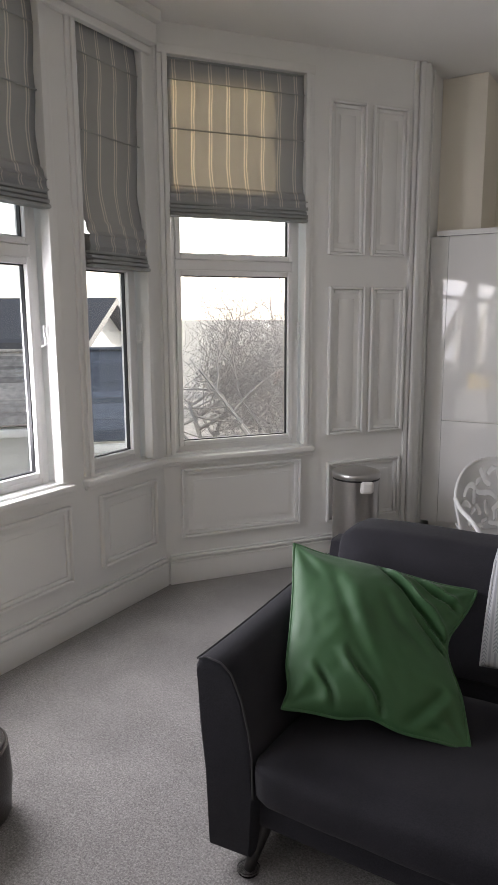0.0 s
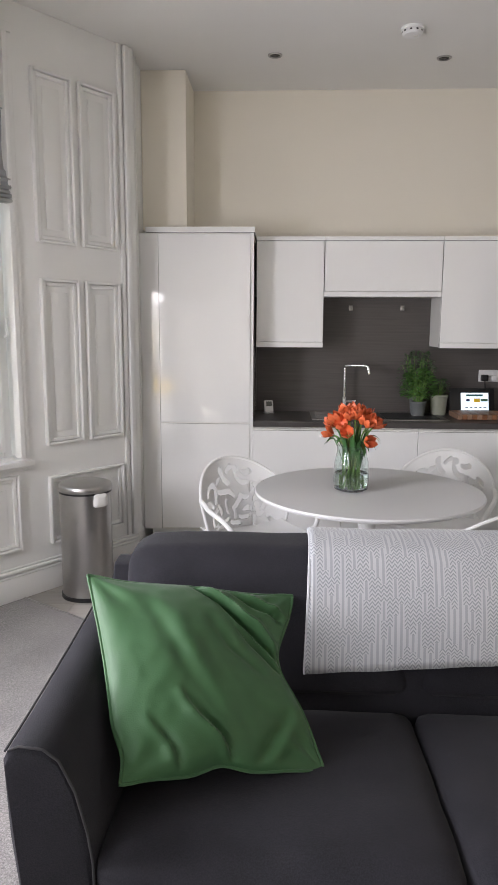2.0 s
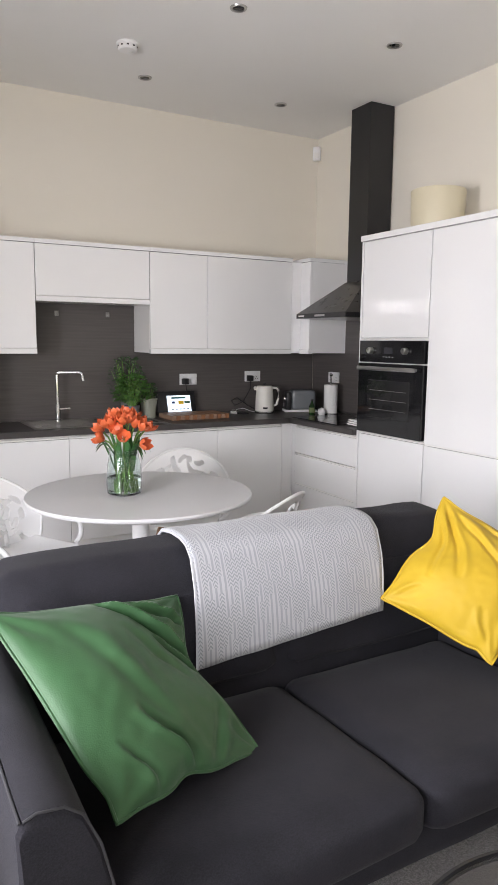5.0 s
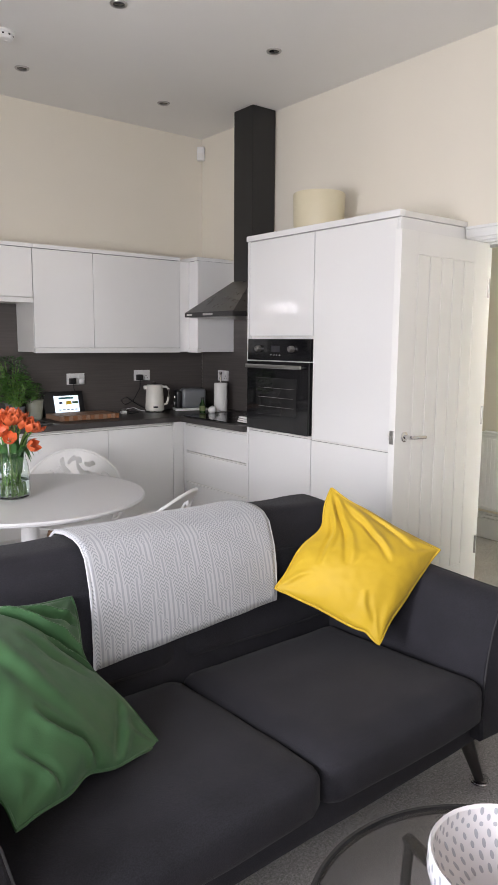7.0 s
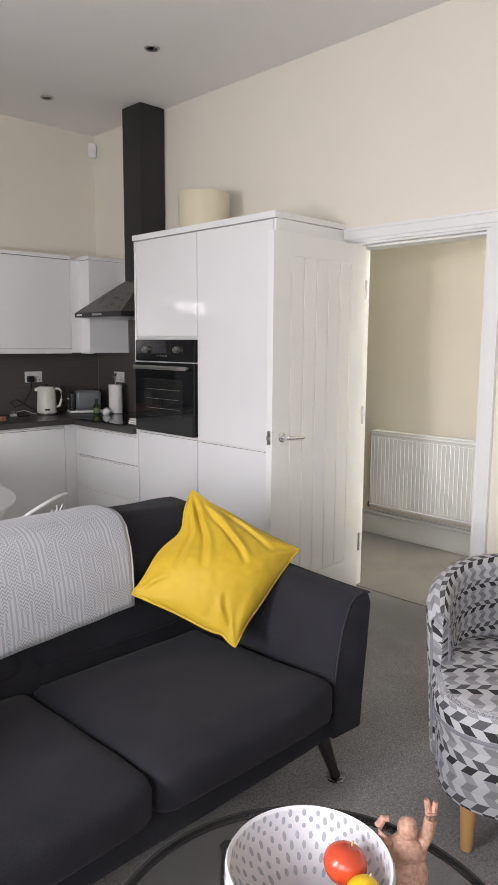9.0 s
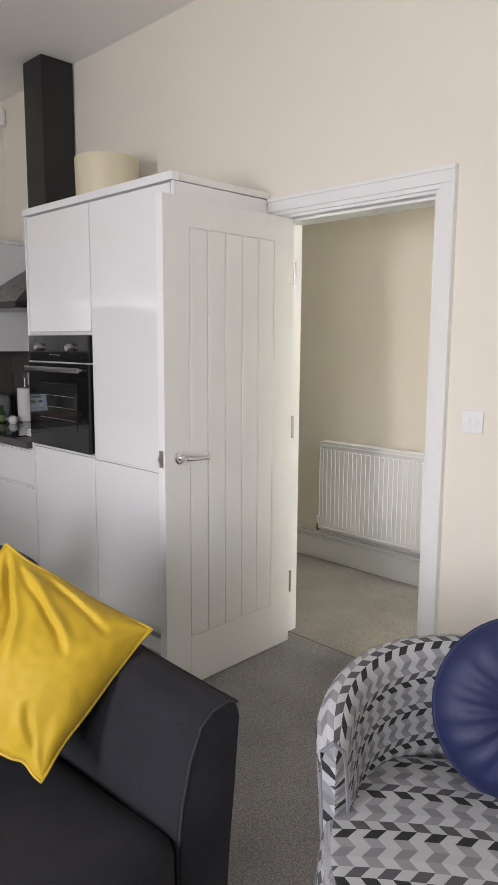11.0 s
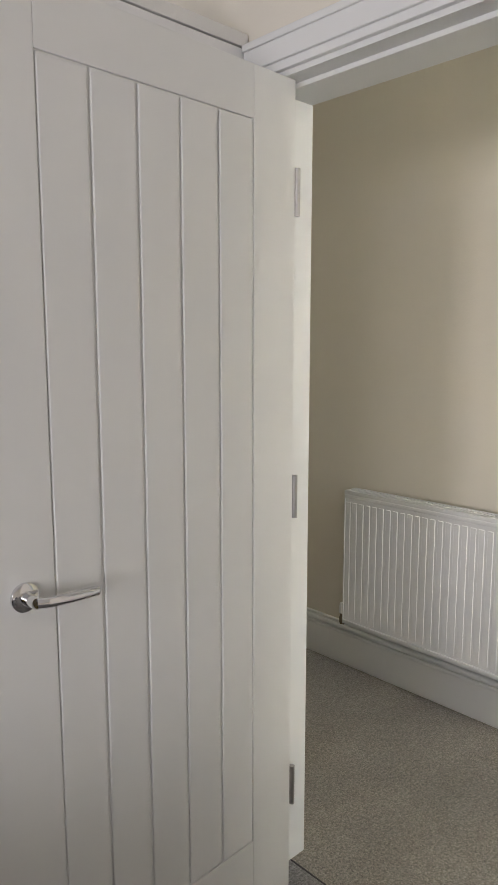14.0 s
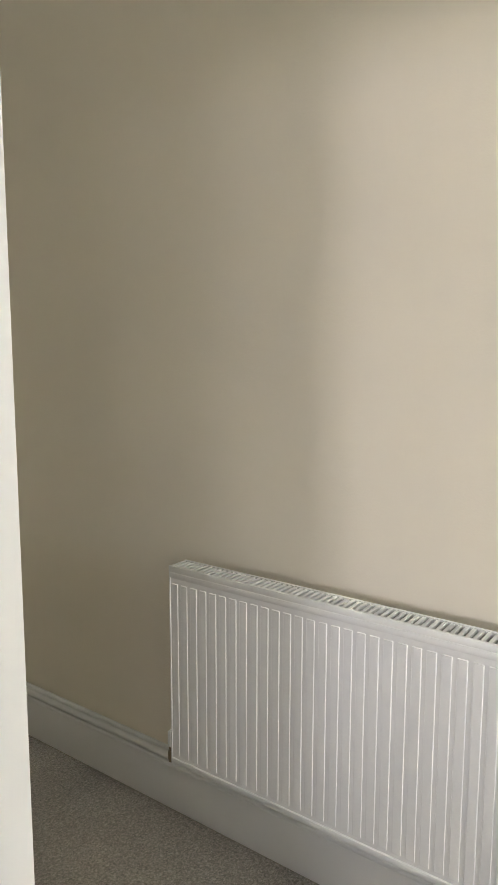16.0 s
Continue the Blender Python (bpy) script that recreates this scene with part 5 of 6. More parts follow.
for inside in (False, True):
    for j, z in enumerate(np.linspace(0.026, 0.116, 7)):
        nk = 32
        for k in range(nk):
            a = 2 * math.pi * (k + 0.5 * (j % 2)) / nk
            r = bowl_r(z, inside)
            dr = (bowl_r(z + 0.004, inside) - bowl_r(z - 0.004, inside)) / 0.008
            tang = Vector((-math.sin(a), math.cos(a), 0))
            up = Vector((math.cos(a) * dr, math.sin(a) * dr, 1)).normalized()
            out = tang.cross(up).normalized() * (1 if not inside else -1)
            cen = Vector((r * math.cos(a), r * math.sin(a), z)) + out * 0.0009
            vs = []
            for q in range(10):
                t = 2 * math.pi * q / 10
                vs.append(bm.verts.new(cen + tang * 0.0042 * math.cos(t) + up * (0.0072 + 0.0012 * ((k * 7 + j * 3) % 3)) * math.sin(t)))
            c0 = bm.verts.new(cen + out * 0.0006)
            for q in range(10):
                bm.faces.new((vs[q], vs[(q + 1) % 10], c0))
dabs = part("petal_pattern", bm, M_DAB, bowl, "grey petal dabs")
tagged(dabs, kind="stuff")


def fruit(name, x, y, z, r, material, label, squash=0.9, dent=0.1):
    f = bmesh.new()
    bmesh.ops.create_uvsphere(f, u_segments=28, v_segments=18, radius=r)
    for v in f.verts:
        d = math.hypot(v.co.x, v.co.y) / r
        v.co.z = v.co.z * squash - math.copysign(dent * r * max(0, 1 - d * 2.2), v.co.z)
        v.co += Vector(noise.noise_vector(v.co * 20)) * 0.0015
    t = thing(name, pose(x, y, z, 20, 15, 40), label, "fruit", "fruit in the bowl")
    part("flesh", f, material, t)
    part("stalk", tube(bmesh.new(), [(0, 0, r * squash * 0.85), (0.002, 0.001, r * squash + 0.006)], 0.0022, 6), M_OAK, t)
    return t


M_TOM = principled("red_apple_skin", (0.55, 0.065, 0.025), 0.25, var=0.3, scale=14)
M_LEM = principled("lemon_skin", (0.72, 0.46, 0.012), 0.4, var=0.1, bump=0.2, bump_scale=220)
M_ORG = principled("orange_skin", (0.66, 0.30, 0.012), 0.4, var=0.1, bump=0.25, bump_scale=220)
bx0, by0 = BOWL
fruit("red_apple", bx0 + 0.070, by0 - 0.030, TZ + 0.098, 0.042, M_TOM, "red apple resting in the bowl")
fruit("lemon", bx0 + 0.045, by0 - 0.090, TZ + 0.080, 0.034, M_LEM, "yellow lemon in the bowl", 1.12, 0.0)
fruit("orange", bx0 - 0.020, by0 - 0.050, TZ + 0.070, 0.036, M_ORG, "small orange in the bowl", 0.95, 0.05)
fruit("lemon", bx0 - 0.085, by0 - 0.010, TZ + 0.060, 0.034, M_LEM, "yellow lemon in the bowl", 1.12, 0.0)
fruit("orange", bx0 + 0.01, by0 - 0.105, TZ + 0.078, 0.033, M_ORG, "small orange in the bowl", 0.95, 0.05)

# carved figure with raised limbs, one plain mesh
fg = bmesh.new()
def blob(c, r, s=(1, 1, 1)):
    t = bmesh.new()
    bmesh.ops.create_icosphere(t, subdivisions=3, radius=r)
    for v in t.verts:
        v.co = Vector((v.co.x * s[0], v.co.y * s[1], v.co.z * s[2])) * (1 + 0.10 * noise.noise(v.co * 70)) + Vector(c)
    join(fg, t)
blob((0, 0, 0.045), 0.045, (1.0, 0.8, 1.0))
blob((0, 0, 0.090), 0.036, (1.1, 0.75, 1.0))
blob((0.002, 0.0, 0.138), 0.022, (0.9, 0.9, 1.1))
tube(fg, [(-0.03, 0, 0.098), (-0.050, 0.0, 0.118), (-0.054, 0, 0.145), (-0.046, 0, 0.158), (-0.036, 0, 0.158)], 0.012, 10, 0.006)
tube(fg, [(0.026, 0, 0.095), (0.040, 0.0, 0.125), (0.046, 0, 0.160), (0.046, 0, 0.176)], 0.014, 10, 0.012)
tube(fg, [(0.042, 0, 0.17), (0.036, 0, 0.20)], 0.008, 8, 0.005)
tube(fg, [(0.049, 0, 0.17), (0.054, 0, 0.195)], 0.008, 8, 0.005)
M_CLAY = principled("pinkish_stone", (0.42, 0.24, 0.17), 0.6, var=0.4, scale=30, bump=0.5, bump_scale=120, fine=0.25)
fig = mesh_object("figurine", fg, M_CLAY, True)
fig.matrix_world = pose(0.275, 1.145, TZ + 0.001, 0, 0, -45)
tagged(fig, "small pinkish stone figurine with raised limbs", "figurine")

# ---------- dining set ----------
dt = thing("dining_table", pose(0.180, 3.845, 0), "round white pedestal dining table", "table")
part("tabletop", lathe(bmesh.new(), [(0, 0.715), (0.530, 0.715), (0.548, 0.722), (0.552, 0.732), (0.548, 0.740), (0, 0.740)], 96), principled("white_tabletop", (0.66, 0.66, 0.66), 0.30, var=0.02, scale=1.5), dt)
part("stem", lathe(bmesh.new(), [(0.055, 0.714), (0.050, 0.68), (0.043, 0.60), (0.042, 0.30), (0.052, 0.10), (0.09, 0.035), (0.17, 0.018)], 40), M_WPLASTIC, dt)
part("foot", lathe(bmesh.new(), [(0, 0.0), (0.27, 0.0), (0.275, 0.008), (0.20, 0.018), (0, 0.020)], 56), M_WPLASTIC, dt)

rng = random.Random(5)
HOLES = []
for _ in range(900):
    c = (rng.uniform(0.12, 0.88), rng.uniform(0.46, 0.95))
    ang, ln, wd = rng.uniform(0, 3.14), rng.uniform(0.020, 0.062), rng.uniform(0.013, 0.021)
    if abs(2 * c[0] - 1) ** 2.2 + max(0, (c[1] - 0.5) / 0.47) ** 3.0 > 0.78:
        continue
    if all(math.hypot((c[0] - h[0]) * 1.15, c[1] - h[1]) > 0.045 + 0.55 * (ln + h[3]) for h in HOLES):
        HOLES.append((c[0], c[1], ang, ln, wd, rng.uniform(-0.5, 0.5)))


def in_hole(u, v):
    for cu, cv, ang, ln, wd, bend in HOLES:
        du, dv = u - cu, v - cv
        x = du * math.cos(ang) + dv * math.sin(ang)
        y = -du * math.sin(ang) + dv * math.cos(ang) + bend * x * x * 14
        x = max(0, abs(x) - ln)
        if x * x + y * y < wd * wd:
            return True
    return False


def shell(u, v):
    """Bucket seat: v runs from the seat's front edge to the top of the back, u across."""
    a = 2 * u - 1
    if v < 0.42:
        k = v / 0.42
        y = -0.24 + 0.40 * k
        z = 0.455 - 0.030 * math.sin(k * math.pi * 0.7) - 0.02 * (1 - k) ** 3
        w = 0.20 + 0.05 * k
        lift = 0.045 * abs(a) ** 3 * (0.4 + 0.6 * k)
    else:
        k = (v - 0.42) / 0.58
        y = 0.16 + 0.03 * k + 0.085 * k * k
        z = 0.430 + 0.375 * k ** 1.15
        w = 0.25 + 0.045 * math.sin(k * 1.8)
        w *= math.sqrt(max(0.0006, 1 - max(0, (k - 0.36) / 0.64) ** 2.2))
        lift = 0.02 * abs(a) ** 2 * (1 - k)
        y -= 0.15 * (abs(a) * w / 0.295) ** 2.2 * (1 - 0.3 * k)
    return Vector((a * w, y, z + lift))


M_CHAIR = principled("white_moulded_plastic", (0.74, 0.74, 0.73), 0.30, var=0.02)
dc = thing("dining_chair", pose(0, 0, 0), "white moulded dining chair with leaf-shaped cutouts and arms", "chair", "chairs round the table")
bm = bmesh.new()
NU2, NV2 = 84, 96
g = [[bm.verts.new(shell(i / NU2, j / NV2)) for i in range(NU2 + 1)] for j in range(NV2 + 1)]
for j in range(NV2):
    for i in range(NU2):
        if not in_hole((i + 0.5) / NU2, (j + 0.5) / NV2):
            bm.faces.new((g[j][i], g[j][i + 1], g[j + 1][i + 1], g[j + 1][i]))
bmesh.ops.delete(bm, geom=[v for v in bm.verts if not v.link_faces], context="VERTS")
bound = [v for v in bm.verts if any(e.is_boundary for e in v.link_edges)]
for _ in range(3):
    bmesh.ops.smooth_vert(bm, verts=bound, factor=0.5, use_axis_x=True, use_axis_y=True, use_axis_z=True)
sh = part("shell", bm, M_CHAIR, dc)
sd = sh.modifiers.new("thick", "SOLIDIFY")
sd.thickness, sd.offset = 0.009, 0
rimp = [shell(0.0, v) for v in 1 - np.linspace(0.76, 0.0, 30) ** 2] + [shell(1.0, v) for v in 1 - np.linspace(0.03, 0.76, 30) ** 2]
part("rim", tube(bmesh.new(), rimp, 0.009, 8), M_CHAIR, dc)
for sg in (0.0, 1.0):
    s = -1 if sg == 0 else 1
    p0 = shell(sg, 0.74)
    pts = [p0, p0 + Vector((s * 0.018, -0.07, -0.004)), Vector((s * 0.305, -0.02, p0.z - 0.02)), Vector((s * 0.305, -0.11, p0.z - 0.035)), Vector((s * 0.285, -0.18, p0.z - 0.075)), Vector((s * 0.255, -0.205, p0.z - 0.14)), Vector((s * 0.215, -0.20, 0.462))]
    fine2 = []
    for a, b in zip(pts, pts[1:]):
        fine2 += [a.lerp(b, k / 4) for k in range(4)]
    fine2.append(pts[-1])
    for _ in range(3):
        fine2 = [fine2[0]] + [(fine2[k - 1] + fine2[k] * 2 + fine2[k + 1]) / 4 for k in range(1, len(fine2) - 1)] + [fine2[-1]]
    part("armrest", tube(bmesh.new(), fine2, 0.013, 10), M_CHAIR, dc)
M_LEGW = principled("mid_brown_wood", (0.20, 0.11, 0.055), 0.5, var=0.2)
for x, y in ((-1, -1), (1, -1), (-1, 1), (1, 1)):
    part("leg", tube(bmesh.new(), [(x * 0.12, y * 0.10, 0.425), (x * 0.235, y * 0.225, 0.001)], 0.017, 10, 0.011), M_LEGW, dc, "splayed wooden leg")
part("leg_frame", bx(-0.13, -0.11, 0.405, 0.13, 0.11, 0.424, 0.006), M_LEGW, dc)


def seat_at(bx_, by_, fx, fy):
    """Pose of a chair whose back's top stands at a point and which faces along (fx, fy)."""
    q = math.hypot(fx, fy)
    fx, fy = fx / q, fy / q
    return pose(bx_ + fx * 0.275, by_ + fy * 0.275, 0, 0, 0, math.degrees(math.atan2(fx, -fy)))


dc.matrix_world = seat_at(-0.55, 4.30, 0.62, -0.78)
copy_thing(dc, seat_at(0.77, 4.64, -0.42, -0.9))
copy_thing(dc, seat_at(0.685, 3.20, -0.55, 0.84))

# ---------- vase of tulips ----------
VX, VY, VZ = 0.095, 3.835, 0.7405
M_CLEAR = glass("clear_vase_glass", (0.90, 0.97, 0.95))
vase = thing("vase", pose(VX, VY, VZ), "clear glass vase of orange tulips, part filled with water", "vase")
part("glass", lathe(bmesh.new(), [(0, 0.001), (0.068, 0.001), (0.082, 0.010), (0.086, 0.05), (0.082, 0.14), (0.072, 0.185), (0.070, 0.205), (0.076, 0.222), (0.0735, 0.222), (0.067, 0.205), (0.069, 0.185), (0.079, 0.14), (0.083, 0.05), (0.079, 0.014), (0.066, 0.008), (0, 0.008)], 56), M_CLEAR, vase)
part("water", lathe(bmesh.new(), [(0, 0.0085), (0.065, 0.0085), (0.0785, 0.0145), (0.0824, 0.05), (0.0812, 0.085), (0, 0.085)], 48), glass("water", (0.93, 0.98, 0.95)), vase)
M_STEM = principled("tulip_stem", (0.16, 0.30, 0.07), 0.5, var=0.25, scale=20)
M_LEAF = principled("tulip_leaf", (0.045, 0.14, 0.035), 0.5, var=0.3, scale=20)
M_PETAL = principled("orange_petal", (0.62, 0.125, 0.040), 0.5, var=0.4, scale=18)
rng = random.Random(11)


def leaf_strip(bm, p0, p1, bend, width, n=7):
    """A pointed leaf from p0 to p1 that arches by bend."""
    p0, p1 = Vector(p0), Vector(p1)
    side = (p1 - p0).cross(Vector((0.3, 0.2, 1)))
    side = side.normalized() if side.length > 1e-6 else Vector((1, 0, 0))
    prev = None
    for k in range(n + 1):
        f = k / n
        c = p0.lerp(p1, f) + Vector((0, 0, bend * math.sin(f * math.pi)))
        w = width * math.sin(max(0.03, min(1, f * 0.9 + 0.12)) * math.pi) ** 0.8 * (1 if k < n else 0.05)
        row = (bm.verts.new(c - side * w), bm.verts.new(c + Vector((0, 0, -w * 0.35))), bm.verts.new(c + side * w))
        if prev:
            bm.faces.new((prev[0], prev[1], row[1], row[0]))
            bm.faces.new((prev[1], prev[2], row[2], row[1]))
        prev = row


def tulip(hx, hy, hz, open_):
    """One cut flower: stem, cupped petals, a leaf or two."""
    t = thing("tulip", pose(VX, VY, VZ), "orange tulip standing in the glass vase", "flower", "tulips in the vase")
    hx, hy = hx * 0.74, hy * 0.74
    a = rng.uniform(0, 6.28)
    foot = Vector((0.045 * math.cos(a), 0.045 * math.sin(a), 0.014))
    head = Vector((hx, hy, hz))
    mid = foot.lerp(head, 0.5) * 0.72 + Vector((0, 0, 0.05))
    neck = Vector((hx * 0.45, hy * 0.45, 0.215))
    pts = [foot, foot.lerp(neck, 0.5), neck, neck.lerp(head, 0.55) + Vector((0, 0, 0.012)), head]
    part("stem", tube(bmesh.new(), pts, 0.0042, 7), M_STEM, t)
    d = (head - pts[3]).normalized()
    q = Vector((0, 0, 1)).rotation_difference(d).to_matrix().to_4x4()
    base = Matrix.Translation(head) @ q
    for k in range(6):
        bm = bmesh.new()
        inner = k % 2
        n, mcols = 6, 4
        rows_ = []
        L = 0.058 - 0.006 * inner
        for j in range(n + 1):
            f = j / n
            r = 0.006 + (0.024 + 0.012 * open_) * math.sin(min(1, f * 1.15) * math.pi * (0.62 - 0.10 * open_)) - 0.002 * inner
            half = 0.50 * math.sin(math.pi * (0.10 + 0.88 * f)) ** 0.75 + 0.02
            row = []
            for i in range(mcols + 1):
                an = k * math.pi / 3 + (i / mcols * 2 - 1) * half * 1.15
                row.append(bm.verts.new((r * math.cos(an), r * math.sin(an), L * f + 0.003 * math.cos((i / mcols * 2 - 1) * 1.5))))
            rows_.append(row)
        for p, r2 in zip(rows_, rows_[1:]):
            for i in range(mcols):
                bm.faces.new((p[i], p[i + 1], r2[i + 1], r2[i]))
        bmesh.ops.transform(bm, matrix=base, verts=bm.verts)
        part("petal", bm, M_PETAL, t)
    bm = bmesh.new()
    leaf_strip(bm, pts[2] - Vector((0, 0, 0.10)), head * 0.95 + Vector((rng.uniform(-0.05, 0.05), rng.uniform(-0.05, 0.05), -rng.uniform(0.0, 0.05))), 0.03, 0.012)
    if rng.random() < 0.6:
        an = math.atan2(hy, hx) + rng.uniform(-0.5, 0.5)
        leaf_strip(bm, (0.05 * math.cos(an), 0.05 * math.sin(an), 0.20), (0.14 * math.cos(an), 0.14 * math.sin(an), 0.20 + rng.uniform(-0.03, 0.06)), 0.05, 0.013)
    part("leaf", bm, M_LEAF, t)
    return t


heads = [(-0.115, -0.035, 0.265), (-0.135, 0.02, 0.300), (-0.085, -0.05, 0.325), (-0.05, -0.07, 0.335), (-0.02, -0.09, 0.300), (0.015, -0.08, 0.345), (0.045, -0.055, 0.350), (-0.04, 0.0, 0.365),
         (0.02, 0.0, 0.370), (0.07, -0.02, 0.325), (0.115, -0.045, 0.315), (0.135, 0.0, 0.310), (0.115, -0.06, 0.250), (-0.07, 0.04, 0.345), (0.05, 0.06, 0.350), (0.0, 0.09, 0.330), (0.10, 0.06, 0.320), (0.02, -0.105, 0.275)]
for i, (x, y, z) in enumerate(heads):
    c, s = math.cos(radians(-30)), math.sin(radians(-30))
    tulip(x * c - y * s, x * s + y * c, z, rng.uniform(0.1, 1.0))

# ---------- on the worktop ----------
WT = 0.9105
sink = thing("sink", pose(0.42, 5.385, WT), "inset steel sink with drainer in the dark worktop", "sink")
bm = bmesh.new()
box(bm, -0.46, -0.225, 0.0, 0.46, 0.225, 0.004, 0.0015)
part("drainer", bm, M_STEEL, sink)
bm = bmesh.new()
frame_rect(bm, 0.02, 0.44, -0.19, 0.19, -0.004, 0.010, 0.022, 0.003)
bmesh.ops.rotate(bm, matrix=Matrix.Rotation(radians(-90), 3, "X"), verts=bm.verts)
part("bowl_rim", bm, M_STEEL, sink)
# Flat black sheet paints in the basin's dark hollow; no basin is cut.
part("bowl", bx(0.045, -0.165, 0.0042, 0.415, 0.165, 0.0056, 0.0005), M_BLACKM, sink)
for k in range(7):
    part("groove", bx(-0.43, -0.16 + 0.05 * k, 0.0042, -0.04, -0.15 + 0.05 * k, 0.0062, 0.0008), M_STEEL, sink)
tap = thing("kitchen_tap", pose(0.205, 5.53, WT + 0.004), "chrome kitchen tap with a squared spout", "tap")
part("base", lathe(bmesh.new(), [(0, 0), (0.024, 0), (0.024, 0.012), (0.018, 0.016), (0.018, 0.12), (0, 0.12)], 24), M_CHROME, tap)
part("spout", tube(bmesh.new(), [(0, 0, 0.10), (0, 0, 0.325), (0.004, -0.004, 0.338), (0.02, -0.012, 0.343), (0.14, -0.06, 0.343), (0.155, -0.066, 0.335), (0.165, -0.07, 0.285)], 0.0105, 12), M_CHROME, tap)
part("lever", tube(bmesh.new(), [(0.01, 0, 0.085), (0.085, -0.012, 0.090)], 0.008, 10), M_CHROME, tap)

M_SCREEN = emitter("tablet_screen", (0.75, 0.85, 0.95), 0.3)
tb = thing("tablet", pose(1.135, 5.54, WT, 0, 0, 4), "small tablet in a dark stand showing a bright page", "tablet")
part("stand", bx(-0.105, 0.02, 0.0, 0.105, 0.07, 0.012, 0.003), M_BLACKM, tb)
R = pose(0, 0, 0.010, -14, 0, 0)
part("case", box(bmesh.new(), -0.175, 0.004, 0.0, 0.155, 0.016, 0.185, 0.004, m=R), M_BLACKM, tb)
part("screen", box(bmesh.new(), -0.090, 0.0, 0.024, 0.110, 0.006, 0.150, 0.001, m=R), M_SCREEN, tb)
for col, a, b, c, d in (((0.03, 0.12, 0.12), -0.06, 0.06, 0.125, 0.138), ((0.02, 0.03, 0.10), -0.06, -0.035, 0.088, 0.104), ((0.75, 0.5, 0.02), -0.005, 0.040, 0.082, 0.108), ((0.03, 0.10, 0.05), 0.048, 0.095, 0.088, 0.104)):
    part("tile", box(bmesh.new(), a + 0.008, -0.0012, c, b + 0.008, 0.0005, d, m=R), principled("tile_colour", col, 0.5), tb, smooth=False)
for k in range(5):
    part("text_bar", box(bmesh.new(), -0.06 + 0.033 * k, -0.0012, 0.040, -0.042 + 0.033 * k, 0.0005, 0.047, m=R), principled("text_grey", (0.12, 0.15, 0.2), 0.5), tb, smooth=False)

M_BOARD = principled("end_grain_wood", (0.24, 0.105, 0.045), 0.5, var=0.45, scale=26)
M_BOARDTOP = principled("board_top_wood", (0.27, 0.165, 0.11), 0.5, var=0.3, scale=14)
cb = thing("chopping_board", pose(1.175, 5.36, WT), "thick end-grain wooden chopping board", "chopping board")
for k in range(14):
    w = 0.46 / 14
    part("block", bx(-0.23 + k * w + 0.0004, -0.13, 0.002, -0.23 + (k + 1) * w - 0.0004, 0.13, 0.038, 0.004), M_BOARD if k % 2 else M_BOARDTOP, cb)

M_CREAMM = principled("cream_enamel", (0.72, 0.70, 0.64), 0.3, var=0.03)
kt = thing("kettle", pose(1.845, 5.46, WT, 0, 0, -25), "cream textured kettle with chrome base", "kettle")
part("power_base", lathe(bmesh.new(), [(0, 0), (0.078, 0), (0.080, 0.010), (0.074, 0.016), (0, 0.016)], 32), M_CHROME, kt)
part("body", lathe(bmesh.new(), [(0.072, 0.018), (0.076, 0.030), (0.072, 0.12), (0.064, 0.215), (0.058, 0.222), (0, 0.224)], 40), M_CREAMM, kt)
for j in range(6):
    for k in range(22):
        a = 2 * math.pi * (k + 0.5 * (j % 2)) / 22
        z = 0.075 + 0.022 * j
        r = 0.0745 - 0.0095 * (z - 0.03) / 0.19
        bm = bmesh.new()
        bmesh.ops.create_cone(bm, cap_ends=True, segments=4, radius1=0.0085, radius2=0.001, depth=0.003)
        bmesh.ops.transform(bm, matrix=Matrix.Translation((r * math.cos(a), r * math.sin(a), z)) @ Matrix.Rotation(a, 4, "Z") @ Matrix.Rotation(radians(90), 4, "Y"), verts=bm.verts)
        if j == 0 and k == 0:
            studs = bm
        else:
            join(studs, bm)
tagged(part("stud_pattern", studs, M_CREAMM, kt, smooth=False), kind="stuff")
part("lid_knob", lathe(bmesh.new(), [(0, 0.246), (0.012, 0.244), (0.014, 0.236), (0.008, 0.224), (0, 0.224)], 20), M_BLACKM, kt)
part("spout", box(bmesh.new(), -0.088, -0.018, 0.185, -0.050, 0.018, 0.216, 0.008), M_CREAMM, kt)
part("handle", tube(bmesh.new(), [(0.058, 0, 0.205), (0.095, 0, 0.205), (0.112, 0, 0.185), (0.112, 0, 0.12), (0.098, 0, 0.07), (0.076, 0, 0.062)], 0.0095, 10), M_CREAMM, kt)
part("badge", box(bmesh.new(), -0.018, -0.079, 0.040, 0.018, -0.073, 0.054, 0.002), M_BLACKM, kt)

M_TOAST = principled("slate_enamel", (0.16, 0.17, 0.18), 0.3, var=0.05)
to = thing("toaster", pose(2.165, 5.43, WT, 0, 0, -22), "slate-grey two-slice toaster with a pale base", "toaster")
part("body", bx(-0.085, -0.075, 0.022, 0.125, 0.075, 0.185, 0.035, 5), M_TOAST, to)
part("end_panel", bx(-0.125, -0.070, 0.020, -0.080, 0.070, 0.165, 0.010, 3), M_BLACKM, to)
part("base", bx(-0.135, -0.080, 0.004, 0.135, 0.080, 0.024, 0.006), M_WPLASTIC, to)
part("lever", bx(-0.140, -0.030, 0.10, -0.124, -0.005, 0.125, 0.003), M_CHROME, to)
for y in (-0.028, 0.028):
    part("slot", bx(-0.06, y - 0.012, 0.1845, 0.10, y + 0.012, 0.1865, 0.0005), M_BLACKM, to)
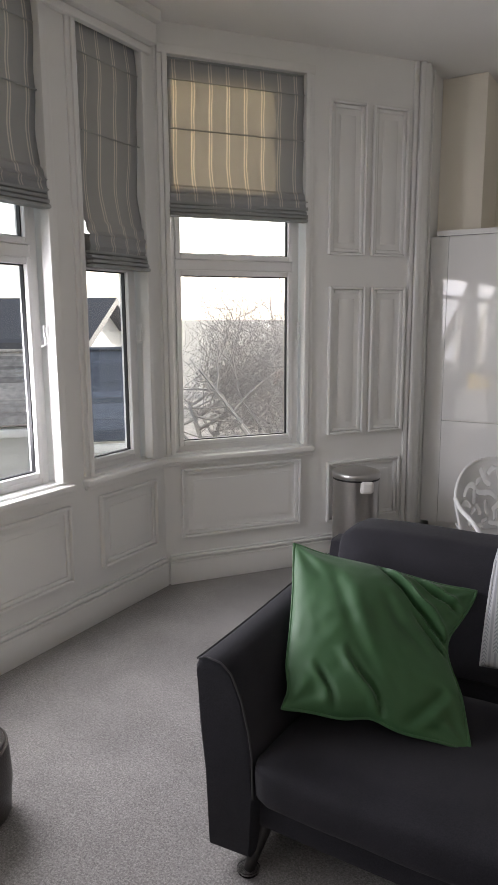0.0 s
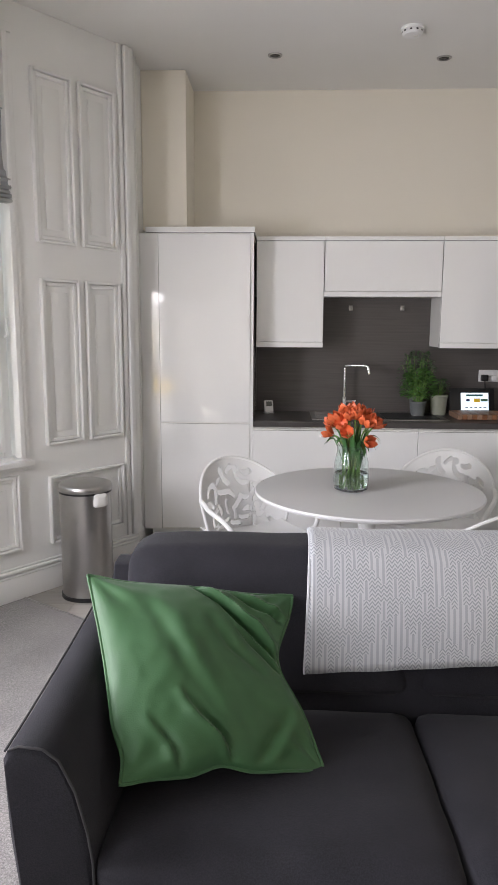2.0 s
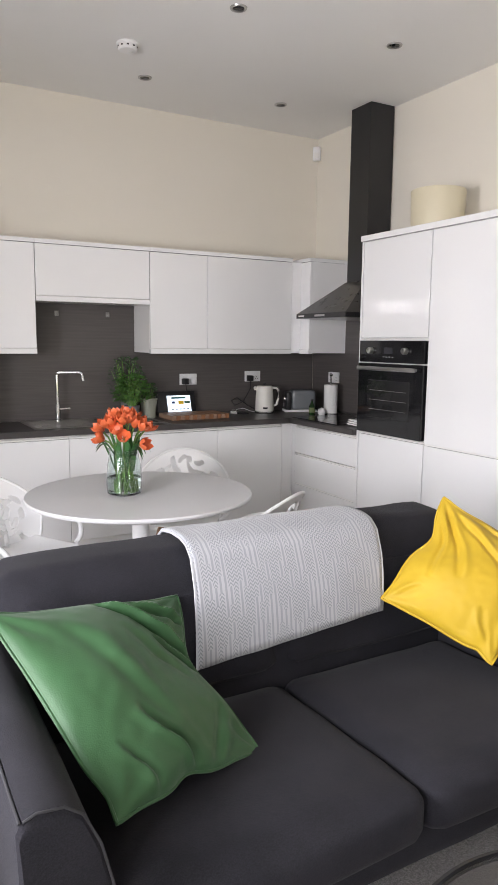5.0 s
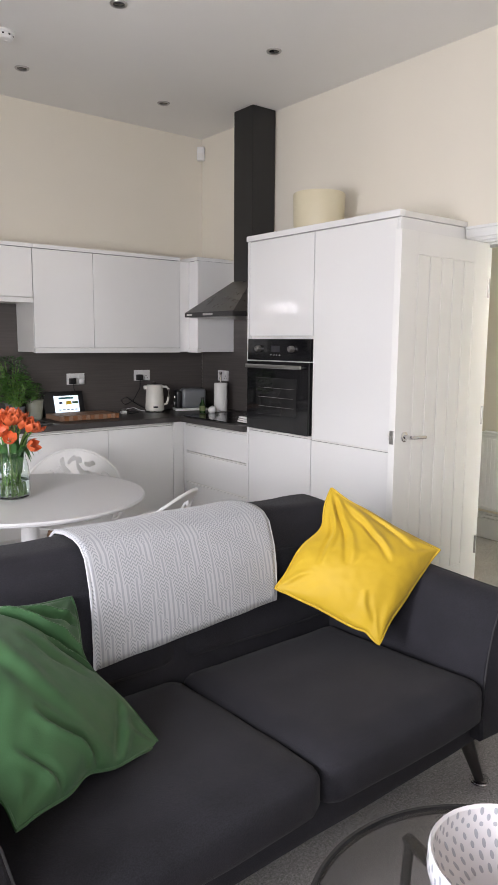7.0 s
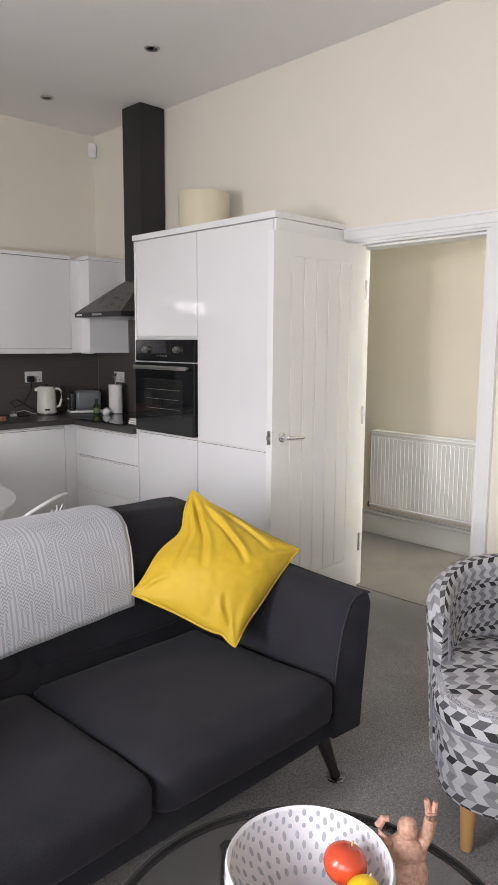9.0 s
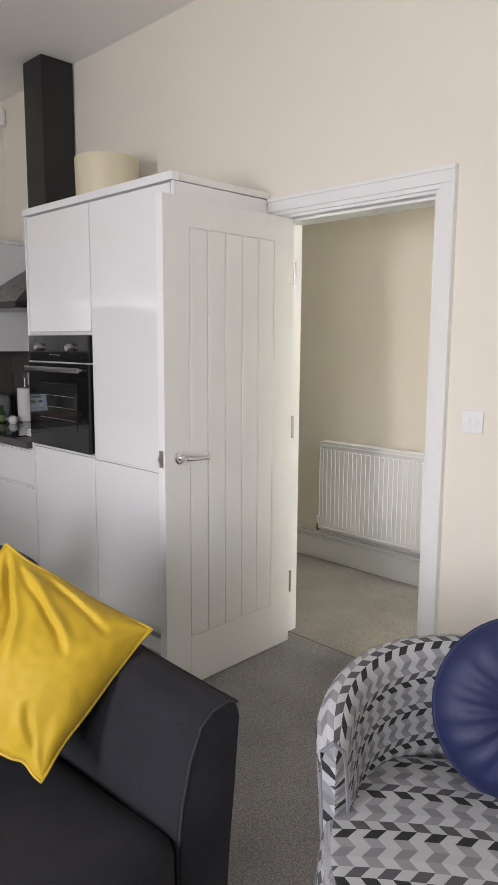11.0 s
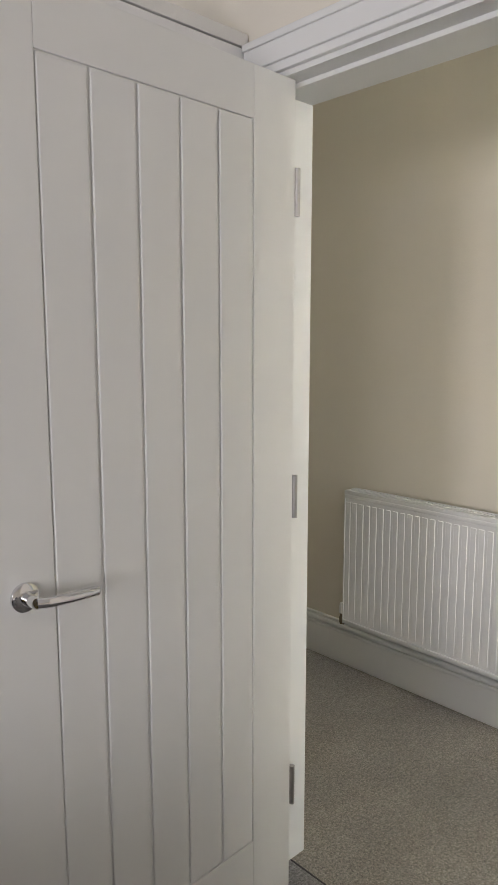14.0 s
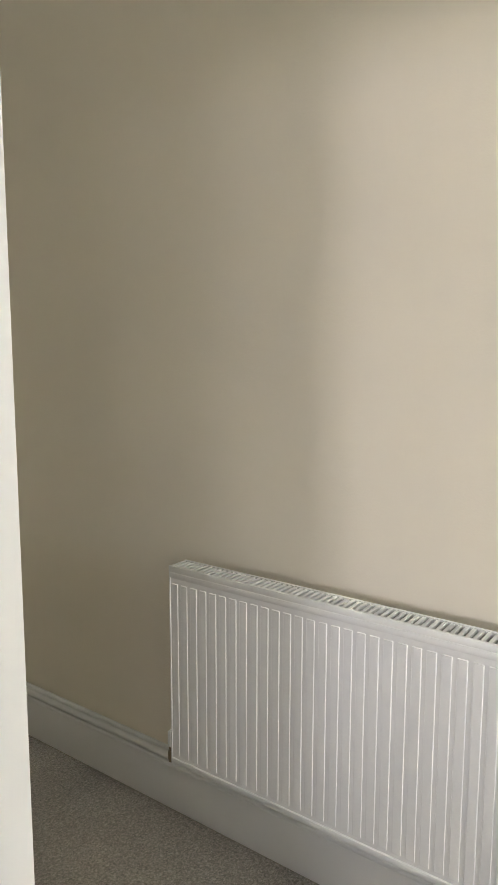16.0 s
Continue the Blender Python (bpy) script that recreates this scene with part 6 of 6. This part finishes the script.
part("dial", lathe(bmesh.new(), [(0, 0.006), (0.012, 0.006), (0.013, 0), (0, 0)], 18, pose(-0.126, 0.03, 0.06, 0, -90, 0)), M_CHROME, to)

kr = thing("kitchen_roll_holder", pose(2.285, 5.165, WT), "chrome kitchen roll stand with a fresh white roll", "kitchen roll")
part("base", lathe(bmesh.new(), [(0, 0), (0.070, 0), (0.072, 0.006), (0.066, 0.010), (0, 0.010)], 32), M_CHROME, kr)
part("rod", tube(bmesh.new(), [(0, 0, 0.008), (0, 0, 0.305)], 0.007, 10), M_CHROME, kr)
part("finial", lathe(bmesh.new(), [(0, 0.302), (0.010, 0.305), (0.013, 0.315), (0.008, 0.326), (0, 0.328)], 16), M_CHROME, kr)
M_PAPER = principled("tissue_paper", (0.78, 0.77, 0.75), 0.95, var=0.03, bump=0.3, bump_scale=160)
part("roll", lathe(bmesh.new(), [(0.018, 0.012), (0.052, 0.012), (0.054, 0.016), (0.054, 0.232), (0.052, 0.236), (0.018, 0.236), (0.018, 0.012)], 40), M_PAPER, kr)
bo = thing("oil_bottle", pose(2.12, 5.185, WT), "small dark green glass oil bottle", "bottle")
part("glass", lathe(bmesh.new(), [(0, 0), (0.022, 0), (0.024, 0.005), (0.024, 0.070), (0.012, 0.092), (0.010, 0.11), (0, 0.11)], 24), principled("green_bottle", (0.015, 0.045, 0.012), 0.1), bo)
part("cap", lathe(bmesh.new(), [(0.012, 0.11), (0.012, 0.125), (0, 0.126)], 16), M_BLACKM, bo)
part("paper_label", lathe(bmesh.new(), [(0.0245, 0.02), (0.0245, 0.06)], 24), principled("label_green", (0.16, 0.20, 0.08), 0.6), bo)
sh2 = thing("salt_shaker", pose(2.165, 5.115, WT), "round white ceramic salt shaker", "shaker")
part("body", lathe(bmesh.new(), [(0, 0), (0.018, 0.001), (0.030, 0.014), (0.033, 0.030), (0.026, 0.050), (0.012, 0.058), (0, 0.059)], 24), M_WPLASTIC, sh2)
part("stopper", lathe(bmesh.new(), [(0.007, 0.057), (0.007, 0.063), (0, 0.064)], 12), M_STEEL, sh2)
cl2 = thing("folded_cloth", pose(2.00, 4.42, 0.9175), "folded white and black striped tea towel", "tea towel")
for k in range(3):
    part("fold", soft(bmesh.new(), -0.075 + 0.006 * k, -0.060 + 0.004 * k, 0.014 * k + 0.001, 0.075 - 0.004 * k, 0.060, 0.014 * (k + 1), 0.006, (0, 0, 0.002), 5, 0.003), M_PAPER, cl2)
for k in range(3):
    part("stripe", bx(-0.05 + 0.04 * k, -0.056, 0.0425, -0.038 + 0.04 * k, 0.056, 0.0455, 0.001), M_BLACKM, cl2)
ck = thing("timer_clock", pose(-0.335, 5.50, WT, 0, 0, 15), "small white digital timer on a foot", "clock")
part("foot", bx(-0.035, -0.02, 0, 0.035, 0.03, 0.010, 0.004), M_WPLASTIC, ck)
part("case", box(bmesh.new(), -0.033, -0.012, 0.012, 0.033, 0.012, 0.095, 0.008, 3, m=pose(0, 0, 0, -18, 0, 0)), M_WPLASTIC, ck)
part("screen", box(bmesh.new(), -0.020, -0.0135, 0.050, 0.022, -0.011, 0.085, 0.001, m=pose(0, 0, 0, -18, 0, 0)), principled("lcd", (0.12, 0.13, 0.12), 0.2), ck)
ch = thing("phone_charger", pose(1.585, 5.50, WT), "white charger plug and cable beside a dark pad", "charger")
part("plug", bx(-0.022, -0.02, 0.001, 0.022, 0.02, 0.022, 0.005), M_WPLASTIC, ch)
for x in (-0.012, 0.0, 0.012):
    part("pin", bx(x - 0.003, -0.004, 0.022, x + 0.003, 0.004, 0.040, 0.001), M_STEEL, ch)
part("pad", bx(0.03, -0.05, 0.001, 0.11, 0.03, 0.008, 0.003), M_BLACKM, ch)
part("cable", tube(bmesh.new(), [(0.02, 0.01, 0.01), (0.06, 0.06, 0.03), (0.13, 0.07, 0.035), (0.18, 0.04, 0.012), (0.22, 0.0, 0.006)], 0.0025, 6), M_WPLASTIC, ch)

M_BASIL = principled("basil_leaf", (0.085, 0.22, 0.04), 0.5, var=0.35, scale=30)
M_HERB = principled("herb_leaf", (0.07, 0.16, 0.055), 0.5, var=0.35, scale=30)


def herb(name, x, y, pot_mat, pot_h, pot_r, top, spread, n, mat, label, seed, size):
    """A potted herb: pot, soil, stems, and many small cupped leaves."""
    t = thing(name, pose(x, y, WT), label, "plant", "herbs on the worktop")
    part("pot", lathe(bmesh.new(), [(0, 0.001), (pot_r * 0.78, 0.001), (pot_r * 0.82, 0.006), (pot_r, pot_h - 0.015), (pot_r * 1.05, pot_h - 0.012), (pot_r * 1.05, pot_h), (pot_r * 0.95, pot_h), (pot_r * 0.92, pot_h - 0.012), (0, pot_h - 0.012)], 32), pot_mat, t)
    rr = random.Random(seed)
    leaves, stems = bmesh.new(), bmesh.new()
    for k in range(n):
        a, q = rr.uniform(0, 6.28), math.sqrt(rr.random())
        z = pot_h + (top - pot_h) * (0.15 + 0.85 * rr.random())
        env = math.sin(math.pi * min(1, 0.25 + 0.75 * (z - pot_h) / (top - pot_h) * 0.9)) ** 0.5
        c = Vector((spread * q * env * math.cos(a), spread * q * env * math.sin(a), z))
        if k % 6 == 0:
            tube(stems, [(c.x * 0.2, c.y * 0.2, pot_h - 0.012), (c.x * 0.6, c.y * 0.6, (z + pot_h) / 2), c], 0.0018, 5)
        d = Vector((math.cos(a + rr.uniform(-1, 1)), math.sin(a + rr.uniform(-1, 1)), rr.uniform(-0.5, 0.4))).normalized()
        leaf_strip(leaves, c, c + d * size * rr.uniform(0.7, 1.25), size * 0.15, size * 0.30, 4)
    part("stems", stems, M_STEM, t)
    tagged(part("leaves", leaves, mat, t), kind="stuff")
    return t


M_GREYPOT = principled("grey_pot", (0.16, 0.17, 0.17), 0.6)
M_SAGEPOT = principled("sage_pot", (0.30, 0.31, 0.25), 0.5)
herb("basil_plant", 0.715, 5.435, M_GREYPOT, 0.105, 0.055, 0.330, 0.115, 260, M_BASIL, "bushy basil in a dark grey pot", 3, 0.042)
herb("parsley_plant", 0.725, 5.555, M_GREYPOT, 0.13, 0.050, 0.450, 0.135, 340, M_HERB, "leafy parsley behind the basil", 4, 0.026)
herb("herb_plant", 0.875, 5.515, M_SAGEPOT, 0.145, 0.062, 0.260, 0.07, 120, M_HERB, "low herb in a tall sage-green pot", 6, 0.024)


def socket(m, plugged=False):
    s = thing("wall_socket", m, "white double wall socket on the splashback", "socket", "sockets on the splashback")
    part("plate", bx(-0.073, -0.009, -0.043, 0.073, 0.0, 0.043, 0.003), M_WPLASTIC, s)
    for x in (-0.036, 0.036):
        part("switch", bx(x - 0.008, -0.012, 0.015, x + 0.008, -0.008, 0.030, 0.001), M_WPLASTIC, s)
        for dx, dz in ((0, -0.002), (-0.011, -0.022), (0.011, -0.022)):
            part("pin_hole", bx(x + dx - 0.003, -0.0096, dz - 0.004, x + dx + 0.003, -0.0085, dz + 0.004), M_BLACKM, s)
    if plugged:
        part("plug", bx(-0.060, -0.050, -0.038, -0.012, -0.0095, 0.008, 0.006), M_BLACKM, s, "black plug")
        part("plug", bx(0.014, -0.040, -0.036, 0.056, -0.0095, 0.004, 0.006), M_WPLASTIC, s) if plugged == 2 else None
        part("flex", tube(bmesh.new(), [(-0.036, -0.04, -0.035), (-0.05, -0.06, -0.10), (-0.12, -0.07, -0.20), (-0.20, -0.07, -0.23), (-0.22, -0.05, -0.19), (-0.16, -0.03, -0.17), (-0.06, -0.05, -0.24), (0.02, -0.08, -0.28)] if plugged == 1 else [(-0.036, -0.04, -0.035), (-0.036, -0.055, -0.08), (-0.01, -0.05, -0.20)], 0.004, 6), M_BLACKM, s)
    return s


socket(pose(1.255, SINK - 0.0125, 1.185), 2)
socket(pose(1.835, SINK - 0.0125, 1.200), 1)
socket(pose(RIGHT - 0.0125, 5.33, 1.195, 0, 0, -90))
sw = thing("light_switch", pose(RIGHT - 0.0005, 1.970, 1.175, 0, 0, -90), "white double light switch by the doorway", "light switch")
part("plate", bx(-0.043, -0.009, -0.043, 0.043, 0.0, 0.043, 0.003), M_WPLASTIC, sw)
for x in (-0.015, 0.015):
    part("rocker", box(bmesh.new(), x - 0.009, -0.013, -0.014, x + 0.009, -0.008, 0.014, 0.001, m=pose(0, 0, 0, 4, 0, 0)), M_WPLASTIC, sw)
for x in (0.245, 0.615):
    h = thing("wall_hook", pose(x, SINK - 0.0125, 1.665), "small steel hook on the splashback", "hook", "hooks above the sink")
    part("plate", bx(-0.014, -0.004, -0.018, 0.014, 0, 0.018, 0.002), M_STEEL, h)
    part("peg", tube(bmesh.new(), [(0, -0.002, -0.006), (0, -0.022, -0.010), (0, -0.026, 0.004)], 0.004, 8), M_STEEL, h)

pot = thing("storage_drum", pose(2.165, 3.945, TOPC - 0.002), "large cream waxy drum on top of the tall units", "pot")
part("body", lathe(bmesh.new(), [(0, 0.002), (0.125, 0.002), (0.148, 0.018), (0.160, 0.06), (0.166, 0.245), (0.163, 0.252), (0.158, 0.247), (0.152, 0.07), (0.14, 0.025), (0, 0.014)], 64), principled("cream_wax", (0.66, 0.60, 0.43), 0.5, var=0.05, scale=5), pot)

# ---------- by the bay ----------
bin_ = thing("pedal_bin", pose(-1.345, 4.285, 0, 0, 0, 45), "tall brushed-steel pedal bin with a white liner showing", "bin")
part("body", lathe(bmesh.new(), [(0.143, 0.022), (0.143, 0.605), (0.140, 0.608), (0.136, 0.60), (0, 0.60)], 64), M_STEEL, bin_)
part("foot_ring", lathe(bmesh.new(), [(0, 0.0), (0.150, 0.0), (0.150, 0.018), (0.144, 0.022), (0, 0.022)], 56), M_BLACKM, bin_)
part("lid_collar", lathe(bmesh.new(), [(0.1435, 0.606), (0.146, 0.606), (0.146, 0.616), (0.143, 0.617)], 56), M_BLACKM, bin_)
part("lid", lathe(bmesh.new(), [(0.147, 0.617), (0.149, 0.622), (0.149, 0.645), (0.143, 0.653), (0.12, 0.660), (0, 0.664)], 64), M_STEEL, bin_)
part("pedal", box(bmesh.new(), -0.03, -0.185, 0.006, 0.03, -0.145, 0.016, 0.004), M_BLACKM, bin_)
bm = soft(bmesh.new(), -0.03, -0.158, 0.545, 0.05, -0.140, 0.615, 0.008, (0.004, 0.004, 0.004), 8, 0.012)
part("bin_liner", bm, M_PAPER, bin_, "white bin liner poking out")
pb = thing("pet_bowl", pose(-1.20, 4.60, 0), "shallow steel pet bowl on the plank floor", "bowl")
part("bowl", lathe(bmesh.new(), [(0, 0.004), (0.075, 0.004), (0.095, 0.0), (0.105, 0.004), (0.094, 0.055), (0.090, 0.060), (0.085, 0.055), (0.078, 0.012), (0, 0.010)], 40), M_STEEL, pb)
part("rubber_ring", lathe(bmesh.new(), [(0.098, 0.0), (0.108, 0.0), (0.107, 0.010), (0.100, 0.010)], 40), M_BLACKM, pb)

# ---------- outside ----------
# Ground colour is lifted to stand for the bright haze outside.
M_YARD = principled("haze_pale_yard", (0.22, 0.215, 0.205), 0.9, var=0.3, scale=0.5)
g_ = structure("ground", bx(-3000, -3000, -3.7, 3000, 3000, -3.6), M_YARD, "yard ground reaching the horizon, paled for the bright haze", "ground")
M_SLATE = principled("dark_slate", (0.075, 0.078, 0.090), 0.7, var=0.25, scale=3)
M_TILE = principled("weathered_roof_tile", (0.42, 0.39, 0.36), 0.38, var=0.35, scale=2.5, fine=0.25, bump_scale=14)
# Blue-grey of the shadowed slope is put into this tile colour.
M_TILE_SHADE = principled("shade_blue_roof_tile", (0.14, 0.16, 0.20), 0.75, var=0.3, scale=2.5, fine=0.2, bump_scale=14)
M_RENDER = principled("white_render", (0.72, 0.72, 0.70), 0.85, var=0.05, scale=1)
M_BRICKW = principled("grey_brick", (0.25, 0.23, 0.21), 0.85, var=0.2, scale=3)


def each_differs(m, lo, hi):
    """Lets alike pieces of one material vary in tone from piece to piece."""
    n, l = m.node_tree.nodes, m.node_tree.links
    oi_, hs_, mr_ = n.new("ShaderNodeObjectInfo"), n.new("ShaderNodeHueSaturation"), n.new("ShaderNodeMapRange")
    mr_.inputs["To Min"].default_value, mr_.inputs["To Max"].default_value = lo, hi
    l.new(oi_.outputs["Random"], mr_.inputs["Value"])
    l.new(mr_.outputs["Result"], hs_.inputs["Value"])
    sock = n["Principled BSDF"].inputs["Base Color"]
    l.new(sock.links[0].from_socket, hs_.inputs["Color"])
    l.new(hs_.outputs["Color"], sock)


each_differs(M_TILE, 0.45, 1.25)
each_differs(M_TILE_SHADE, 0.6, 1.3)


def house(m, w, d, eave, ridge, roof, label, chimney=False):
    """Gabled house, ridge along local x; the eaves at local y = +-d/2."""
    h = thing("house", m, label, "house")
    bm = bmesh.new()
    z0 = -3.6
    box(bm, -w / 2, -d / 2, z0, w / 2, d / 2, eave)
    part("wall", bm, M_RENDER, h, smooth=False)
    bm = bmesh.new()
    for x in (-w / 2 + 0.02, w / 2 - 0.02):
        v = [bm.verts.new((x, -d / 2, eave)), bm.verts.new((x, d / 2, eave)), bm.verts.new((x, 0, ridge - 0.12))]
        bm.faces.new(v)
    part("gable", bm, M_RENDER, h, smooth=False)
    for sg in (1, -1):
        bm = bmesh.new()
        run, ov = d / 2, 0.35
        drop = (ridge - eave) * (1 + ov / run)
        pts = []
        for x in (-w / 2 - 0.3, w / 2 + 0.3):
            pts += [(x, 0, ridge), (x, sg * (run + ov), ridge - drop), (x, sg * (run + ov), ridge - drop - 0.14), (x, 0, ridge - 0.14)]
        v = [bm.verts.new(p) for p in pts]
        for f in ((0, 1, 2, 3), (7, 6, 5, 4), (0, 4, 5, 1), (1, 5, 6, 2), (2, 6, 7, 3), (3, 7, 4, 0)):
            bm.faces.new([v[k] for k in f])
        part("roof", bm, roof, h, smooth=False)
    for x in (-w / 4, w / 4):
        for y in (-d / 2 - 0.03, d / 2 + 0.03):
            wn_ = part("window", bx(x - 0.5, y - 0.04, eave - 1.7, x + 0.5, y + 0.04, eave - 0.5, 0.01), M_PVC, h)
            part("pane", bx(x - 0.42, y - 0.05, eave - 1.62, x + 0.42, y + 0.05, eave - 0.58), M_BLACKG, wn_, smooth=False)
    return h


def tiled_roof(m, w, slope_len, pitch, courses, material, label):
    """A low building whose roof shows its courses of tiles one by one."""
    t = thing("outbuilding", m, label, "building")
    dz, dy = math.sin(radians(pitch)) * slope_len, math.cos(radians(pitch)) * slope_len
    part("wall", bx(-w / 2, 0.15, -3.6, w / 2, dy * 2 - 0.15, -0.02), M_RENDER, t, smooth=False)
    rr = random.Random(int(w * 10))
    for sgn, off in ((0, 0.0), (1, 2 * dy)):
        for k in range(courses if sgn == 0 else 1):
            n = courses if sgn == 0 else 1
            a, b = slope_len * k / n, slope_len * (k + 1) / n
            bm = bmesh.new()
            box(bm, -w / 2 - 0.2, a, 0.0, w / 2 + 0.2, b + 0.05, 0.028 + rr.uniform(0, 0.008), 0.006, 1,
                m=pose(rr.uniform(-0.02, 0.02), off, 0, 0, 0, 180 * sgn) @ pose(0, 0, 0, pitch, 0, 0) @ pose(0, 0, 0.012, -2.0, 0, 0))
            part("tile_course", bm, material, t, smooth=False)
    part("gutter", bx(-w / 2 - 0.2, -0.10, -0.10, w / 2 + 0.2, 0.02, -0.01, 0.02), M_PVC, t)
    return t


house(pose(-12.38, 9.08, 0, 0, 0, 27.4), 7.0, 3.46, 1.345, 2.01, M_SLATE, "white rendered house with a dark slate roof")
tiled_roof(pose(-6.97, 4.17, 0.42, 0, 0, 49), 4.0, 1.45, 33, 13, M_TILE, "low building under a weathered tiled roof")
tiled_roof(pose(-4.78, 5.75, 0.30, 0, 0, 43), 0.8, 1.73, 33, 15, M_TILE_SHADE, "low building under a tiled roof, its shade coloured in as blue-grey")
tiled_roof(pose(-5.2, 11.0, -0.72, 0, 0, 28), 9.0, 4.2, 11, 14, M_TILE, "low building under a sunlit tiled roof behind the tree")


def bare_tree(m, height, seed, label):
    """A leafless tree: forked limbs down to fine twigs."""
    t = thing("tree", m, label, "tree")
    rr = random.Random(seed)
    trunk, limbs, twigs = bmesh.new(), bmesh.new(), bmesh.new()
    def grow(p, d, L, r, depth):
        if depth > 1 and (not -6.6 < (m @ p).x < -3.4 or (m @ p).y < 8.4 or p.z > height * 0.86):
            return
        q, pts = p.copy(), [p.copy()]
        n = 4
        for k in range(n):
            d = (d + Vector((rr.uniform(-1, 1), rr.uniform(-1, 1), rr.uniform(-0.7, 0.8))) * 0.26).normalized()
            q = q + d * L / n
            pts.append(q.copy())
        tube(trunk if depth == 0 else limbs if depth < 3 else twigs, pts, max(r, 0.0022), 7 if depth < 2 else 4 if depth < 4 else 3, max(r * 0.55, 0.002), cap=False)
        if depth >= 7:
            return
        kids = 4 if 0 < depth < 4 else 3
        for c in range(kids):
            f = 0.45 + 0.55 * (c + 1) / kids
            base = pts[min(n, max(1, int(f * n)))]
            nd = (d * 0.6 + Vector((rr.uniform(-1, 1), rr.uniform(-1, 1), rr.uniform(-0.45, 0.75)))).normalized()
            side = (m @ base).x
            nd.x = -abs(nd.x) if side > -4.5 else abs(nd.x) if side < -5.9 else nd.x
            nd.y = abs(nd.y) if (m @ base).y < 9.0 else nd.y
            grow(base, nd, L * rr.uniform(0.58, 0.84), r * 0.56, depth + 1)
    grow(Vector((0, 0, 0)), Vector((0.25, -0.1, 1)).normalized(), height * 0.40, 0.095, 0)
    # Bark tone is lightened to carry the glare and haze round the tree.
    mat = principled("haze_pale_bark", (0.46, 0.44, 0.43), 0.85, var=0.3, scale=4)
    part("trunk", trunk, mat, t)
    part("limbs", limbs, mat, t)
    tagged(part("twigs", twigs, mat, t), kind="stuff")
    return t


for x, y, h, seed in ((-5.4, 9.5, 7.3, 4), (-5.0, 10.4, 7.7, 9)):
    bare_tree(pose(x, y, -3.6), h, seed, "leafless tree with a tangle of fine twigs")

# ---------- plank floor ----------
M_PLANK = principled("grey_oak_vinyl", (0.33, 0.31, 0.28), 0.42, var=0.2, scale=3)
pn, pk = M_PLANK.node_tree.nodes, M_PLANK.node_tree.links
oi = pn.new("ShaderNodeObjectInfo")
hs = pn.new("ShaderNodeHueSaturation")
mr = pn.new("ShaderNodeMapRange")
mr.inputs["To Min"].default_value, mr.inputs["To Max"].default_value = 0.82, 1.15
pk.new(oi.outputs["Random"], mr.inputs["Value"])
pk.new(mr.outputs["Result"], hs.inputs["Value"])
src = pn["Principled BSDF"].inputs["Base Color"].links[0].from_socket
pk.new(src, hs.inputs["Color"])
pk.new(hs.outputs["Color"], pn["Principled BSDF"].inputs["Base Color"])
mp2 = pn.new("ShaderNodeMapping")
mp2.inputs["Scale"].default_value = (1.2, 14, 1)
pk.new(next(q for q in pn if q.bl_idname == "ShaderNodeTexCoord").outputs["Object"], mp2.inputs["Vector"])
for q in pn:
    if q.bl_idname == "ShaderNodeTexNoise" and q.inputs["Scale"].default_value < 50:
        pk.new(mp2.outputs["Vector"], q.inputs["Vector"])
fk = structure("floor_kitchen", poly([(BX - 0.02, SINK), (BX - 0.02, BY), EDGE[0], *EDGE, (RIGHT, SINK)][0:2] + EDGE + [(RIGHT, SINK)], -0.12, -0.007), M_DARKTOP, "pale grey plank-effect kitchen floor", "floor")
PW, PLN = 0.18, 1.2
rr = random.Random(2)


def edge_y(x):
    for (x0, y0), (x1, y1) in zip(EDGE, EDGE[1:]):
        if x0 <= x <= x1:
            return y0 + (y1 - y0) * (x - x0) / (x1 - x0)
    return EDGE[-1][1]


def plank_outline(a, b, y):
    """The plank's rectangle, cut along the carpet's edge and the canted wall."""
    n = max(2, round((b - a) / 0.02)) if a < 0.0 else 2
    lo, hi = [], []
    for k in range(n + 1):
        x = a + (b - a) * k / n
        y0 = max(y + 0.001, edge_y(x) + 0.001)
        y1 = min(y + PW - 0.001, AY + (x - AX) / 0.75 - 0.02 if x < BX else 9.0)
        if y1 - y0 > 0.004:
            lo.append((x, y0))
            hi.append((x, y1))
    return lo + hi[::-1]


y = 3.035
while y < 5.20:
    x = -1.70 - rr.uniform(0, PLN)
    while x < RIGHT:
        a, b = max(x, -1.70), min(x + PLN, RIGHT - 0.001)
        if b - a > 0.04:
            pts = plank_outline(a + 0.001, b - 0.001, y)
            if len(pts) > 3:
                part("plank", poly(pts, -0.0065, 0.0), M_PLANK, fk, smooth=False)
        x += PLN
    y += PW
bm = bmesh.new()
for (x0, y0), (x1, y1) in zip(EDGE, EDGE[1:]):
    tube(bm, [(x0, y0, 0.001), (x1, y1, 0.001)], 0.005, 6)
structure("trim_floor_strip", bm, M_STEEL, "thin metal strip between carpet and planks", "trim")
